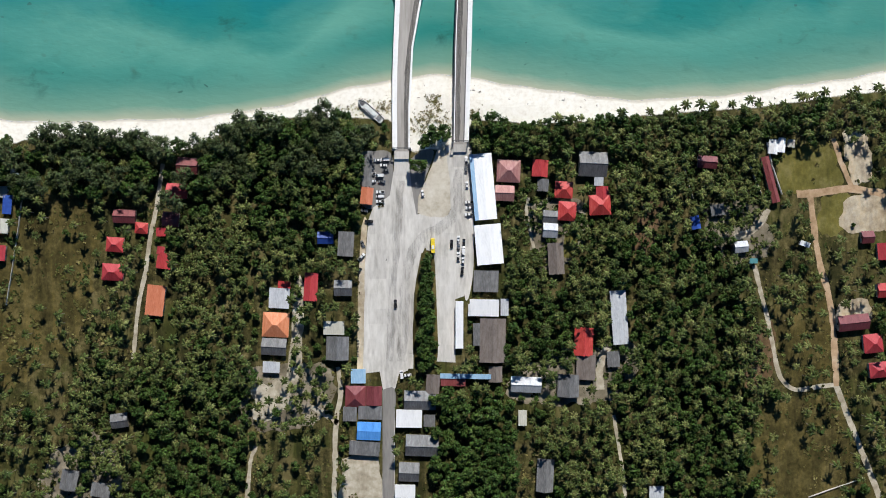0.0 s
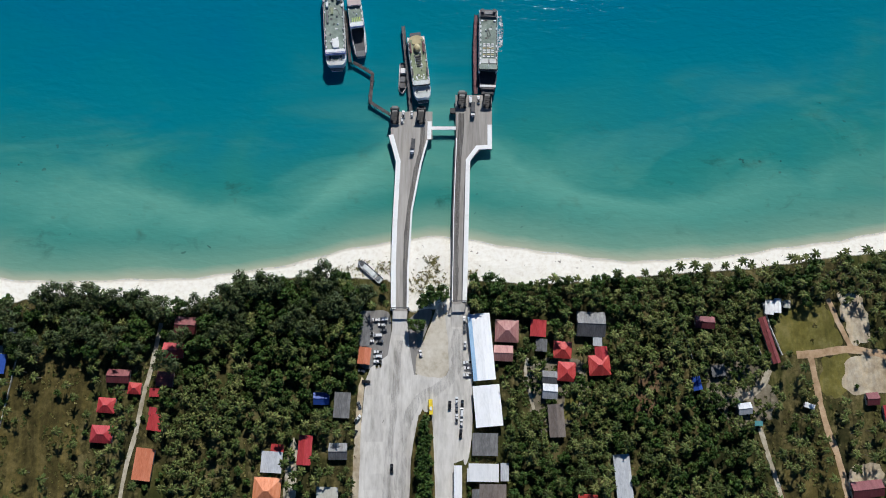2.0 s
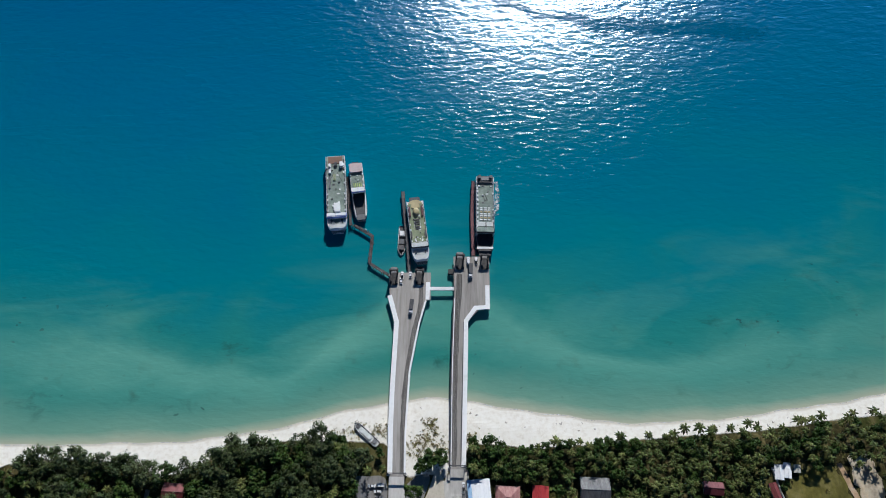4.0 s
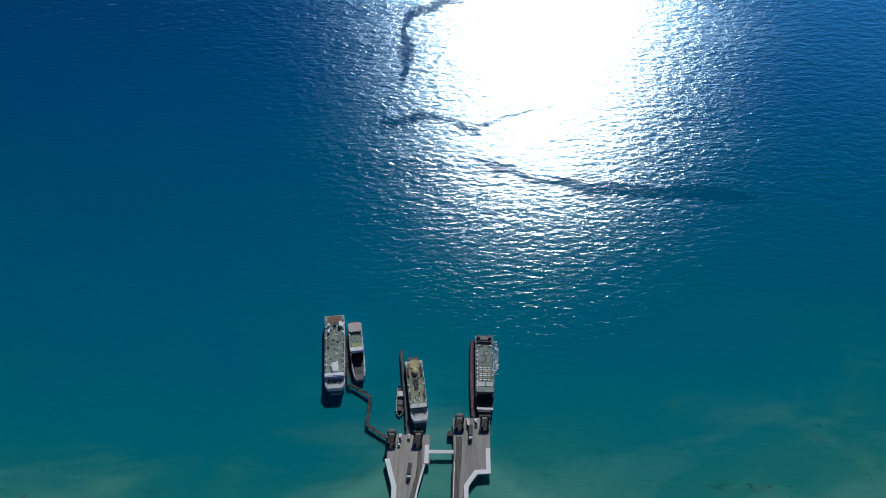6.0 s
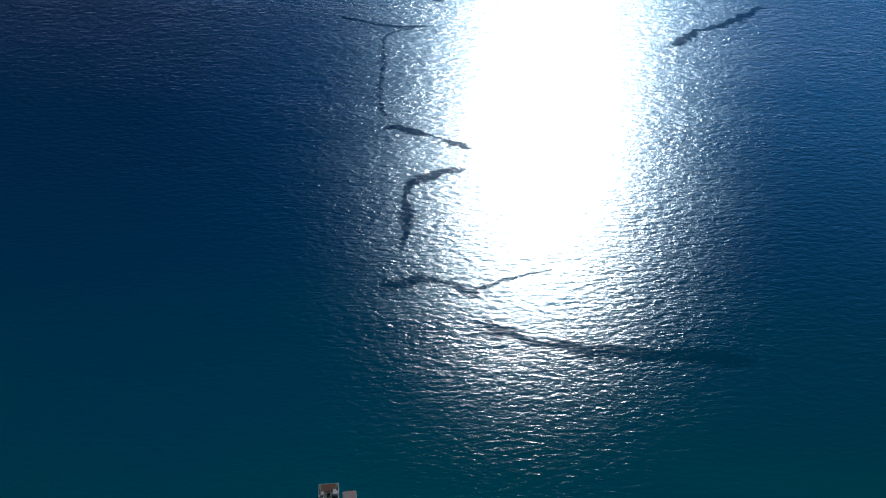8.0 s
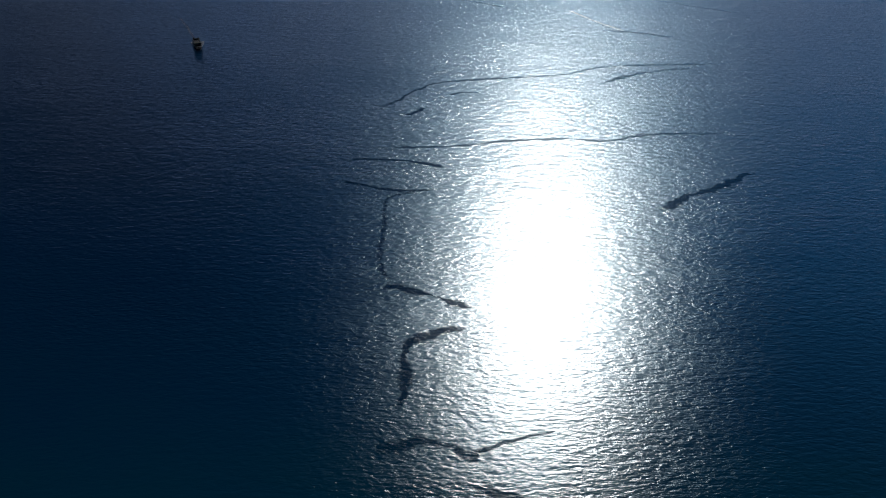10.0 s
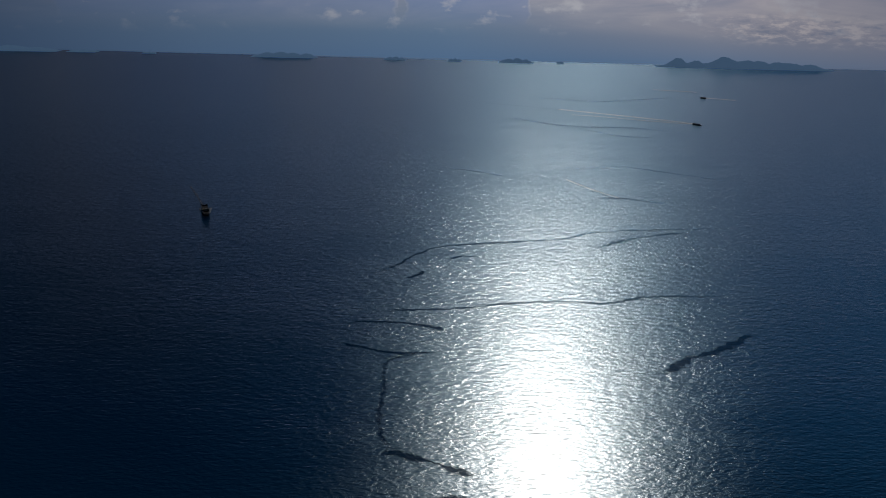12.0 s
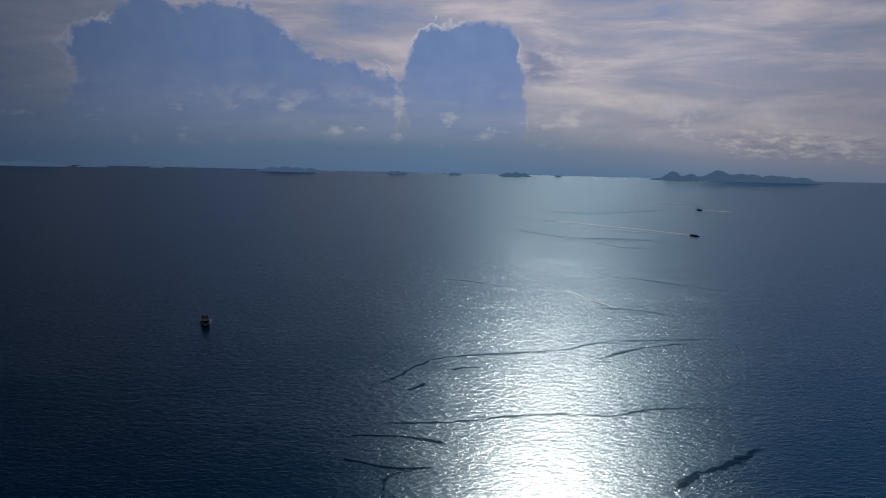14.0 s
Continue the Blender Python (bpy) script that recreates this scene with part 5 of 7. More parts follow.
BLACK_STEEL = surface("black_greased_steel", [(0.010, 0.010, 0.012), (0.022, 0.021, 0.022), (0.05, 0.042, 0.036)], 0.9, 0.55, 0.1)


def ramp_gantry(x, y, turn=0.0):
    """A hinged steel loading ramp with its lifting frame and winch houses."""
    g = thing("loading_ramp", "dark steel hinged loading ramp with a lifting gantry", "loading ramp", (x, y, PIER_Z), turn, "loading ramps at the pier heads")
    Geo().shell([[(-2.0, y, z - 0.3), (2.0, y, z - 0.3), (2.0, y, z), (-2.0, y, z)] for y, z in ((-5.2, 0.12), (-4.6, 0.32), (3.4, 0.32), (8.2, -1.3))]).part("plate", BLACK_STEEL, g)
    for s in (-1, 1):
        Geo().box(s * 2.2, 0.5, -0.2, 0.6, 10, 1.3).part("girder", BLACK_STEEL, g)
        Geo().box(s * 2.4, 2.5, 0, 0.8, 0.8, 6.5).part("tower", BLACK_STEEL, g)
        Geo().tube([(s * 2.2, 2.5, 6.2), (s * 2.2, 5.8, -0.9)], 0.12, 5).part("cable", BLACK_STEEL, g)
        Geo().box(s * 2.0, -3.4, 0.1, 1.5, 2.2, 1.8, chamfer=0.2).part("winch", BLACK_STEEL, g)
        Geo().box(s * 2.3, 5.2, -1.4, 1.1, 2.4, 2.2, chamfer=0.2).part("fender", BLACK_STEEL, g)
    Geo().box(0, 2.5, 6.3, 6.0, 0.9, 0.9).part("crossbeam", BLACK_STEEL, g)
    for i in range(6):
        Geo().box(0, -4 + i * 1.45, 0.28, 3.8, 0.2, 0.18).part("tread", BLACK_STEEL, g)
    return g


first_ramp = ramp_gantry(-23.7, 199.6)
for p in ((-6.5, 199.8), (20.3, 210.9), (36.9, 211.1)):
    copy_thing(first_ramp, pose(*p, PIER_Z))
for p in ((14.4, 204.7),):
    dol = thing("mooring_dolphin", "dark concrete mooring block beside the pier head", "mooring", (*p, 0))
    Geo().box(0, 0, 1.0, 4, 3.4, 2.2, chamfer=0.4).part("cap", DARK_CONCRETE, dol)
    for sx in (-1.2, 1.2):
        Geo().tube([(sx, 0, -4), (sx, 0, 1.1)], 0.4, 8).part("pile", DARK_CONCRETE, dol)


def jetty(label, points, width, z, material, rail=True):
    j = thing("jetty", label, "jetty", (0, 0, 0))
    strip_wall("deck", points, width, z - 0.4, z, material, j)
    line = smooth_line(points, 5.0)
    for i, p in enumerate(line):
        Geo().tube([(p.x + width * 0.35, p.y, -4), (p.x + width * 0.35, p.y, z + 0.9)], 0.22, 6).part("pile", DARK_CONCRETE, j)
        Geo().tube([(p.x - width * 0.35, p.y, -4), (p.x - width * 0.35, p.y, z + 0.9)], 0.22, 6).part("pile", DARK_CONCRETE, j)
    if rail:
        for s in (-1, 1):
            Geo().tube([(p.x + s * width * 0.42, p.y, z + 0.9) for p in line], 0.06, 4).part("rail", STEEL, j)
    return j


jetty("dark timber zig-zag walkway on piles over the water", [(-26.4, 201.4), (-40.2, 210.3), (-39.3, 230.6), (-52.2, 238.9)], 2.0, 2.5, OLD_TIMBER)
jetty("narrow rusty finger jetty beside a ferry", [(29.4, 216.5), (28.9, 246.8), (30.0, 273.8)], 2.6, 3.0, RUST)
jetty("narrow dark finger jetty beside a ferry", [(-13.3, 202.6), (-14.7, 221.0), (-19.3, 264.9)], 2.4, 3.0, STEEL)
jetty("narrow dark jetty between two moored ferries", [(-54.1, 238.2), (-56.9, 260.9), (-58.7, 276.3)], 2.0, 3.0, OLD_TIMBER)


# ---- ships ----
def hull_rings(length, beam, levels, blunt=0.55, stern=0.86):
    """Outlines of a ferry's hull at several heights; the bow points to +y."""
    rings = []
    for z, k in levels:
        ring = []
        for y, w in ((-0.5, stern), (-0.46, 0.95), (-0.3, 1.0), (0.1, 1.0), (0.32, 0.96), (0.43, 0.82), (0.5, blunt)):
            ring.append((w * beam / 2 * k, y * length * (0.97 + 0.03 * k), z))
        rings.append(ring + [(-x, y, q) for x, y, q in reversed(ring)])
    return rings


def inner(ring, k, z):
    return [(x * k, y * (1 - (1 - k) * 0.5), z) for x, y, _ in ring]


def ferry(stern, bow, beam, label, deck, style):
    """A vehicle ferry: hull, car deck, upper deck, bridge, funnels, rafts, ramps and rails."""
    way = Vector(bow) - Vector(stern)
    length, mid = way.length, (Vector(bow) + Vector(stern)) / 2
    s = thing("ferry", label, "ferry", (mid.x, mid.y, 0), math.degrees(math.atan2(-way.x, way.y)), "ferries")
    levels = hull_rings(length, beam, ((-1.2, 0.86), (0.6, 0.97), (2.6, 1.0), (3.4, 1.0)))
    Geo().shell(levels).part("hull", SHIP_DARK if style == "long" else SHIP_WHITE, s)
    Geo().shell([inner(levels[-1], 0.93, 3.41), inner(levels[-1], 0.93, 3.46)]).part("car_deck", DECK_GREEN if style in ("blue", "lime") else STEEL, s)
    Geo().shell(hull_rings(length * 1.005, beam * 1.02, ((1.7, 1.0), (2.2, 1.0)))).part("rubbing_strake", RUBBER, s)
    b, L = beam / 2, length
    top = 8.0
    y0, y1 = -0.45 * L, {"blue": 0.37, "small": 0.09, "lime": 0.32, "long": 0.27}[style] * L
    mid, span = (y0 + y1) / 2, y1 - y0
    for sx in (-1, 1):
        Geo().box(sx * (b * 0.9), mid, 3.4, b * 0.16, span, top - 3.6, chamfer=0.1).part("side_house", SHIP_WHITE, s)
        for i in range(int(span / 3.2)):
            Geo().box(sx * (b * 0.985), y0 + 2 + i * 3.2, 5.2, 0.06, 1.1, 0.9).part("window", GLASS, s)
    Geo().box(0, mid, top - 0.25, beam * 0.96, span, 0.3, chamfer={"lime": 3.2, "small": 1.2}.get(style, 0.9)).part("upper_deck", deck, s)
    if style in ("blue", "lime", "long"):
        # worn walkways, hatches and a dark rim round the deck edge
        for sx in (-1, 1):
            Geo().box(sx * b * 0.90, mid, top + 0.052, 0.5, span * 0.86, 0.03).part("deck_edge", SHIP_DARK, s)
        for i in range(5):
            q = y0 + span * (0.16 + 0.15 * i)
            Geo().box((-1) ** i * b * 0.22, q, top + 0.05, 1.5 + 0.3 * (i % 2), 1.1, 0.18, chamfer=0.15).part("hatch", PALE_DECK if i % 2 else STEEL, s)
    # rails round the upper deck
    for sx in (-1, 1):
        Geo().tube([(sx * b * 0.94, y0 + 0.3, top + 1.05), (sx * b * 0.94, y1 - 0.3, top + 1.05)], 0.06, 4).part("rail", SHIP_WHITE, s)
        for i in range(int(span / 2.5)):
            Geo().tube([(sx * b * 0.94, y0 + 0.5 + i * 2.5, top), (sx * b * 0.94, y0 + 0.5 + i * 2.5, top + 1.05)], 0.05, 4).part("stanchion", SHIP_WHITE, s)
    # bridge across the front
    bz = top + 0.05
    band = SHIP_BLUE if style in ("blue", "small") else GLASS
    house_paint = CAR_GREY if style == "long" else SHIP_WHITE
    Geo().box(0, y1 - 1.8, bz, beam * 0.98, 3.4, 1.1, chamfer=0.6).part("bridge", house_paint, s)
    Geo().box(0, y1 - 1.7, bz + 1.1, beam * 0.99, 3.7, 0.9, chamfer=0.6).part("bridge_band", band, s)
    Geo().box(0, y1 - 2.0, bz + 2.0, beam * 0.94, 3.0, 0.2, chamfer=0.6).part("bridge_roof", {"lime": PALE_DECK, "long": DECK_GREEN}.get(style, SHIP_WHITE), s)
    if style in ("blue", "lime"):
        tip = [(0.97, 0.0), (0.94, 0.45), (0.84, 0.8), (0.62, 1.0)]
        ring = [(w * b, y1 + q * (0.485 * L - y1)) for w, q in tip] + [(-w * b, y1 + q * (0.485 * L - y1)) for w, q in reversed(tip)]
        Geo().prism(ring, 3.4, 7.9).part("forecastle", SHIP_WHITE, s)
        Geo().prism([(p * 0.9, y1 + (q - y1) * 0.95) for p, q in ring], 7.88, 7.96).part("fore_deck", PALE_DECK, s)
        for sx in (-1, 1):
            Geo().box(sx * b * 0.55, y1 + 2.6, 7.9, 0.9, 1.6, 0.8, chamfer=0.2).part("windlass", SHIP_DARK, s)
            Geo().tube([(sx * w * b * 0.96, y1 + q * (0.485 * L - y1), 8.8) for w, q in tip], 0.07, 4).part("bow_rail", SHIP_WHITE, s)
    # bow ramp and bulwarks
    Geo().box(0, 0.462 * L, 3.45, beam * 0.62, 0.09 * L, 0.35).part("bow_ramp", CAR_GREY if style != "long" else STEEL, s)
    for sx in (-1, 1):
        Geo().shell([[(sx * b * 0.97, y1, 3.4), (sx * b * 0.9, y1, 3.4), (sx * b * 0.9, y1, 5.2), (sx * b * 0.97, y1, 5.2)],
                     [(sx * b * 0.72, 0.46 * L, 3.4), (sx * b * 0.62, 0.46 * L, 3.4), (sx * b * 0.62, 0.46 * L, 4.6), (sx * b * 0.72, 0.46 * L, 4.6)]][:: sx]).part("bulwark", SHIP_WHITE if style != "long" else CAR_GREY, s)
    # mast
    Geo().tube([(0, y1 - 2, bz + 2.2), (0, y1 - 2, bz + 6)], 0.12, 6).part("mast", SHIP_WHITE, s)
    Geo().box(0, y1 - 2, bz + 4.4, 2.4, 0.15, 0.15).part("yardarm", SHIP_WHITE, s)
    rnd = random.Random(int(length * 10))
    # stern house and funnels
    if style == "blue":
        Geo().box(0, y0 + 3.2, top + 0.05, beam * 0.7, 5.5, 0.35).part("stern_roof", DECK_BROWN, s, "reddish-brown stern roof")
        for sx in (-1, 1):
            Geo().box(sx * b * 0.55, y0 + 8.2, top, 1.7, 3.2, 2.6, taper=0.8, chamfer=0.3).part("funnel", SHIP_WHITE, s)
        Geo().box(b * 0.55, y0 + 11, top, 1.6, 6.0, 1.5, chamfer=0.3).part("deck_house", SHIP_WHITE, s)
        Geo().box(-b * 0.1, y1 - 7.5, top, beam * 0.28, 5.5, 1.9, chamfer=0.3).part("deck_house", SHIP_WHITE, s)
        Geo().box(b * 0.12, y0 + 17, top, 1.8, 5.0, 0.7).part("skylight", DECK_LIME, s)
        Geo().box(-b * 0.62, y0 + 7.5, top, 2.2, 4.0, 2.2, chamfer=0.4).part("deck_house", SHIP_WHITE, s)
        Geo().box(-b * 0.05, y0 + 7.0, top, 1.8, 2.6, 1.6, chamfer=0.3).part("engine_casing", SHIP_DARK, s)
        for i in range(5):
            Geo().box(-b * 0.25 + i * 0.9, y1 - 12 + (i * 37 % 5) * 0.8, top, 1.3, 1.7, 0.8 + 0.3 * (i % 3), 15 * i).part("cargo_crate", SHIP_WHITE, s)
        for i in range(3):
            Geo().box(0, y1 - 1.2 + 0.75 * i, bz + 2.2, beam * (0.9 - 0.06 * i), 0.32, 0.12).part("bridge_stripe", SHIP_BLUE, s)
        Geo().box(b * 0.6, y0 + 21, top, 1.2, 9.0, 0.9, chamfer=0.2).part("bench_row", CAR_GREY, s)
        for i in range(9):
            Geo().box(rnd.uniform(-b * 0.28, b * 0.22), y1 - rnd.uniform(4.6, 12), top, rnd.uniform(0.8, 1.7), rnd.uniform(0.8, 1.9), rnd.uniform(0.7, 1.7), rnd.uniform(-20, 20), chamfer=0.1).part("cargo_crate", SHIP_WHITE, s)
        for sx in (-1, 1):
            Geo().tube([(sx * b * 0.15, y0 + 12.5, top + 0.15), (sx * b * 0.62, y0 + 20, top + 0.15)], 0.16, 5).part("boom", STEEL, s)
            Geo().box(sx * b * 0.52, y1 + 1.2, 7.97, 1.5, 2.2, 0.06, chamfer=0.4).part("fairlead_well", STEEL, s)
        Geo().prism([(-b * 0.5, y1 + 0.3), (b * 0.5, y1 + 0.3), (b * 0.12, y1 + 3.6), (-b * 0.12, y1 + 3.6)], 7.965, 8.0).part("fore_hatch", DECK_GREEN, s)
        for i in range(4):
            Geo().box(-b * 0.86, y0 + 4 + i * 3.1, top - 1.0, 1.3, 2.0, 1.8, chamfer=0.4).part("life_boat", SHIP_WHITE if i % 2 else STEEL, s)
    elif style == "small":
        Geo().box(0, y0 + 4.0, top + 0.1, beam * 0.9, 7.0, 1.6, chamfer=0.5).part("stern_house", DECK_PINK, s, "pinkish awning")
        Geo().box(0, y0 - 0.8, top - 2.5, beam * 0.5, 1.6, 2.2, chamfer=0.3).part("funnel", SHIP_DARK, s)
        for i in range(5):
            Geo().box((i - 2) * beam * 0.13, y1 - 6.2, top + 0.05, 0.5, 3.2, 0.6).part("bench", LIME, s, "lime plastic bench")
    elif style == "lime":
        # rounded stern gallery with a dark mooring deck behind it
        ring = [(b * 0.80 * math.cos(t * math.pi / 10), y0 + 2.0 - 3.0 * math.sin(t * math.pi / 10)) for t in range(11)]
        Geo().prism(ring, top - 0.7, top + 0.12).part("stern_gallery", TAN, s, "tan rounded stern gallery")
        Geo().box(0, y0 - 3.0, 4.2, beam * 0.62, 2.4, 1.6, chamfer=0.5).part("mooring_house", SHIP_DARK, s)
        rr = [[(2.3 * k * math.cos(t * math.pi / 8), y0 + 8.5 + 2.9 * k * math.sin(t * math.pi / 8), z) for t in range(16)] for k, z in ((1, top), (0.97, top + 1.4), (0.75, top + 2.1), (0.35, top + 2.5))]
        Geo().shell(rr).part("funnel", TAN, s, "tan rounded funnel")
        Geo().box(0, y0 + 3.8, top + 0.04, beam * 0.5, 3.4, 0.5, chamfer=0.8).part("deck_house", TAN, s)
        for i in range(5):
            Geo().box(0, y0 + 14.2 + i * 1.75, top + 0.02, 3.2, 0.8, 0.5, chamfer=0.15).part("bench", STEEL, s)
        for sx in (-1, 1):
            Geo().box(sx * 2.1, y0 + 17.7, top + 0.05, 0.2, 9.0, 0.3).part("bench_rail", PALE_DECK, s)
            Geo().box(sx * b * 0.72, y0 + 8, top, 1.1, 7.5, 1.4, chamfer=0.3).part("side_rack", RUST, s)
            Geo().box(sx * b * 0.80, y1 - 10.5, top, 0.9, 4.5, 1.2, chamfer=0.3).part("locker_row", STEEL, s)
            Geo().box(sx * 2.2, y1 - 6.0, top, 0.7, 1.9, 0.8, turn=sx * 24, chamfer=0.15).part("search_light", SHIP_WHITE, s)
        for i in range(4):
            Geo().box((i - 1.5) * 1.6, y1 - 8.2 + (i % 2), top, 0.8, 0.8, 0.5, chamfer=0.15).part("vent", SHIP_WHITE, s)
        Geo().tube([(b * 0.86 * math.sin(t), y1 - 3.6 - 1.2 * math.cos(t), top + 1.1) for t in (-1.3, -0.9, -0.5, 0, 0.5, 0.9, 1.3)], 0.14, 5).part("bridge_rail", SHIP_WHITE, s)
    else:
        Geo().box(0, y0 + 2.6, top, beam * 0.9, 5.0, 1.4, chamfer=0.4).part("stern_house", STEEL, s)
        Geo().box(0, y0 + 2.4, top + 1.4, beam * 0.44, 2.6, 0.5, chamfer=0.3).part("stern_roof", CAR_GREY, s)
        for sx in (-1, 1):
            Geo().box(sx * b * 0.62, y0 + 1.4, top + 1.4, 1.8, 2.4, 1.6, chamfer=0.3).part("funnel", SHIP_DARK, s)
            Geo().box(sx * b * 0.66, y0 + 7.6, top, 1.5, 0.8, 0.7, chamfer=0.15).part("deck_seat", SHIP_WHITE, s)
        for r, wide in ((-0.42, 1.7), (0.02, 2.2), (0.44, 1.7)):
            for i in range(7):
                Geo().box(-r * b, y0 + span * 0.56 + i * 1.5, top + 0.05, wide, 0.75, 0.5).part("bench", TAN if i % 3 == 2 else SHIP_WHITE, s, "pale deck bench")
        for i in range(8):
            Geo().box(b * 0.80, y0 + span * (0.27 + 0.075 * i), top + 0.05, 0.95, 1.5, 0.75, chamfer=0.2).part("raft_case", SHIP_WHITE, s, "white raft case")
        for turn, q in ((24, 0.36), (12, 0.40)):
            Geo().box(-0.6 if turn == 24 else 0.5, y0 + span * q, top + 0.12, 0.3, 6.0, 0.25, turn=turn).part("awning_pole", STEEL, s)
        Geo().box(0, y1 - 7.2, top + 0.03, beam * 0.86, 3.2, 0.3, chamfer=0.3).part("wheelhouse_deck", PALE_DECK, s)
        Geo().box(-0.5, y1 - 6.0, top + 0.3, 0.5, 4.6, 0.7, chamfer=0.1).part("ventilation_duct", STEEL, s)
        # white gate beam across the open car deck at the bow
        Geo().box(0, 0.425 * L, 5.4, beam * 0.86, 1.5, 0.5).part("gate_beam", SHIP_WHITE, s, "white gate beam")
        for sx in (-1, 1):
            Geo().box(sx * beam * 0.40, 0.425 * L, 3.4, 0.5, 0.9, 2.1).part("gate_post", CAR_GREY, s)
    # rafts and vents along the sides
    for sx in (-1, 1):
        for i in range(max(3, int(span / 4.5))):
            q = y0 + 5 + i * 4.2
            if q > y1 - 4:
                break
            if rnd.random() < 0.4:
                continue
            Geo().tube([(sx * b * 0.84, q - 0.6, top + 0.45), (sx * b * 0.84, q + 0.6, top + 0.45)], 0.38, 8).part("life_raft", SHIP_WHITE, s)
    for i in range(7):
        Geo().box(rnd.uniform(-b * 0.5, b * 0.5), rnd.uniform(y0 + 7, y1 - 5), top + 0.02, rnd.uniform(0.4, 1.0), rnd.uniform(0.4, 1.2), rnd.uniform(0.4, 0.9), rnd.uniform(0, 90)).part("deck_locker", rnd.choice((SHIP_WHITE, CAR_GREY, STEEL)), s)
    return s



ferry((-67.7, 292.7), (-62.7, 232.9), 13.8, "white ferry with a blue bridge band and grey-green deck", DECK_GREEN, "blue")
ferry((-53.3, 286.1), (-47.1, 242.7), 9.6, "small white ferry with lime benches and a pinkish awning", DECK_GREEN, "small")
ferry((-11.0, 257.0), (-5.4, 210.7), 11.8, "ferry with a yellow-green deck and tan funnel", DECK_LIME, "lime")
ferry((38.0, 277.5), (37.1, 216.5), 12.6, "long dark-hulled ferry with rows of pale deck benches", DECK_GREEN, "long")
# ferries under way far out
ferry((-505.5, 1638.5), (-486.1, 1585.3), 15.0, "dark ferry under way far out at sea", SHIP_DARK, "long")
for stern, bow, label in (((906.8, 2840.6), (931.4, 2820.4), "dark low ferry under way trailing a long wake"), ((1162.5, 3504.8), (1141.6, 3519.0), "small dark ferry near the far islands")):
    ferry(stern, bow, 11.0, label, SHIP_DARK, "long").scale.z = 0.6


def small_boat(x, y, length, beam, turn, z, label, roofed, tilt=0.0):
    s = thing("boat", label, "boat", (x, y, z), turn)
    s.matrix_basis = pose(x, y, z, 0, tilt, turn)
    rings = hull_rings(length, beam, ((-0.5, 0.7), (0.5, 0.95), (1.2, 1.0)), 0.12, 0.7)
    Geo().shell(rings, False).part("hull", SHIP_WHITE if roofed else SHIP_DARK, s)
    Geo().shell([inner(rings[1], 0.92, 0.3), inner(rings[1], 0.92, 0.4)]).part("deck", STEEL if roofed else PALE_DECK, s)
    for sx in (-1, 1):
        Geo().tube([(sx * beam * 0.5, -length * 0.44, 1.2), (sx * beam * 0.5, length * 0.3, 1.2), (sx * beam * 0.08, length * 0.5, 1.4)], 0.12, 5).part("gunwale", SHIP_WHITE, s)
    for q in (-0.28, 0.0, 0.2):
        Geo().box(0, q * length, 0.6, beam * 0.86, 0.5, 0.12).part("thwart", TIMBER, s)
    if not roofed:
        Geo().box(0, length * 0.02, 0.42, beam * 0.66, length * 0.42, 0.9, chamfer=0.3).part("cabin", PALE_DECK, s)
        Geo().box(0, length * 0.36, 0.42, beam * 0.5, length * 0.14, 0.5, chamfer=0.3).part("fore_hatch", STEEL, s)
        Geo().box(0, -length * 0.34, 0.42, beam * 0.6, length * 0.12, 0.7, chamfer=0.2).part("engine_box", CAR_GREY, s)
    if roofed:
        for q, m in ((-0.22, SHIP_WHITE), (0.06, CAR_GREY), (0.26, STEEL)):
            Geo().box(0, q * length, 0.4, beam * 0.7, length * 0.16, 2.0, chamfer=0.2).part("cabin", m, s)
    return s


small_boat(-19.1, 228.2, 22.0, 5.0, 178, 0.0, "dark work boat moored beside a jetty", True)
small_boat(-37.8, 96.5, 20.0, 4.4, 48, 1.75, "old grey wooden boat hauled up on the beach", False, 6)


def wake(label, points, width, material=FOAM, z=0.3):
    w = tagged(ribbon(points, width, z, 0.5, step=12.0).part("wake", material), label, "wake", kind="stuff")
    return w


wake("white foam wake behind a ferry", [(912.4, 2858.1), (783.5, 2938.4), (609.7, 3031.4), (466.9, 3107.7)], 13.0, WAKE_FOAM)
wake("fading end of a ferry's wake", [(466.9, 3107.7), (315.7, 3172.8), (158.2, 3240.5)], 12.0, FAINT_FOAM)
wake("thin wake behind a far ferry", [(1169.6, 3526.4), (1229.7, 3500.9), (1283.6, 3475.0)], 16.0, WAKE_FOAM)
wake("spreading arm of a ferry's wake", [(908.7, 2845.9), (752.0, 2897.3), (590.2, 2963.3), (493.3, 2989.1)], 7.0, WAKE_FOAM)
wake("thin bright remains of an old wake", [(324.6, 1974.3), (375.0, 1877.1), (422.5, 1808.5)], 3.5, WAKE_FOAM)
wake("thin bright remains of an old wake", [(992.6, 3759.8), (1094.4, 3737.0), (1183.7, 3712.7)], 12.0, WAKE_FOAM)
wake("white bow wave beside a ferry", [(-515.6, 1639.3), (-508.2, 1622.8), (-497.3, 1602.7)], 5.0, WAKE_FOAM)
wake("white bow wave beside a ferry", [(-494.2, 1645.4), (-489.3, 1624.3), (-486.8, 1603.5)], 5.0, WAKE_FOAM)
wake("short wake behind a ferry", [(-510.0, 1650.0), (-530.0, 1694.0), (-558.8, 1756.0), (-590.0, 1820.0)], 6.0, FOAM)
wake("foam streaks off the stern of a moored ferry", [(45.9, 274.8), (47.3, 266.0), (45.4, 248.5)], 3.0, FOAM)


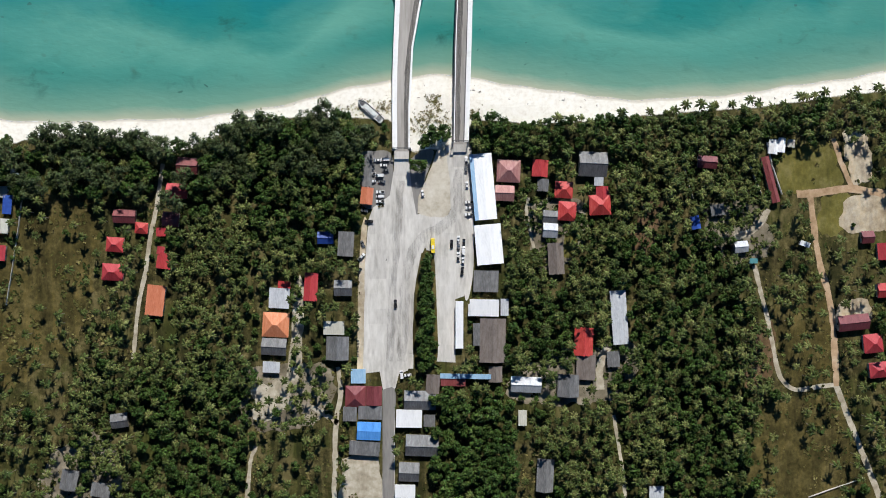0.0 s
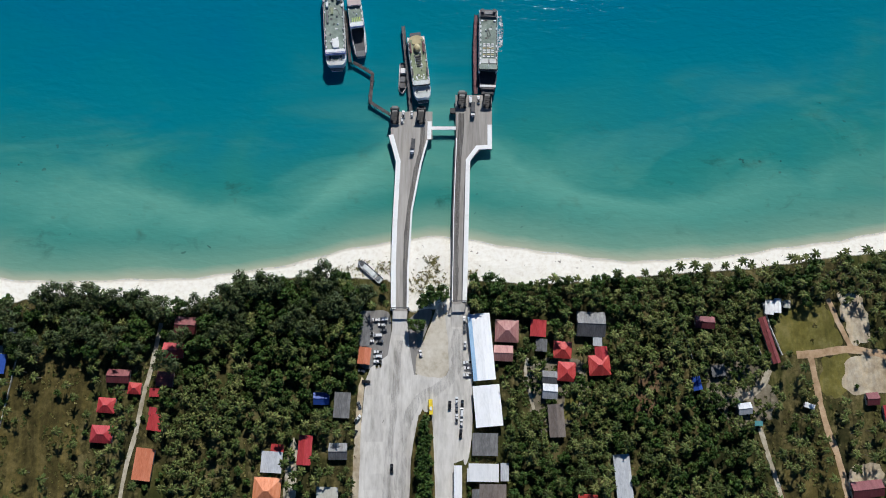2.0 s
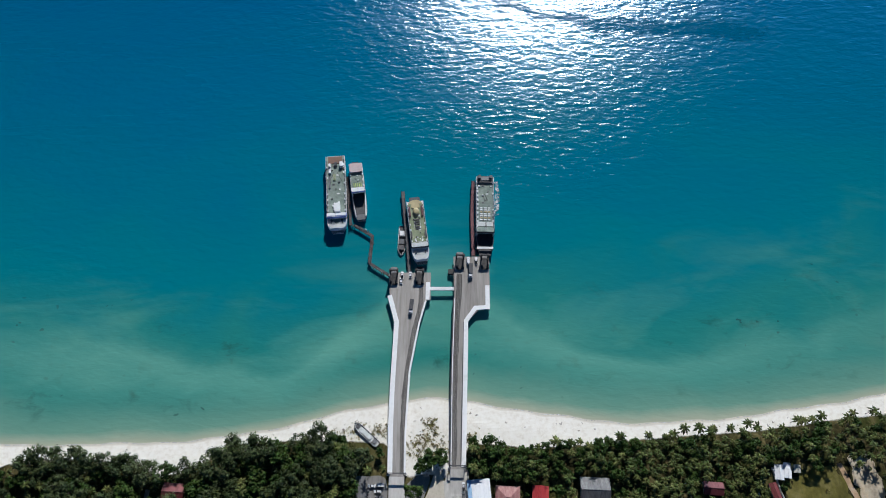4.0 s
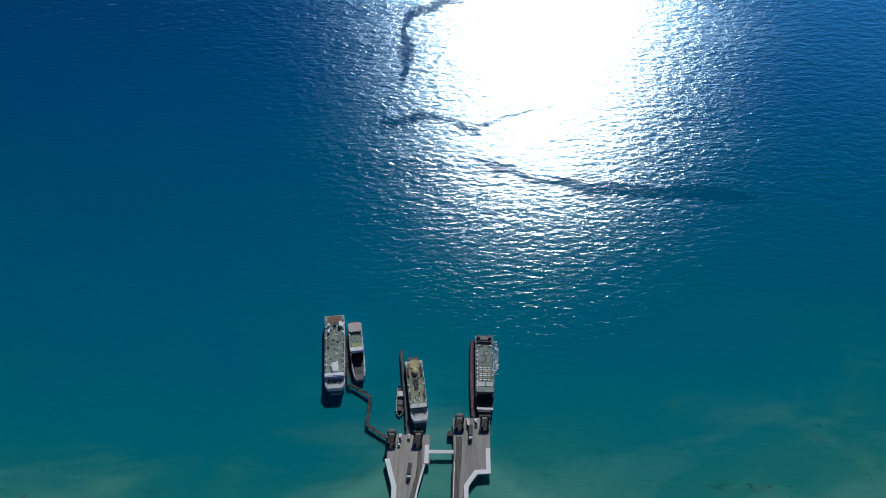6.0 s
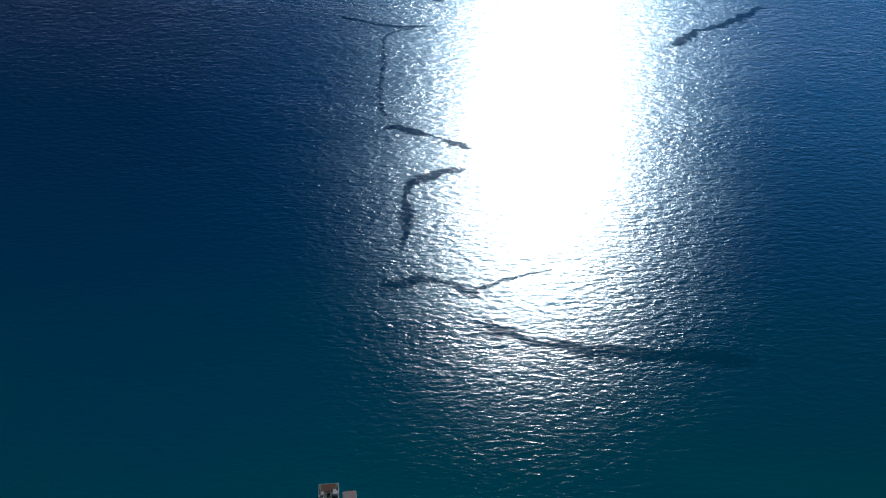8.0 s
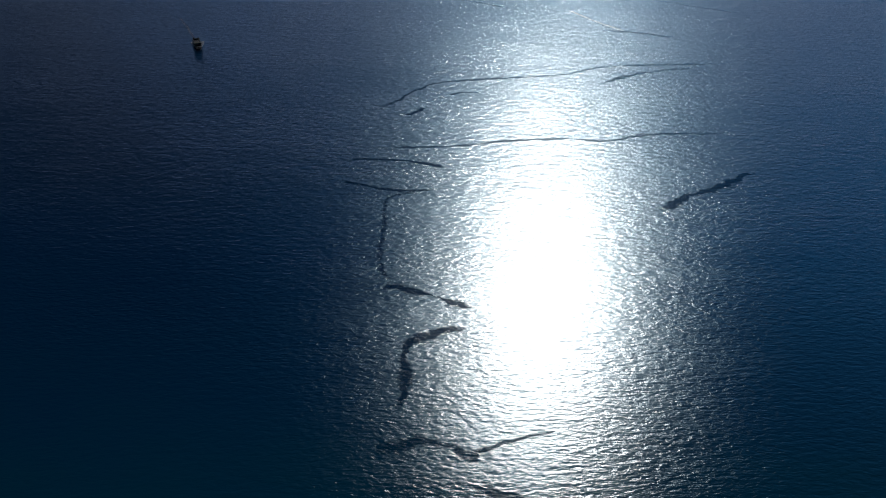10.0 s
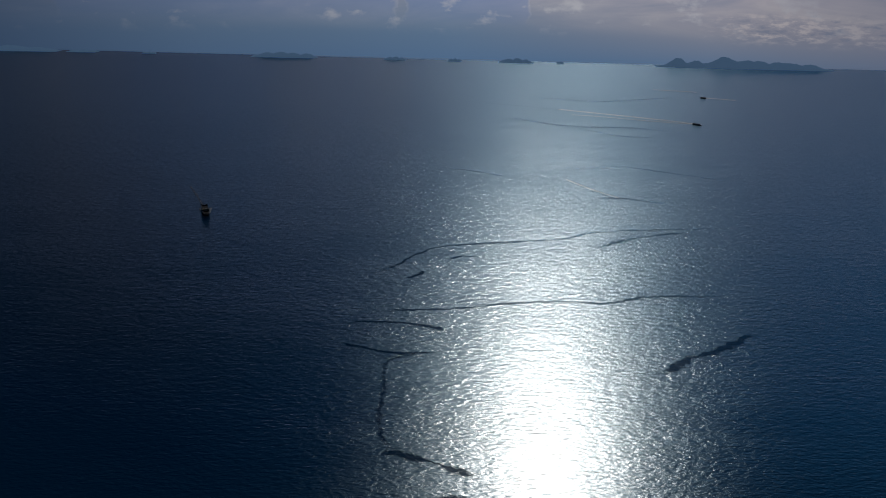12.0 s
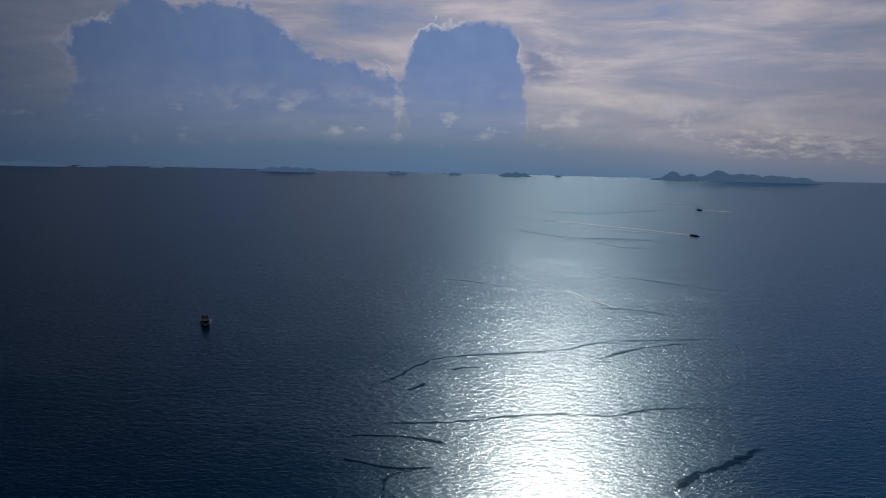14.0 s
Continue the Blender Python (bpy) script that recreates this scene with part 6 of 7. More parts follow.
def slick(label, points, width, strong=1.0):
    """A wandering line of smooth water that the wind ripples do not cross, fraying out at its edges and ends."""
    line = smooth_line(points, 4.0)
    n, across = len(line), (-1.0, -0.5, 0.0, 0.5, 1.0)
    vs, fs, strength = [], [], []
    for i, p in enumerate(line):
        way = (line[min(i + 1, n - 1)] - line[max(i - 1, 0)]).normalized()
        side = Vector((-way.y, way.x))
        mid = p + side * width * (0.5 * noise.noise((p.x * 0.05, p.y * 0.05, 2)) + 0.3 * noise.noise((p.x * 0.16, p.y * 0.16, 6)))
        half = width * (0.66 + 0.75 * noise.noise((p.x * 0.03, p.y * 0.03, 4)))
        taper = min(1.0, 9 * (i + 1) / n, 9 * (n - i) / n)
        for v in across:
            q = mid + side * v * half
            vs.append((q.x, q.y, 0.04))
            strength.append((1 - abs(v)) ** 0.7 * taper * strong)
    for i in range(n - 1):
        for k in range(4):
            a = i * 5 + k
            fs.append((a, a + 1, a + 6, a + 5))
    me = bpy.data.meshes.new("calm_streak")
    me.from_pydata(vs, [], fs)
    me.materials.append(SLICK)
    ob = new("calm_streak", me)
    for key, values in (("offshore", [v[1] - float(shore(v[0])) for v in vs]), ("smoothness", strength)):
        me.attributes.new(key, "FLOAT", "POINT").data.foreach_set("value", np.array(values, np.float32))
    tagged(ob, label, "water", kind="stuff")


slick("broad dark streak of smooth water curving across the ripples", [(34.4, 446.3), (55.2, 437.9), (87.2, 428.7), (132.0, 417.5), (191.0, 413.9), (265.2, 408.9)], 11.0, 0.9)
slick("short dark streak of smooth water", [(-46.0, 488.4), (-21.5, 493.8), (3.3, 495.1), (42.6, 479.4)], 9.0, 0.75)
slick("thin streak of smooth water", [(37.9, 486.1), (68.2, 498.8), (109.6, 512.0)], 4.0)
slick("hooked streak of smooth water", [(-30.2, 536.6), (-24.3, 581.3), (-27.5, 626.8), (-2.4, 648.3), (34.9, 662.7)], 9.0)
slick("faint streak of smooth water", [(-47.5, 734.7), (-63.5, 799.4), (-63.8, 881.5), (-61.0, 952.4), (-7.9, 975.5)], 7.0, 0.52)
slick("short wavy streak of smooth water", [(-53.9, 737.8), (-28.5, 727.7), (2.5, 718.1), (41.7, 696.5)], 10.0)
slick("long thin current line across the sea", [(-96.9, 1116.1), (22.2, 1128.7), (110.0, 1152.8), (200.0, 1168.7), (270.0, 1163.7), (349.0, 1195.2), (480.2, 1207.2)], 7.0, 0.85)
slick("current line bending across the sea", [(-119.8, 1266.3), (-75.1, 1315.1), (-32.6, 1385.5), (24.9, 1430.7), (236.2, 1485.6), (348.1, 1543.9), (604.4, 1585.1)], 8.0, 0.75)
slick("short current line beside a longer one", [(304.5, 1436.4), (382.9, 1495.8), (511.7, 1551.8)], 9.0, 0.85)
slick("dark streak of smooth water far out", [(301.3, 930.1), (352.6, 978.3), (400.4, 1006.8), (467.6, 1059.3)], 13.0)
slick("short streak of smooth water", [(-125.6, 1070.7), (-60.3, 1074.0), (13.5, 1053.2)], 7.0)
slick("short streak of smooth water", [(-132.4, 998.2), (-54.1, 972.2), (-1.8, 977.9)], 7.0, 0.8)
slick("short streak of smooth water", [(-52.6, 1257.3), (-34.0, 1268.8), (-23.0, 1290.8)], 8.0, 0.8)
slick("short streak of smooth water", [(24.3, 1358.9), (50.1, 1372.6), (76.0, 1374.3)], 7.0)
slick("faint far current line", [(0.3, 2075.5), (75.6, 2050.1), (169.4, 1996.2)], 9.6, 0.62)
slick("faint far current line", [(339.2, 2101.7), (499.9, 2130.8), (623.3, 2069.9), (743.6, 2000.5)], 8.0, 0.62)
slick("faint far current line", [(374.9, 1804.5), (440.6, 1800.0), (530.3, 1763.7)], 11.2, 0.62)
slick("faint far current line", [(502.3, 2673.3), (599.1, 2583.1), (690.9, 2574.3)], 12.8, 0.62)
slick("faint far current line", [(248.6, 2905.0), (436.3, 2752.0), (672.6, 2737.1), (812.0, 2668.9)], 11.2, 0.62)
slick("faint far current line", [(411.4, 3408.8), (670.4, 3349.0), (1002.3, 3500.4)], 14.4, 0.62)


# ---- far islands on the horizon ----
def island(x0, x1, tall, seed, label, peaks=((0.3, 0.8, 0.16), (0.55, 1.0, 0.16), (0.78, 0.7, 0.12))):
    """A hilly, wooded island, low and long: peaks of (place along it, height, breadth)."""
    n, k = 72, 7
    g = Geo()
    rings = []
    for j in range(k):
        v = j / (k - 1) * 2 - 1
        row = []
        for i in range(n + 1):
            u = i / n
            env = min(1.0, 9 * u, 9 * (1 - u)) * (1 - v * v) ** 0.6
            hill = 0.16 + max(h * math.exp(-((u - p) / w) ** 2) for p, h, w in peaks) + 0.16 * noise.noise((u * 17, v * 0.5, seed + 3)) + 0.13 * noise.noise((u * 46, v * 2, seed + 7)) + 0.06 * noise.noise((u * 120, v * 3, seed + 1))
            row.append((x0 + (x1 - x0) * u, 4850 + v * min(60, (x1 - x0) * 0.2), -1 + tall * env * max(0.1, hill)))
        rings.append(row)
    for a, b in zip(rings, rings[1:]):
        for i in range(n):
            g.add([a[i], a[i + 1], b[i + 1], b[i]], [(0, 1, 2, 3)])
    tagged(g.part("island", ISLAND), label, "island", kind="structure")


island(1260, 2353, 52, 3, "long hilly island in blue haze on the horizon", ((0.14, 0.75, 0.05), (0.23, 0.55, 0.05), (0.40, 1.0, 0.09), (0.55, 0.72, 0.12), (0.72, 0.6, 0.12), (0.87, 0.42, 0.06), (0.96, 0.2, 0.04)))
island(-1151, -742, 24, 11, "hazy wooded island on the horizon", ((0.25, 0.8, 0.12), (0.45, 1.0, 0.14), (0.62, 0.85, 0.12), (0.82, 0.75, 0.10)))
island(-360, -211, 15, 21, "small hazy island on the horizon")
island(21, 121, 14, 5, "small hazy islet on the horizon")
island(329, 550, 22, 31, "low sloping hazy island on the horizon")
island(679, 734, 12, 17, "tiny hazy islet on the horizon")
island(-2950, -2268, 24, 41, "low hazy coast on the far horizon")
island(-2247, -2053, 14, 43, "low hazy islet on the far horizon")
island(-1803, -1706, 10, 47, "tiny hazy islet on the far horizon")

# ---- vehicles ----
models = {}


def vehicle(kind, paint, x, y, turn, z=ROAD_Z, label=""):
    key = (kind, paint.name)
    if key in models:
        return copy_thing(models[key], pose(x, y, z, 0, 0, turn))
    L, W, H = {"car": (4.4, 1.8, 1.45), "pickup": (5.2, 1.85, 1.75), "van": (5.0, 1.9, 2.1), "bus": (9.0, 2.5, 3.0), "truck": (9.5, 2.5, 3.4), "motorbike": (2.0, 0.7, 1.1)}[kind]
    colour = paint.name.split("_")[0]
    words = {"car": f"{colour} saloon car parked on the concrete", "pickup": f"{colour} pickup truck parked on the concrete", "van": f"{colour} minivan parked on the concrete", "bus": f"{colour} bus standing on the plaza",
             "truck": f"{colour} lorry with a box body on the pier", "motorbike": f"{colour} motorbike parked at the kerb"}
    v = thing(kind, label or words[kind], kind, (x, y, z), turn, f"{kind}s by the ferry piers")
    if kind == "motorbike":
        Geo().tube([(0, -0.7, 0.55), (0, 0, 0.5), (0, 0.6, 0.8)], [0.12, 0.2, 0.12], 6).part("body", paint, v)
        Geo().box(0, -0.35, 0.72, 0.3, 0.75, 0.12, chamfer=0.05).part("seat", RUBBER, v)
        Geo().tube([(-0.33, 0.5, 1.05), (0.33, 0.5, 1.05)], 0.03, 5).part("handlebar", STEEL, v)
        for q in (-0.65, 0.65):
            Geo().tube([(-0.06, q, 0.3), (0.06, q, 0.3)], 0.3, 10).part("wheel", RUBBER, v)
        models[key] = v
        return v
    w, l = W / 2, L / 2

    def section(ys, zs, k0=1.0, k1=0.84):
        z0 = min(zs)
        z1 = max(zs)
        rings = []
        for sx in (-1, 1):
            rings.append([(sx * w * (k0 + (k1 - k0) * ((q - z0) / max(0.01, z1 - z0))), p, q) for p, q in zip(ys, zs)])
        return Geo().shell(rings)

    if kind == "car":
        section((-l, -l, -l + 0.15, l - 0.2, l, l), (0.35, 0.75, 0.92, 0.85, 0.7, 0.35), 1.0, 0.95).part("body", paint, v)
        section((-l + 0.5, -l + 1.0, 0.35, 1.0), (0.9, 1.38, 1.38, 0.88), 0.93, 0.72).part("glasshouse", GLASS, v)
        Geo().box(0, -0.55, 1.37, W * 0.7, 1.55, 0.07, chamfer=0.1).part("roof", paint, v)
    elif kind == "pickup":
        section((-l, -l, l - 1.6, l - 0.2, l, l), (0.5, 1.05, 1.1, 1.0, 0.85, 0.5), 1.0, 0.96).part("body", paint, v)
        section((-0.5, -0.35, 0.75, 1.3), (1.08, 1.68, 1.68, 1.06), 0.93, 0.76).part("glasshouse", GLASS, v)
        Geo().box(0, 0.2, 1.67, W * 0.74, 1.2, 0.07, chamfer=0.1).part("roof", paint, v)
        Geo().box(0, -1.6, 1.08, W * 0.8, 1.8, 0.05).part("load_bed", RUBBER, v)
    elif kind == "van":
        section((-l, -l + 0.05, l - 1.3, l - 0.5, l, l), (0.4, 2.05, 2.05, 1.2, 0.95, 0.4), 1.0, 0.88).part("body", paint, v)
        section((l - 1.28, l - 1.24, l - 0.55, l - 0.5), (1.95, 2.02, 1.26, 1.2), 0.9, 0.85).part("windscreen", GLASS, v)
        for sx in (-1, 1):
            Geo().box(sx * w * 0.95, -0.4, 1.25, 0.08, L * 0.6, 0.5).part("side_window", GLASS, v)
    elif kind == "bus":
        section((-l, -l, l - 0.2, l, l), (0.45, 3.0, 3.0, 2.4, 0.45), 1.0, 0.94).part("body", paint, v)
        for sx in (-1, 1):
            Geo().box(sx * w * 0.985, 0, 1.5, 0.06, L * 0.88, 0.9).part("side_window", GLASS, v)
        Geo().box(0, -1, 3.0, 1.5, 2.2, 0.25, chamfer=0.15).part("air_conditioner", CAR_WHITE, v)
    else:
        section((l - 2.2, l - 2.2, l - 0.4, l, l), (0.6, 2.7, 2.7, 1.6, 0.6), 1.0, 0.94).part("cab", paint, v)
        Geo().box(0, l - 0.12, 1.6, W * 0.86, 0.15, 0.9).part("windscreen", GLASS, v)
        Geo().box(0, -1.2, 0.8, W, L - 2.5, 2.5).part("box_body", STEEL, v, "dark tarpaulined load")
        Geo().box(0, -0.2, 0.55, 1.0, L - 0.6, 0.3).part("chassis", RUBBER, v)
    r = 0.33 if kind in ("car", "pickup", "van") else 0.5
    for sx in (-1, 1):
        for q in (l * 0.62, -l * 0.62):
            wh = Geo().tube([(sx * (w - 0.2), q, r), (sx * (w + 0.02), q, r)], r, 10).part("wheel", RUBBER, v)
            Geo().tube([(sx * (w - 0.02), q, r), (sx * (w + 0.04), q, r)], r * 0.55, 8).part("hub", CAR_GREY, wh)
        Geo().box(sx * w * 0.7, l - 0.02, 0.62, 0.35, 0.1, 0.18).part("headlight", LAMP, v)
    models[key] = v
    return v


for x, y, a, kind, paint in ((-29.7, 62.9, 88, "car", CAR_WHITE), (-32.1, 56.5, 92, "van", CAR_WHITE), (-36.6, 53.0, 90, "car", CAR_WHITE), (-31.7, 46.4, 90, "pickup", CAR_WHITE),
                             (-31.7, 43.6, 92, "van", CAR_WHITE), (-31.7, 40.5, 88, "pickup", CAR_WHITE), (-41.4, 34.9, 80, "car", CAR_GREY), (-38.6, 28.2, 85, "pickup", CAR_BLACK),
                             (-37.0, 61.4, 20, "car", CAR_GREY), (-39.1, 65.6, 60, "van", CAR_GREY), (-33.5, 66.0, 90, "car", CAR_WHITE), (-37.3, 57.6, 90, "pickup", CAR_WHITE), (-39.7, 49.9, 70, "car", CAR_WHITE), (-28.6, 59.7, 92, "car", CAR_GREY), (-30.7, 52.7, 88, "car", CAR_GREY), (-28.6, 66.4, 90, "van", CAR_WHITE)):
    vehicle(kind, paint, x, y, a)
for x, y, a, kind, paint in ((-42.4, 14.3, 20, "car", CAR_GREY), (-43.1, 6.3, -40, "pickup", CAR_WHITE), (-44.4, -2.4, -30, "car", CAR_BLACK), (-22.1, -22.5, 2, "pickup", CAR_BLACK),
                             (-27.8, 4.6, -12, "motorbike", CAR_BLACK), (-5.6, 45.4, 10, "car", CAR_WHITE), (0.8, 13.3, 2, "bus", CAR_YELLOW), (-18.2, -65.9, 5, "van", CAR_WHITE),
                             (-14.4, -66.2, 95, "car", CAR_WHITE), (21.7, 50.7, 0, "car", CAR_WHITE), (21.3, 60.5, 0, "car", CAR_GREY), (21.3, 65.8, 0, "pickup", CAR_WHITE)):
    vehicle(kind, paint, x, y, a)
for x, y, a, kind, paint in ((23.1, 40.2, 92, "pickup", CAR_WHITE), (23.1, 36.7, 90, "car", CAR_WHITE), (23.1, 32.6, 88, "pickup", CAR_WHITE), (12.3, 14.4, -2, "pickup", CAR_BLACK),
                             (16.5, 17.2, -2, "car", CAR_WHITE), (16.5, 12.3, 0, "car", CAR_GREY), (16.5, 6.7, -2, "pickup", CAR_WHITE), (19.9, 15.4, -2, "car", CAR_BLACK),
                             (19.6, 10.2, 0, "van", CAR_WHITE), (19.3, 3.9, -2, "car", CAR_WHITE), (18.9, -2.3, -4, "pickup", CAR_BLACK)):
    vehicle(kind, paint, x, y, a)
for x, y, a in ((-45.7, -27.4, 70), (-45.4, -29.5, 80), (-46.1, -31.6, 60), (-45.3, -44.7, 75), (-45.0, -46.8, 85), (-45.3, -48.9, 70), (-45.6, -51.7, 80), (-44.9, -53.7, 75), (-41.1, -69.0, 10), (-39.0, -69.0, 0), (-37.3, -69.3, -5)):
    vehicle("motorbike", CAR_BLACK, x, y, a)
for x, y, a in ((-11.8, 178.6, 175), (27.3, 204.4, 178)):
    vehicle("truck", CAR_WHITE, x, y, a, PIER_Z + 0.02)
for x, y, a, kind in ((-18.2, 200.9, 0, "pickup"), (-12.7, 201.3, 0, "car"), (-18.9, 197.0, 0, "car"), (25.8, 211.8, 0, "van"), (31.0, 211.8, 0, "pickup")):
    vehicle(kind, CAR_WHITE, x, y, a, PIER_Z + 0.02)

# blue canvas awnings over part of the car park
awning = thing("car_park_awning", "blue-grey canvas awning over parked cars", "awning", (-39.8, 60.4, ROAD_Z))
Geo().shell([[(-3, -11, 2.5), (3, -11, 2.7), (3, -11, 2.78), (-3, -11, 2.58)], [(-3, 11, 2.5), (3, 11, 2.7), (3, 11, 2.78), (-3, 11, 2.58)]]).part("canopy", GREY, awning)
for q in (-10, -3.5, 3.5, 10):
    for sx in (-2.8, 2.8):
        Geo().tube([(sx, q, 0), (sx, q, 2.6)], 0.06, 5).part("post", STEEL, awning)

# ---- trees ----
def palm_shape(seed):
    """A coconut palm: a slightly leaning trunk and a star of drooping, feathered fronds. Returns trunk and crown."""
    r = random.Random(seed)
    tall = r.uniform(8.0, 12.0)
    lean = Vector((r.uniform(-1, 1), r.uniform(-1, 1), 0)) * 0.9
    trunk = Geo().tube([(0, 0, -0.3), lean * 0.35 + Vector((0, 0, tall * 0.45)), lean + Vector((0, 0, tall))], [0.24, 0.17, 0.14], 5)
    crown = Geo()
    n = r.randint(11, 14)
    for i in range(n):
        a = 2 * math.pi * i / n + r.uniform(-0.2, 0.2)
        out, side = Vector((math.cos(a), math.sin(a), 0)), Vector((-math.sin(a), math.cos(a), 0))
        size = r.uniform(3.4, 4.7)
        lift = r.uniform(-0.1, 0.9)
        last = None
        k = 5
        for j in range(k + 1):
            t = j / k
            mid = lean + Vector((0, 0, tall)) + out * size * (t - 0.12 * t * t) + Vector((0, 0, lift * size * t * 0.9 - 0.75 * size * t * t))
            w = 0.62 * math.sin(math.pi * min(1, 0.12 + 0.88 * t)) ** 0.7 * (1.15 if j % 2 else 0.62) + 0.02
            row = [mid + side * w - Vector((0, 0, w * 0.55)), mid, mid - side * w - Vector((0, 0, w * 0.55))]
            if last:
                crown.add(last + row, [(0, 1, 4, 3), (1, 2, 5, 4)])
            last = row
    for i in range(4):
        crown.box(lean.x + r.uniform(-0.35, 0.35), lean.y + r.uniform(-0.35, 0.35), tall - 0.6, 0.28, 0.28, 0.3)
    return trunk, crown


def tree_shape(seed, spread, tall, leaves, leaf_size, feathery=False):
    """A broad tree: tapered trunk, limbs, and an uneven crown of leaf clumps with gaps."""
    r = random.Random(seed)
    trunk = Geo().tube([(0, 0, -0.3), (0.1, 0.05, tall * 0.3), (0.2, -0.1, tall * 0.55)], [0.38, 0.28, 0.16], 6)
    lobes = []
    for i in range(11 if not feathery else 14):
        a, d = r.uniform(0, 6.28), spread * math.sqrt(r.uniform(0.02, 1.0)) * 0.82
        c = Vector((d * math.cos(a), d * math.sin(a), tall * r.uniform(0.55, 0.88) - d * 0.22))
        lobes.append((c, spread * r.uniform(0.22, 0.46)))
        trunk.tube([(0.1, 0, tall * 0.32), c * 0.55 + Vector((0, 0, tall * 0.15)), c], [0.14, 0.09, 0.03], 4)
    crown = Geo()
    for i in range(leaves):
        c, rad = r.choice(lobes)
        d = Vector((r.gauss(0, 1), r.gauss(0, 1), r.gauss(0.35, 0.8))).normalized()
        p = c + d * rad * r.uniform(0.5, 1.2) * (1 + 0.5 * noise.noise(d * 2 + c))
        s = leaf_size * r.uniform(0.6, 1.35)
        n = (d + 0.9 * Vector((r.uniform(-1, 1), r.uniform(-1, 1), r.uniform(-0.4, 1)))).normalized()
        u = n.cross((r.uniform(-1, 1), r.uniform(-1, 1), r.uniform(-1, 1))).normalized()
        v = n.cross(u)
        if feathery:
            u *= 0.45
            v *= 1.4
        crown.add([p - u * s, p - v * s * 0.7 + n * s * 0.12, p + u * s, p + v * s * 0.8 - n * s * 0.1], [(0, 1, 2), (0, 2, 3)])
    return trunk, crown


def tree_thing(name, label, category, shape, leaf, group):
    t = thing(name, label, category, (0, 0, 0), 0, group)
    shape[0].part("trunk", BARK, t)
    shape[1].part("crown", leaf, t)
    return t


rnd = random.Random(7)
boxes = [(x, y, a, b, math.cos(radians(t)), math.sin(radians(t))) for x, y, a, b, t in keep_clear]
lines = [(np.array([(p.x, p.y) for p in l]), w) for l, w in clear_lines]
# the plaza, the village road and the foot of the piers
open_ground = [(-31.0, 30.0, 24.0, 74.0), (-47.0, 87.0, -27.0, 106.0), (-45.1, -215.8, -22.0, -63.1), (-44.9, -65.5, -10.1, 37.7), (2.3, -59.7, 21.7, 37.8), (-24.4, 35.9, -12.7, 120.1), (7.4, 36.0, 23.8, 120.3), (-43.2, 37.7, -24.5, 71.6), (-10.1, 30.7, 12.6, 71.0), (-11.6, -61.4, 4.9, 32.5), (19.6, -19.7, 26.6, 73.9)]
# looser or bare ground: middle, reach and share of trees left standing
thin = [(-233.1, 4.3, 52, 0.035), (-230.1, 39.0, 32, 0.06), (-242.8, -44.0, 45, 0.09), (-250, -105, 38, 0.25), (-159.8, -99.1, 30, 0.4), (-150.2, -16.4, 14, 0.3), (201.9, 1.3, 24, 0.4), (-198.2, -37.1, 18, 0.25), (234.2, 61.2, 24, 0.0), (249.9, 33.0, 20, 0.0), (274.0, 34.8, 24, 0.0), (222, 36, 12, 0.15), (231.0, -40.6, 28, 0.10), (226.0, -111.0, 42, 0.04), (203.2, -51.1, 14, 0.15),
        (131.7, 25.8, 17, 0.1), (262.7, 66.0, 17, 0.02), (-84.4, -47.5, 17, 0.2), (-98.0, -80.3, 17, 0.12), (-82.3, -113.0, 28, 0.12), (-42.6, -126.8, 14, 0.02), (103.1, -113.4, 22, 0.6), (263.4, -26.6, 12, 0.1), (58.0, 25.6, 14, 0.4), (166.7, -2.2, 20, 0.5), (169.8, -58.0, 35, 0.8)]


def free(x, y, pad=0.0, crown=0.0):
    for a, b, c, d in open_ground:
        if min(a, c) - pad < x < max(a, c) + pad and min(b, d) - pad < y < max(b, d) + pad:
            return False
    for cx, cy, a, b, c, s in boxes:
        u, v = (x - cx) * c + (y - cy) * s, -(x - cx) * s + (y - cy) * c
        if abs(u) < a + pad + crown and abs(v) < b + pad + crown:
            return False
    for l, w in lines:
        if np.min((l[:, 0] - x) ** 2 + (l[:, 1] - y) ** 2) < (w + pad + crown) ** 2:
            return False
    return True


taken = {}


def room(x, y, gap):
    i, j = int(x // 6), int(y // 6)
    for a in range(i - 1, i + 2):
        for b in range(j - 1, j + 2):
            for px, py, pg in taken.get((a, b), ()):
                if (px - x) ** 2 + (py - y) ** 2 < ((gap + pg) / 2) ** 2:
                    return False
    taken.setdefault((i, j), []).append((x, y, gap))
    return True


# planted blocks where palms and undergrowth close up: x from, to, y from, to
dense = [(-164, -46, -4, 96), (48, 124, -72, 58), (126, 202, -144, 26), (-214, -112, -144, -52), (108, 204, 28, 96), (64, 128, -146, -78), (4, 60, -75, -20)]


def in_block(x, y):
    w = 7 * noise.noise((x * 0.06, y * 0.06, 12))
    return any(a - w < x < b + w and c - w < y < d + w for a, b, c, d in dense)


def stand_share(x, y):
    share = 0.22 + 0.78 * min(1.0, max(0.0, 0.66 + 3.6 * noise.noise((x * 0.028, y * 0.028, 4))))
    if y > (-91.9, 49.8)[1]:
        share = max(share, 0.85)
    if in_block(x, y):
        share = max(share, 0.92)
    for cx, cy, reach, keep in thin:
        d = math.hypot(x - cx, y - cy) / reach
        if d < 1:
            share = min(share, keep + (1 - keep) * max(0, d - 0.75) * 4)
    return share


def ground_at(x, y):
    return float(ground_z(np.array(x), np.array(y)))


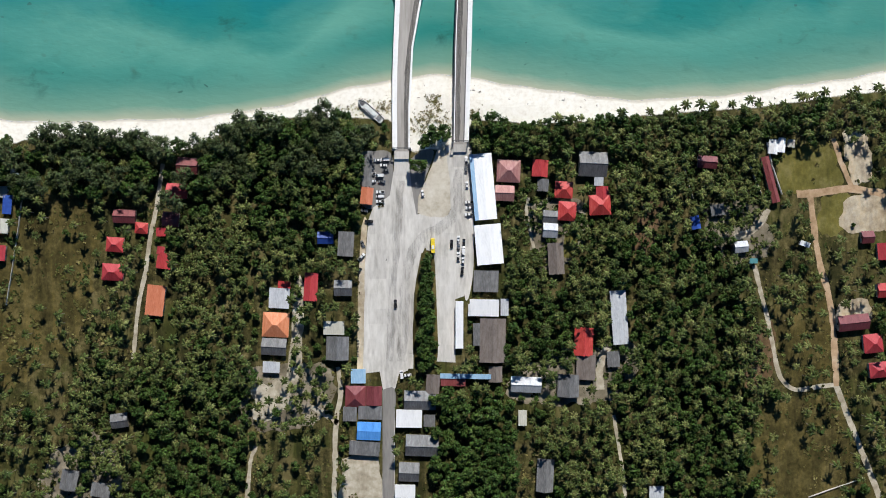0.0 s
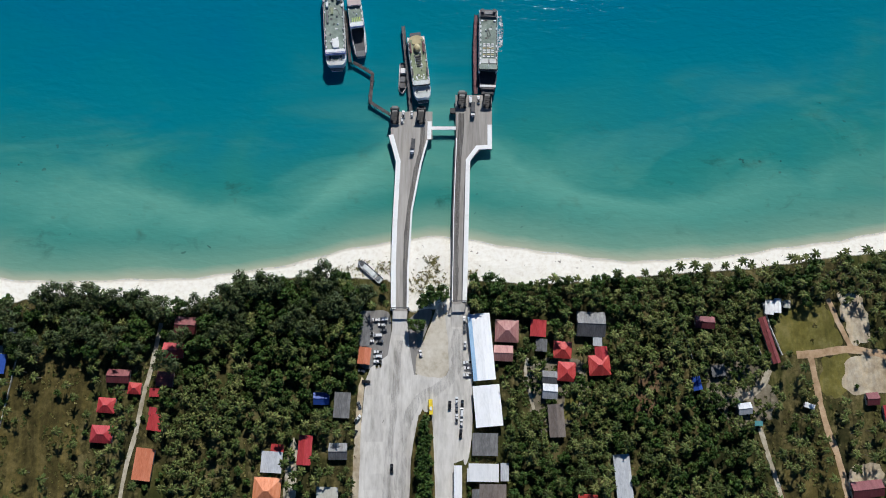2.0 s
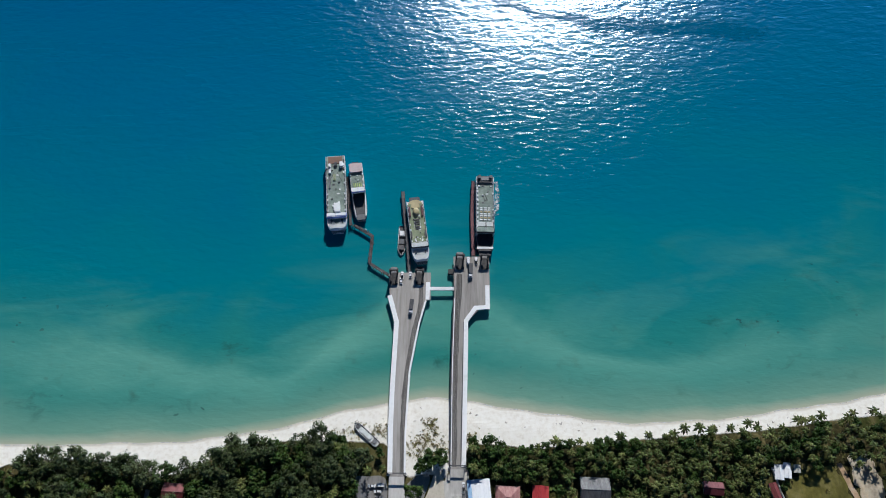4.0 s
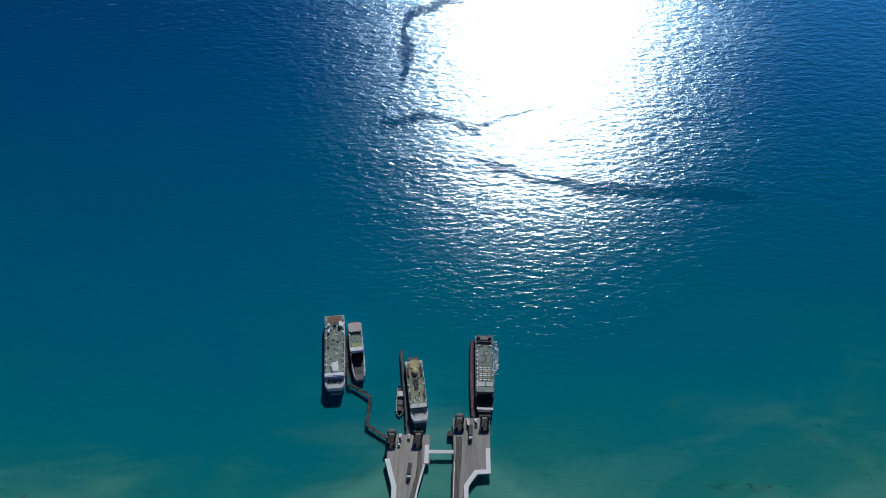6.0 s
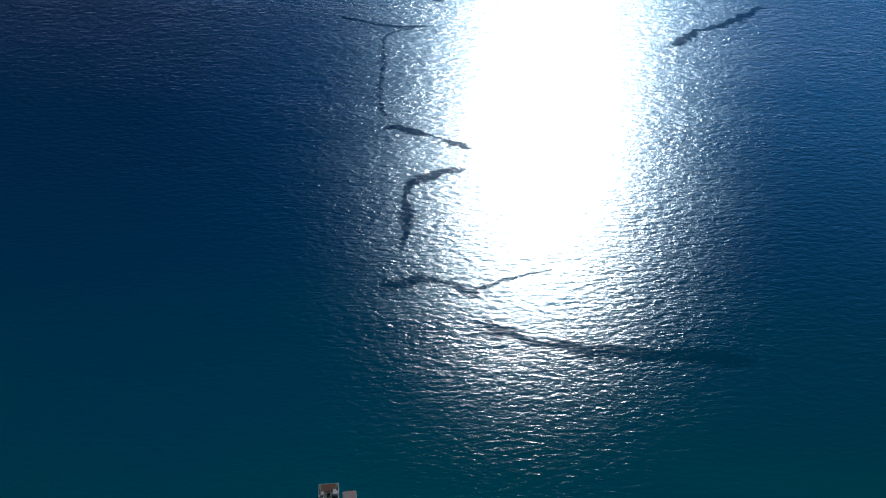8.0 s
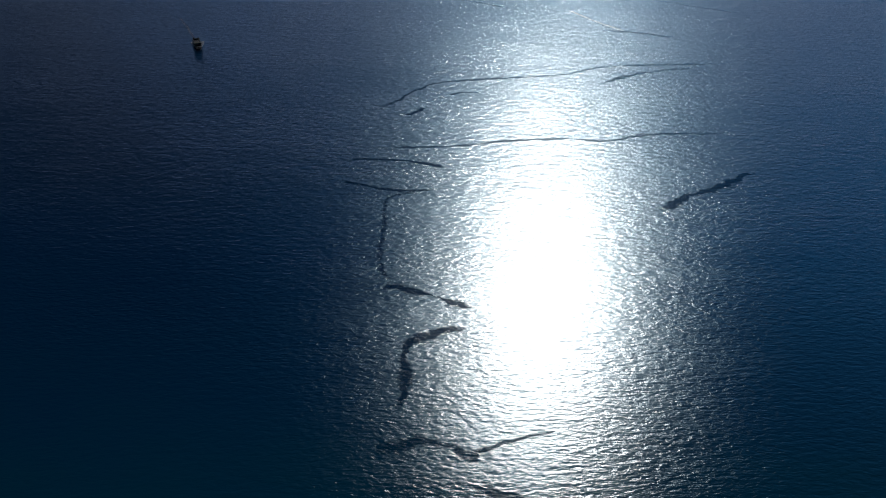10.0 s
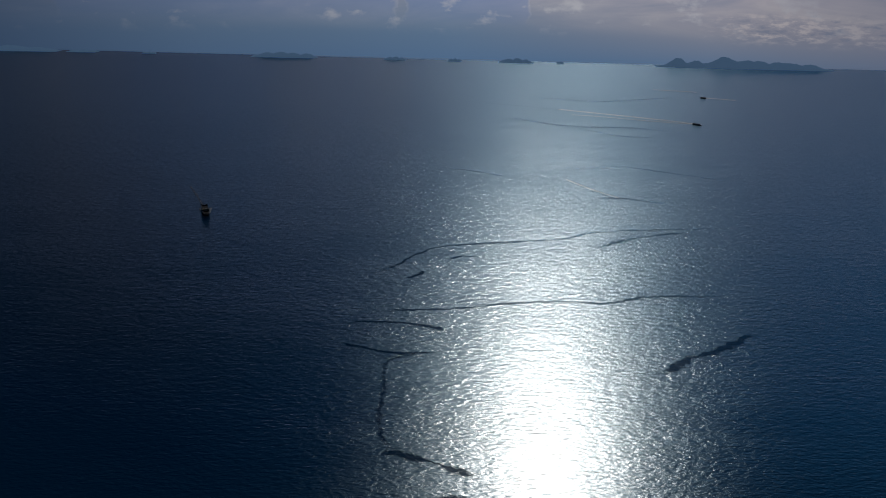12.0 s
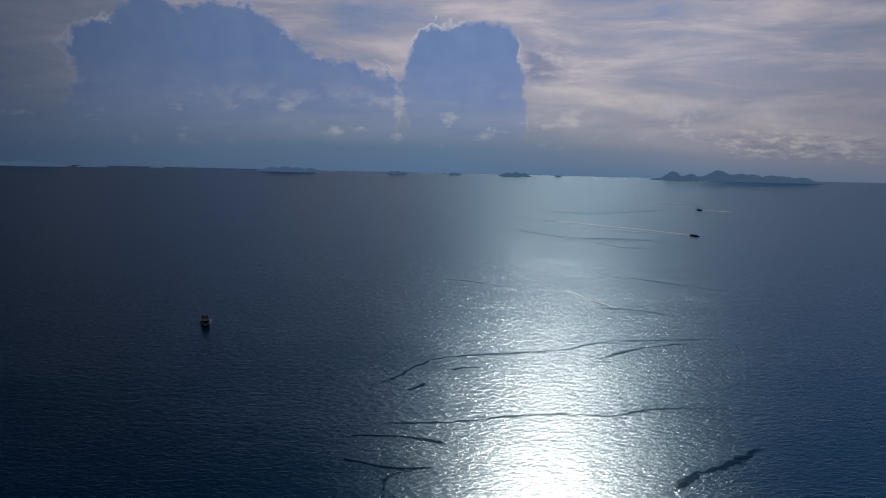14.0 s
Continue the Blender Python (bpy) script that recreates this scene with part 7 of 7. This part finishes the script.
# kinds, each built once
broad = [tree_thing("broadleaf_tree", "dark green broadleaf tree with an uneven crown", "tree", tree_shape(s, sp, tl, 900, 0.58), LEAF, "broadleaf trees of the village") for s, sp, tl in ((1, 4.6, 9), (2, 5.4, 10), (3, 3.6, 7), (4, 4.0, 8.5))]
casuarina = [tree_thing("casuarina_tree", "feathery grey-green casuarina behind the beach", "tree", tree_shape(s, sp, tl, 950, 0.6, True), NEEDLE, "casuarinas behind the beach") for s, sp, tl in ((11, 5.6, 11), (12, 6.4, 12), (13, 4.6, 9))]
shrub = [tree_thing("shrub", "rounded dark green garden shrub", "shrub", tree_shape(s, sp, tl, 260, 0.4), LEAF, "garden shrubs") for s, sp, tl in ((21, 1.9, 2.6), (22, 1.4, 2.0))]
palm_shapes = [palm_shape(s) for s in range(31, 37)]
palms = [tree_thing("coconut_palm", "tall coconut palm with drooping olive-green fronds", "palm", p, PALM, "coconut palms of the grove") for p in palm_shapes]
placed = {}
kind_count = {}
joined = {}  # trees past the first of a kind: one stand for each part


def join_tree(base, x, y, size):
    a = rnd.uniform(0, 6.28)
    turn = np.array([[math.cos(a), -math.sin(a), 0], [math.sin(a), math.cos(a), 0], [0, 0, 1]]) * size
    for child in base.children:
        me = child.data
        vs = np.empty(len(me.vertices) * 3, np.float32)
        me.vertices.foreach_get("co", vs)
        key = (child.name.split(".")[0], me.materials[0].name)
        out = joined.setdefault(key, [[], [], 0, me.materials[0]])
        out[0].append(vs.reshape(-1, 3) @ turn.T + np.array((x, y, ground_at(x, y))))
        out[1].extend(tuple(i + out[2] for i in p.vertices) for p in me.polygons)
        out[2] += len(me.vertices)


def plant(base, x, y, size=1.0):
    kind = base.name.split(".")[0]
    kind_count[kind] = kind_count.get(kind, 0) + 1
    if kind_count[kind] > 270 and base.name in placed:
        return join_tree(base, x, y, size)
    m = pose(x, y, ground_at(x, y), 0, 0, rnd.uniform(0, 360))
    if base.name not in placed:
        placed[base.name] = base
        base.matrix_basis = m @ Matrix.Scale(size, 4)
        return
    ob = copy_thing(base, m)
    ob.scale = (size, size, size)


# trees on the median, close together
for i in range(15):
    t = i / 14
    x = (-1.7, 6.3)[0] + t * ((-4.0, -57.9)[0] - (-2.4, 6.3)[0]) + rnd.uniform(-1.5, 1.8)
    y = (-2.4, 6.3)[1] + t * ((-4.0, -57.9)[1] - (-2.4, 6.3)[1])
    plant(broad[(2, 3)[i % 2]], x, y, rnd.uniform(0.9, 1.15) * (0.7 if i < 1 else 1))
    if i > 1:
        plant(broad[(3, 2)[i % 2]], x + rnd.choice((-2.6, 2.4)), y - 3, rnd.uniform(0.7, 0.95))
for x, y, s in ((0.3, 81.5, 1.25), (-4.9, 77.3, 1.0), (7.3, 82.2, 0.9), (-8.4, 63.3, 1.0), (37.1, 88.0, 1.2), (28.3, 90.4, 0.8)):
    plant(broad[rnd.randrange(2)], x, y, s)
    room(x, y, 6)
# the dense stand of big trees below the arcade
for i in range(900):
    x, y = rnd.uniform(*sorted(((2.3, -75.2)[0], (49.2, -75.3)[0]))), rnd.uniform((2.4, -144.1)[1], (2.3, -75.2)[1])
    if free(x, y, 1.0) and room(x, y, 6.4):
        plant(broad[rnd.randrange(4)], x, y, rnd.uniform(0.85, 1.25))
# close-grown trees beside the walkway of the pier
for i in range(500):
    x, y = rnd.uniform((25.5, 74.6)[0], (71.8, 74.9)[0]), rnd.uniform((25.4, 68.9)[1], (25.5, 89.7)[1])
    if y < float(np.interp(x, BEACH_X, BEACH_Y)) - 1 and free(x, y, 1.0) and room(x, y, 4.0):
        if rnd.random() < 0.62:
            plant(broad[rnd.randrange(4)], x, y, rnd.uniform(0.6, 0.95))
        else:
            plant(palms[rnd.randrange(6)], x, y, rnd.uniform(0.75, 1.0))
# tall old casuarinas leaning out over the sand
for i in range(26):
    x = rnd.uniform((-251.2, 80.6)[0], (-166.7, 80.9)[0]) if i < 18 else rnd.uniform((-144.1, 81.0)[0], (-57.3, 81.3)[0])
    y = float(np.interp(x, BEACH_X, BEACH_Y)) - rnd.uniform(0.5, 7)
    if free(x, y, 1.0) and room(x, y, 5.0):
        plant(casuarina[rnd.randrange(3)], x, y, rnd.uniform(1.25, 1.65))
# the belt of trees behind the beach
for i in range(2600):
    x = rnd.uniform(-330, 330)
    edge = float(np.interp(x, BEACH_X, BEACH_Y))
    left = x < (-25.8, 60.4)[0]
    y = edge - rnd.uniform(-1.5, 34 if left else 18)
    if y < float(shore(x)) - 13 and (left or rnd.random() < stand_share(x, y)) and free(x, y, 2.0) and room(x, y, 5.6 if left else 4.6):
        if left and (rnd.random() < 0.8 or y > edge - 3):
            plant(casuarina[rnd.randrange(3)] if rnd.random() < 0.6 else broad[rnd.randrange(4)], x, y, rnd.uniform(0.85, 1.35))
        elif rnd.random() < (0.5 if x < (117.8, 60.8)[0] else 0.3):
            plant(broad[rnd.randrange(4)], x, y, rnd.uniform(0.7, 1.05))
        else:
            plant(palms[rnd.randrange(6)], x, y, rnd.uniform(0.75, 1.0))
# palms standing singly along the back of the beach
for i in range(70):
    x = rnd.uniform(52, 300)
    y = float(np.interp(x, BEACH_X, BEACH_Y)) + rnd.uniform(-2.5, 3.5) * (1 if x > 150 else 0.4)
    if free(x, y, 1.0) and room(x, y, 4.2):
        plant(palms[rnd.randrange(6)], x, y, rnd.uniform(0.85, 1.15))
# dark wood left of the plaza, and scattered trees through the grove
for i in range(1500):
    x, y = rnd.uniform((-112.8, 60.2)[0], (-43.2, 60.4)[0]), rnd.uniform((-91.7, 18.4)[1], (-92.1, 90.0)[1])
    if rnd.random() < 0.35 and y < float(np.interp(x, BEACH_X, BEACH_Y)) - 2 and free(x, y, 1.5) and room(x, y, 6.6):
        plant(broad[rnd.randrange(4)], x, y, rnd.uniform(0.7, 1.15))
for x0, y0, x1, y1, share in ((117.1, -89.2, 187.9, 18.8, 0.4), (-180.0, -143.6, -108.4, -75.1, 0.4), (144.8, -144.6, 197.8, -75.5, 0.3), (44.0, -57.9, 85.9, -16.2, 0.4)):
    for i in range(700):
        x, y = rnd.uniform(x0, x1), rnd.uniform(y0, y1)
        if rnd.random() < share and free(x, y, 0.8) and room(x, y, 6.2):
            plant(broad[rnd.randrange(4)], x, y, rnd.uniform(0.55, 1.05))
for i in range(500):
    x, y = rnd.uniform(-300, 310), rnd.uniform(-165, 90)
    if rnd.random() < stand_share(x, y) and y < float(np.interp(x, BEACH_X, BEACH_Y)) - 2 and free(x, y, 1.0, 1.2) and room(x, y, 6.5):
        plant(broad[rnd.randrange(4)], x, y, rnd.uniform(0.55, 1.0))
# garden shrubs by the houses
for i in range(420):
    hx, hy, a, b, t = keep_clear[rnd.randrange(len(keep_clear))]
    x, y = hx + rnd.uniform(-a - 5, a + 5), hy + rnd.uniform(-b - 5, b + 5)
    if free(x, y, 0.4) and room(x, y, 2.6):
        plant(shrub[rnd.randrange(2)], x, y, rnd.uniform(0.7, 1.3))
# the coconut grove: the nearest are palms of their own, the rest one stand
stand_v, stand_f, count = [], [], 0
arrays = [[(np.array([tuple(v) for v in g.v]), g.f) for g in p] for p in palm_shapes]
trunk_v, trunk_f = [], []
grove = []
for i in range(26000):
    x, y = rnd.uniform(-345, 355), rnd.uniform(-185, 110)
    if y > float(np.interp(x, BEACH_X, BEACH_Y)) - 3:
        continue
    if rnd.random() < stand_share(x, y) and free(x, y, 0.8, 1.5) and room(x, y, 3.5 if in_block(x, y) else 4.5):
        grove.append((x, y, rnd.uniform(0.72, 1.08)))
grove.sort(key=lambda p: abs(p[0] - 5) + 0.6 * abs(p[1]))
for i, (x, y, size) in enumerate(grove):
    k = rnd.randrange(6)
    if i < 230:
        plant(palms[k], x, y, size)
        continue
    a = rnd.uniform(0, 6.28)
    turn = np.array([[math.cos(a), -math.sin(a), 0], [math.sin(a), math.cos(a), 0], [0, 0, 1]]) * size
    for (vs, fs), v_out, f_out in ((arrays[k][0], trunk_v, trunk_f), (arrays[k][1], stand_v, stand_f)):
        n = v_out[-1][1] if v_out else 0
        v_out.append((vs @ turn.T + np.array((x, y, 2.0)), n + len(vs)))
        f_out.extend(tuple(j + n for j in f) for f in fs)
stand = thing("palm_grove", "wide stand of coconut palms seen from above", "palms", kind="stuff")
for name, vs, fs, material in (("crowns", stand_v, stand_f, PALM), ("trunks", trunk_v, trunk_f, BARK)):
    me = bpy.data.meshes.new(name)
    me.from_pydata(np.concatenate([v for v, n in vs]).tolist(), [], fs)
    me.materials.append(material)
    ob = new(name, me)
    ob.parent = stand
    tagged(ob, kind="stuff")

wood = thing("mixed_wood", "scattered broadleaf trees and palms among the grove", "trees", kind="stuff")
for (name, _), (vs, fs, n, material) in joined.items():
    me = bpy.data.meshes.new(name)
    me.from_pydata(np.concatenate(vs).tolist(), [], fs)
    me.materials.append(material)
    ob = new(name + "s", me)
    ob.parent = wood
    tagged(ob, kind="stuff")

# low undergrowth: tufts and small bushes over the bare ground, green among the close-grown palms, dry elsewhere
def tuft(g, x, y, size, blades=5, long=1.0):
    for k in range(blades):
        a = rnd.uniform(0, 6.28)
        c, d = math.cos(a), math.sin(a) * long
        w = size * rnd.uniform(0.4, 0.8)
        z = 2.0 + size * rnd.uniform(0.3, 0.9)
        g.add([(x, y, 1.95), (x + c * size - d * w, y + d * size + c * w, z), (x + c * size * 1.5, y + d * size * 1.5, z - 0.2 * size), (x + c * size + d * w, y + d * size - c * w, z)], [(0, 1, 2, 3)])


brush, weeds = Geo(), Geo()
for i in range(27000):
    x, y = rnd.uniform(-345, 355), rnd.uniform(-185, 108)
    block = in_block(x, y)
    if y > float(np.interp(x, BEACH_X, BEACH_Y)) - 1 or not free(x, y, -0.6):
        continue
    if stand_share(x, y) < 0.03 and rnd.random() < 0.97:
        continue
    streak = noise.noise((x * 0.10, y * 0.018, 9))
    if block:
        if noise.noise((x * 0.03, y * 0.03, 9)) > -0.3:
            tuft(weeds, x, y, 0.6 + 1.5 * rnd.random() ** 2)
    elif streak > 0.02 or rnd.random() < 0.18:
        tuft(brush if rnd.random() < 0.7 else weeds, x, y, 0.35 + (1.3 if streak > 0.12 else 0.7) * rnd.random() ** 2, 5, 1.3)
tagged(brush.part("undergrowth", BRUSH), "low dry undergrowth and tufts between the palms", "undergrowth", kind="stuff")
tagged(weeds.part("undergrowth", WEEDS), "green weeds and seedlings under close-grown palms", "undergrowth", kind="stuff")

# dry scrub and drift litter on the sand between and beside the piers
SCRUB = surface("dry_beach_scrub", [(0.10, 0.10, 0.03), (0.22, 0.19, 0.08), (0.40, 0.34, 0.20)], 0.3, 0.9, vary=0.4, where="world", specular=0.1)
scrub = Geo()
for i in range(520):
    cx, cy, reach = rnd.choice(((2.1, 93.8, 9), (-6.7, 90.3, 8), (1.3, 103.3, 4), (-9.8, 85.0, 10), (7.3, 86.8, 9), (3.8, 81.5, 10), (24.8, 93.9, 6), (-43.4, 98.2, 7), (-53.8, 95.4, 7), (-30.8, 99.0, 6)))
    x, y = cx + rnd.gauss(0, reach * 0.45), cy + rnd.gauss(0, reach * 0.45)
    z0, s = ground_at(x, y) - 0.05, 0.3 + 0.7 * rnd.random() ** 2
    for k in range(6):
        a = rnd.uniform(0, 6.28)
        c, d, w = math.cos(a), math.sin(a), s * rnd.uniform(0.25, 0.5)
        z = z0 + s * rnd.uniform(0.3, 0.9)
        scrub.add([(x, y, z0), (x + c * s - d * w, y + d * s + c * w, z), (x + c * s * 1.5, y + d * s * 1.5, z - 0.2 * s), (x + c * s + d * w, y + d * s - c * w, z)], [(0, 1, 2, 3)])
tagged(scrub.part("beach_scrub", SCRUB), "dry scrub growing in the sand by the piers", "scrub", kind="stuff")
drift = Geo()
for i in range(40):
    x = rnd.uniform(-130, 240)
    y = float(shore(x)) - rnd.uniform(1.5, 14)
    z, n, l, a = ground_at(x, y), rnd.randrange(1, 4), rnd.uniform(0.5, 2.0), rnd.uniform(0, 3.14)
    for k in range(n):
        b = a + rnd.uniform(-0.8, 0.8)
        drift.tube([(x, y, z + 0.1), (x + l * math.cos(b), y + l * math.sin(b), z + 0.2)], rnd.uniform(0.08, 0.2), 5)
tagged(drift.part("driftwood", TIMBER), "scattered dark driftwood and litter on the beach", "driftwood", kind="stuff")

# ---- concrete slabs of the plaza ----
slab_meshes = {}


def slab(x0, y0, x1, y1, parent, z, material):
    size = (round(abs(x1 - x0) - 0.12, 2), round(abs(y1 - y0) - 0.12, 2))
    key = (size, material.name)
    if key not in slab_meshes:
        slab_meshes[key] = Geo().box(0, 0, 0, *size, 0.05, chamfer=0.06).mesh("slab", material)
    ob = new("slab", slab_meshes[key])
    ob.parent = parent
    ob.location = ((x0 + x1) / 2, (y0 + y1) / 2, z - 0.022 + 0.006 * rnd.random())


X0, Y0 = -39.0, 29.6
for i in range(5):
    for j in range(10):
        slab(X0 + i * 5.6, Y0 - j * 9.2, X0 + (i + 1) * 5.6, Y0 - (j + 1) * 9.2, road, ROAD_Z, CONCRETE)
X0, Y0 = 3.6, 6.3
for i in range(2):
    for j in range(7):
        slab(X0 + i * 5.4, Y0 - j * 9.0, X0 + (i + 1) * 5.4, Y0 - (j + 1) * 9.0, road, ROAD_Z, CONCRETE)
X0, Y0 = -8.3, 29.7
for i in range(5):
    slab(X0 + i * 5.6, Y0, X0 + (i + 1) * 5.6, Y0 - 8.5, road, ROAD_Z, CONCRETE)
    slab(X0 + i * 5.6, Y0 - 8.5, X0 + (i + 1) * 5.6, Y0 - 17, road, ROAD_Z, CONCRETE)
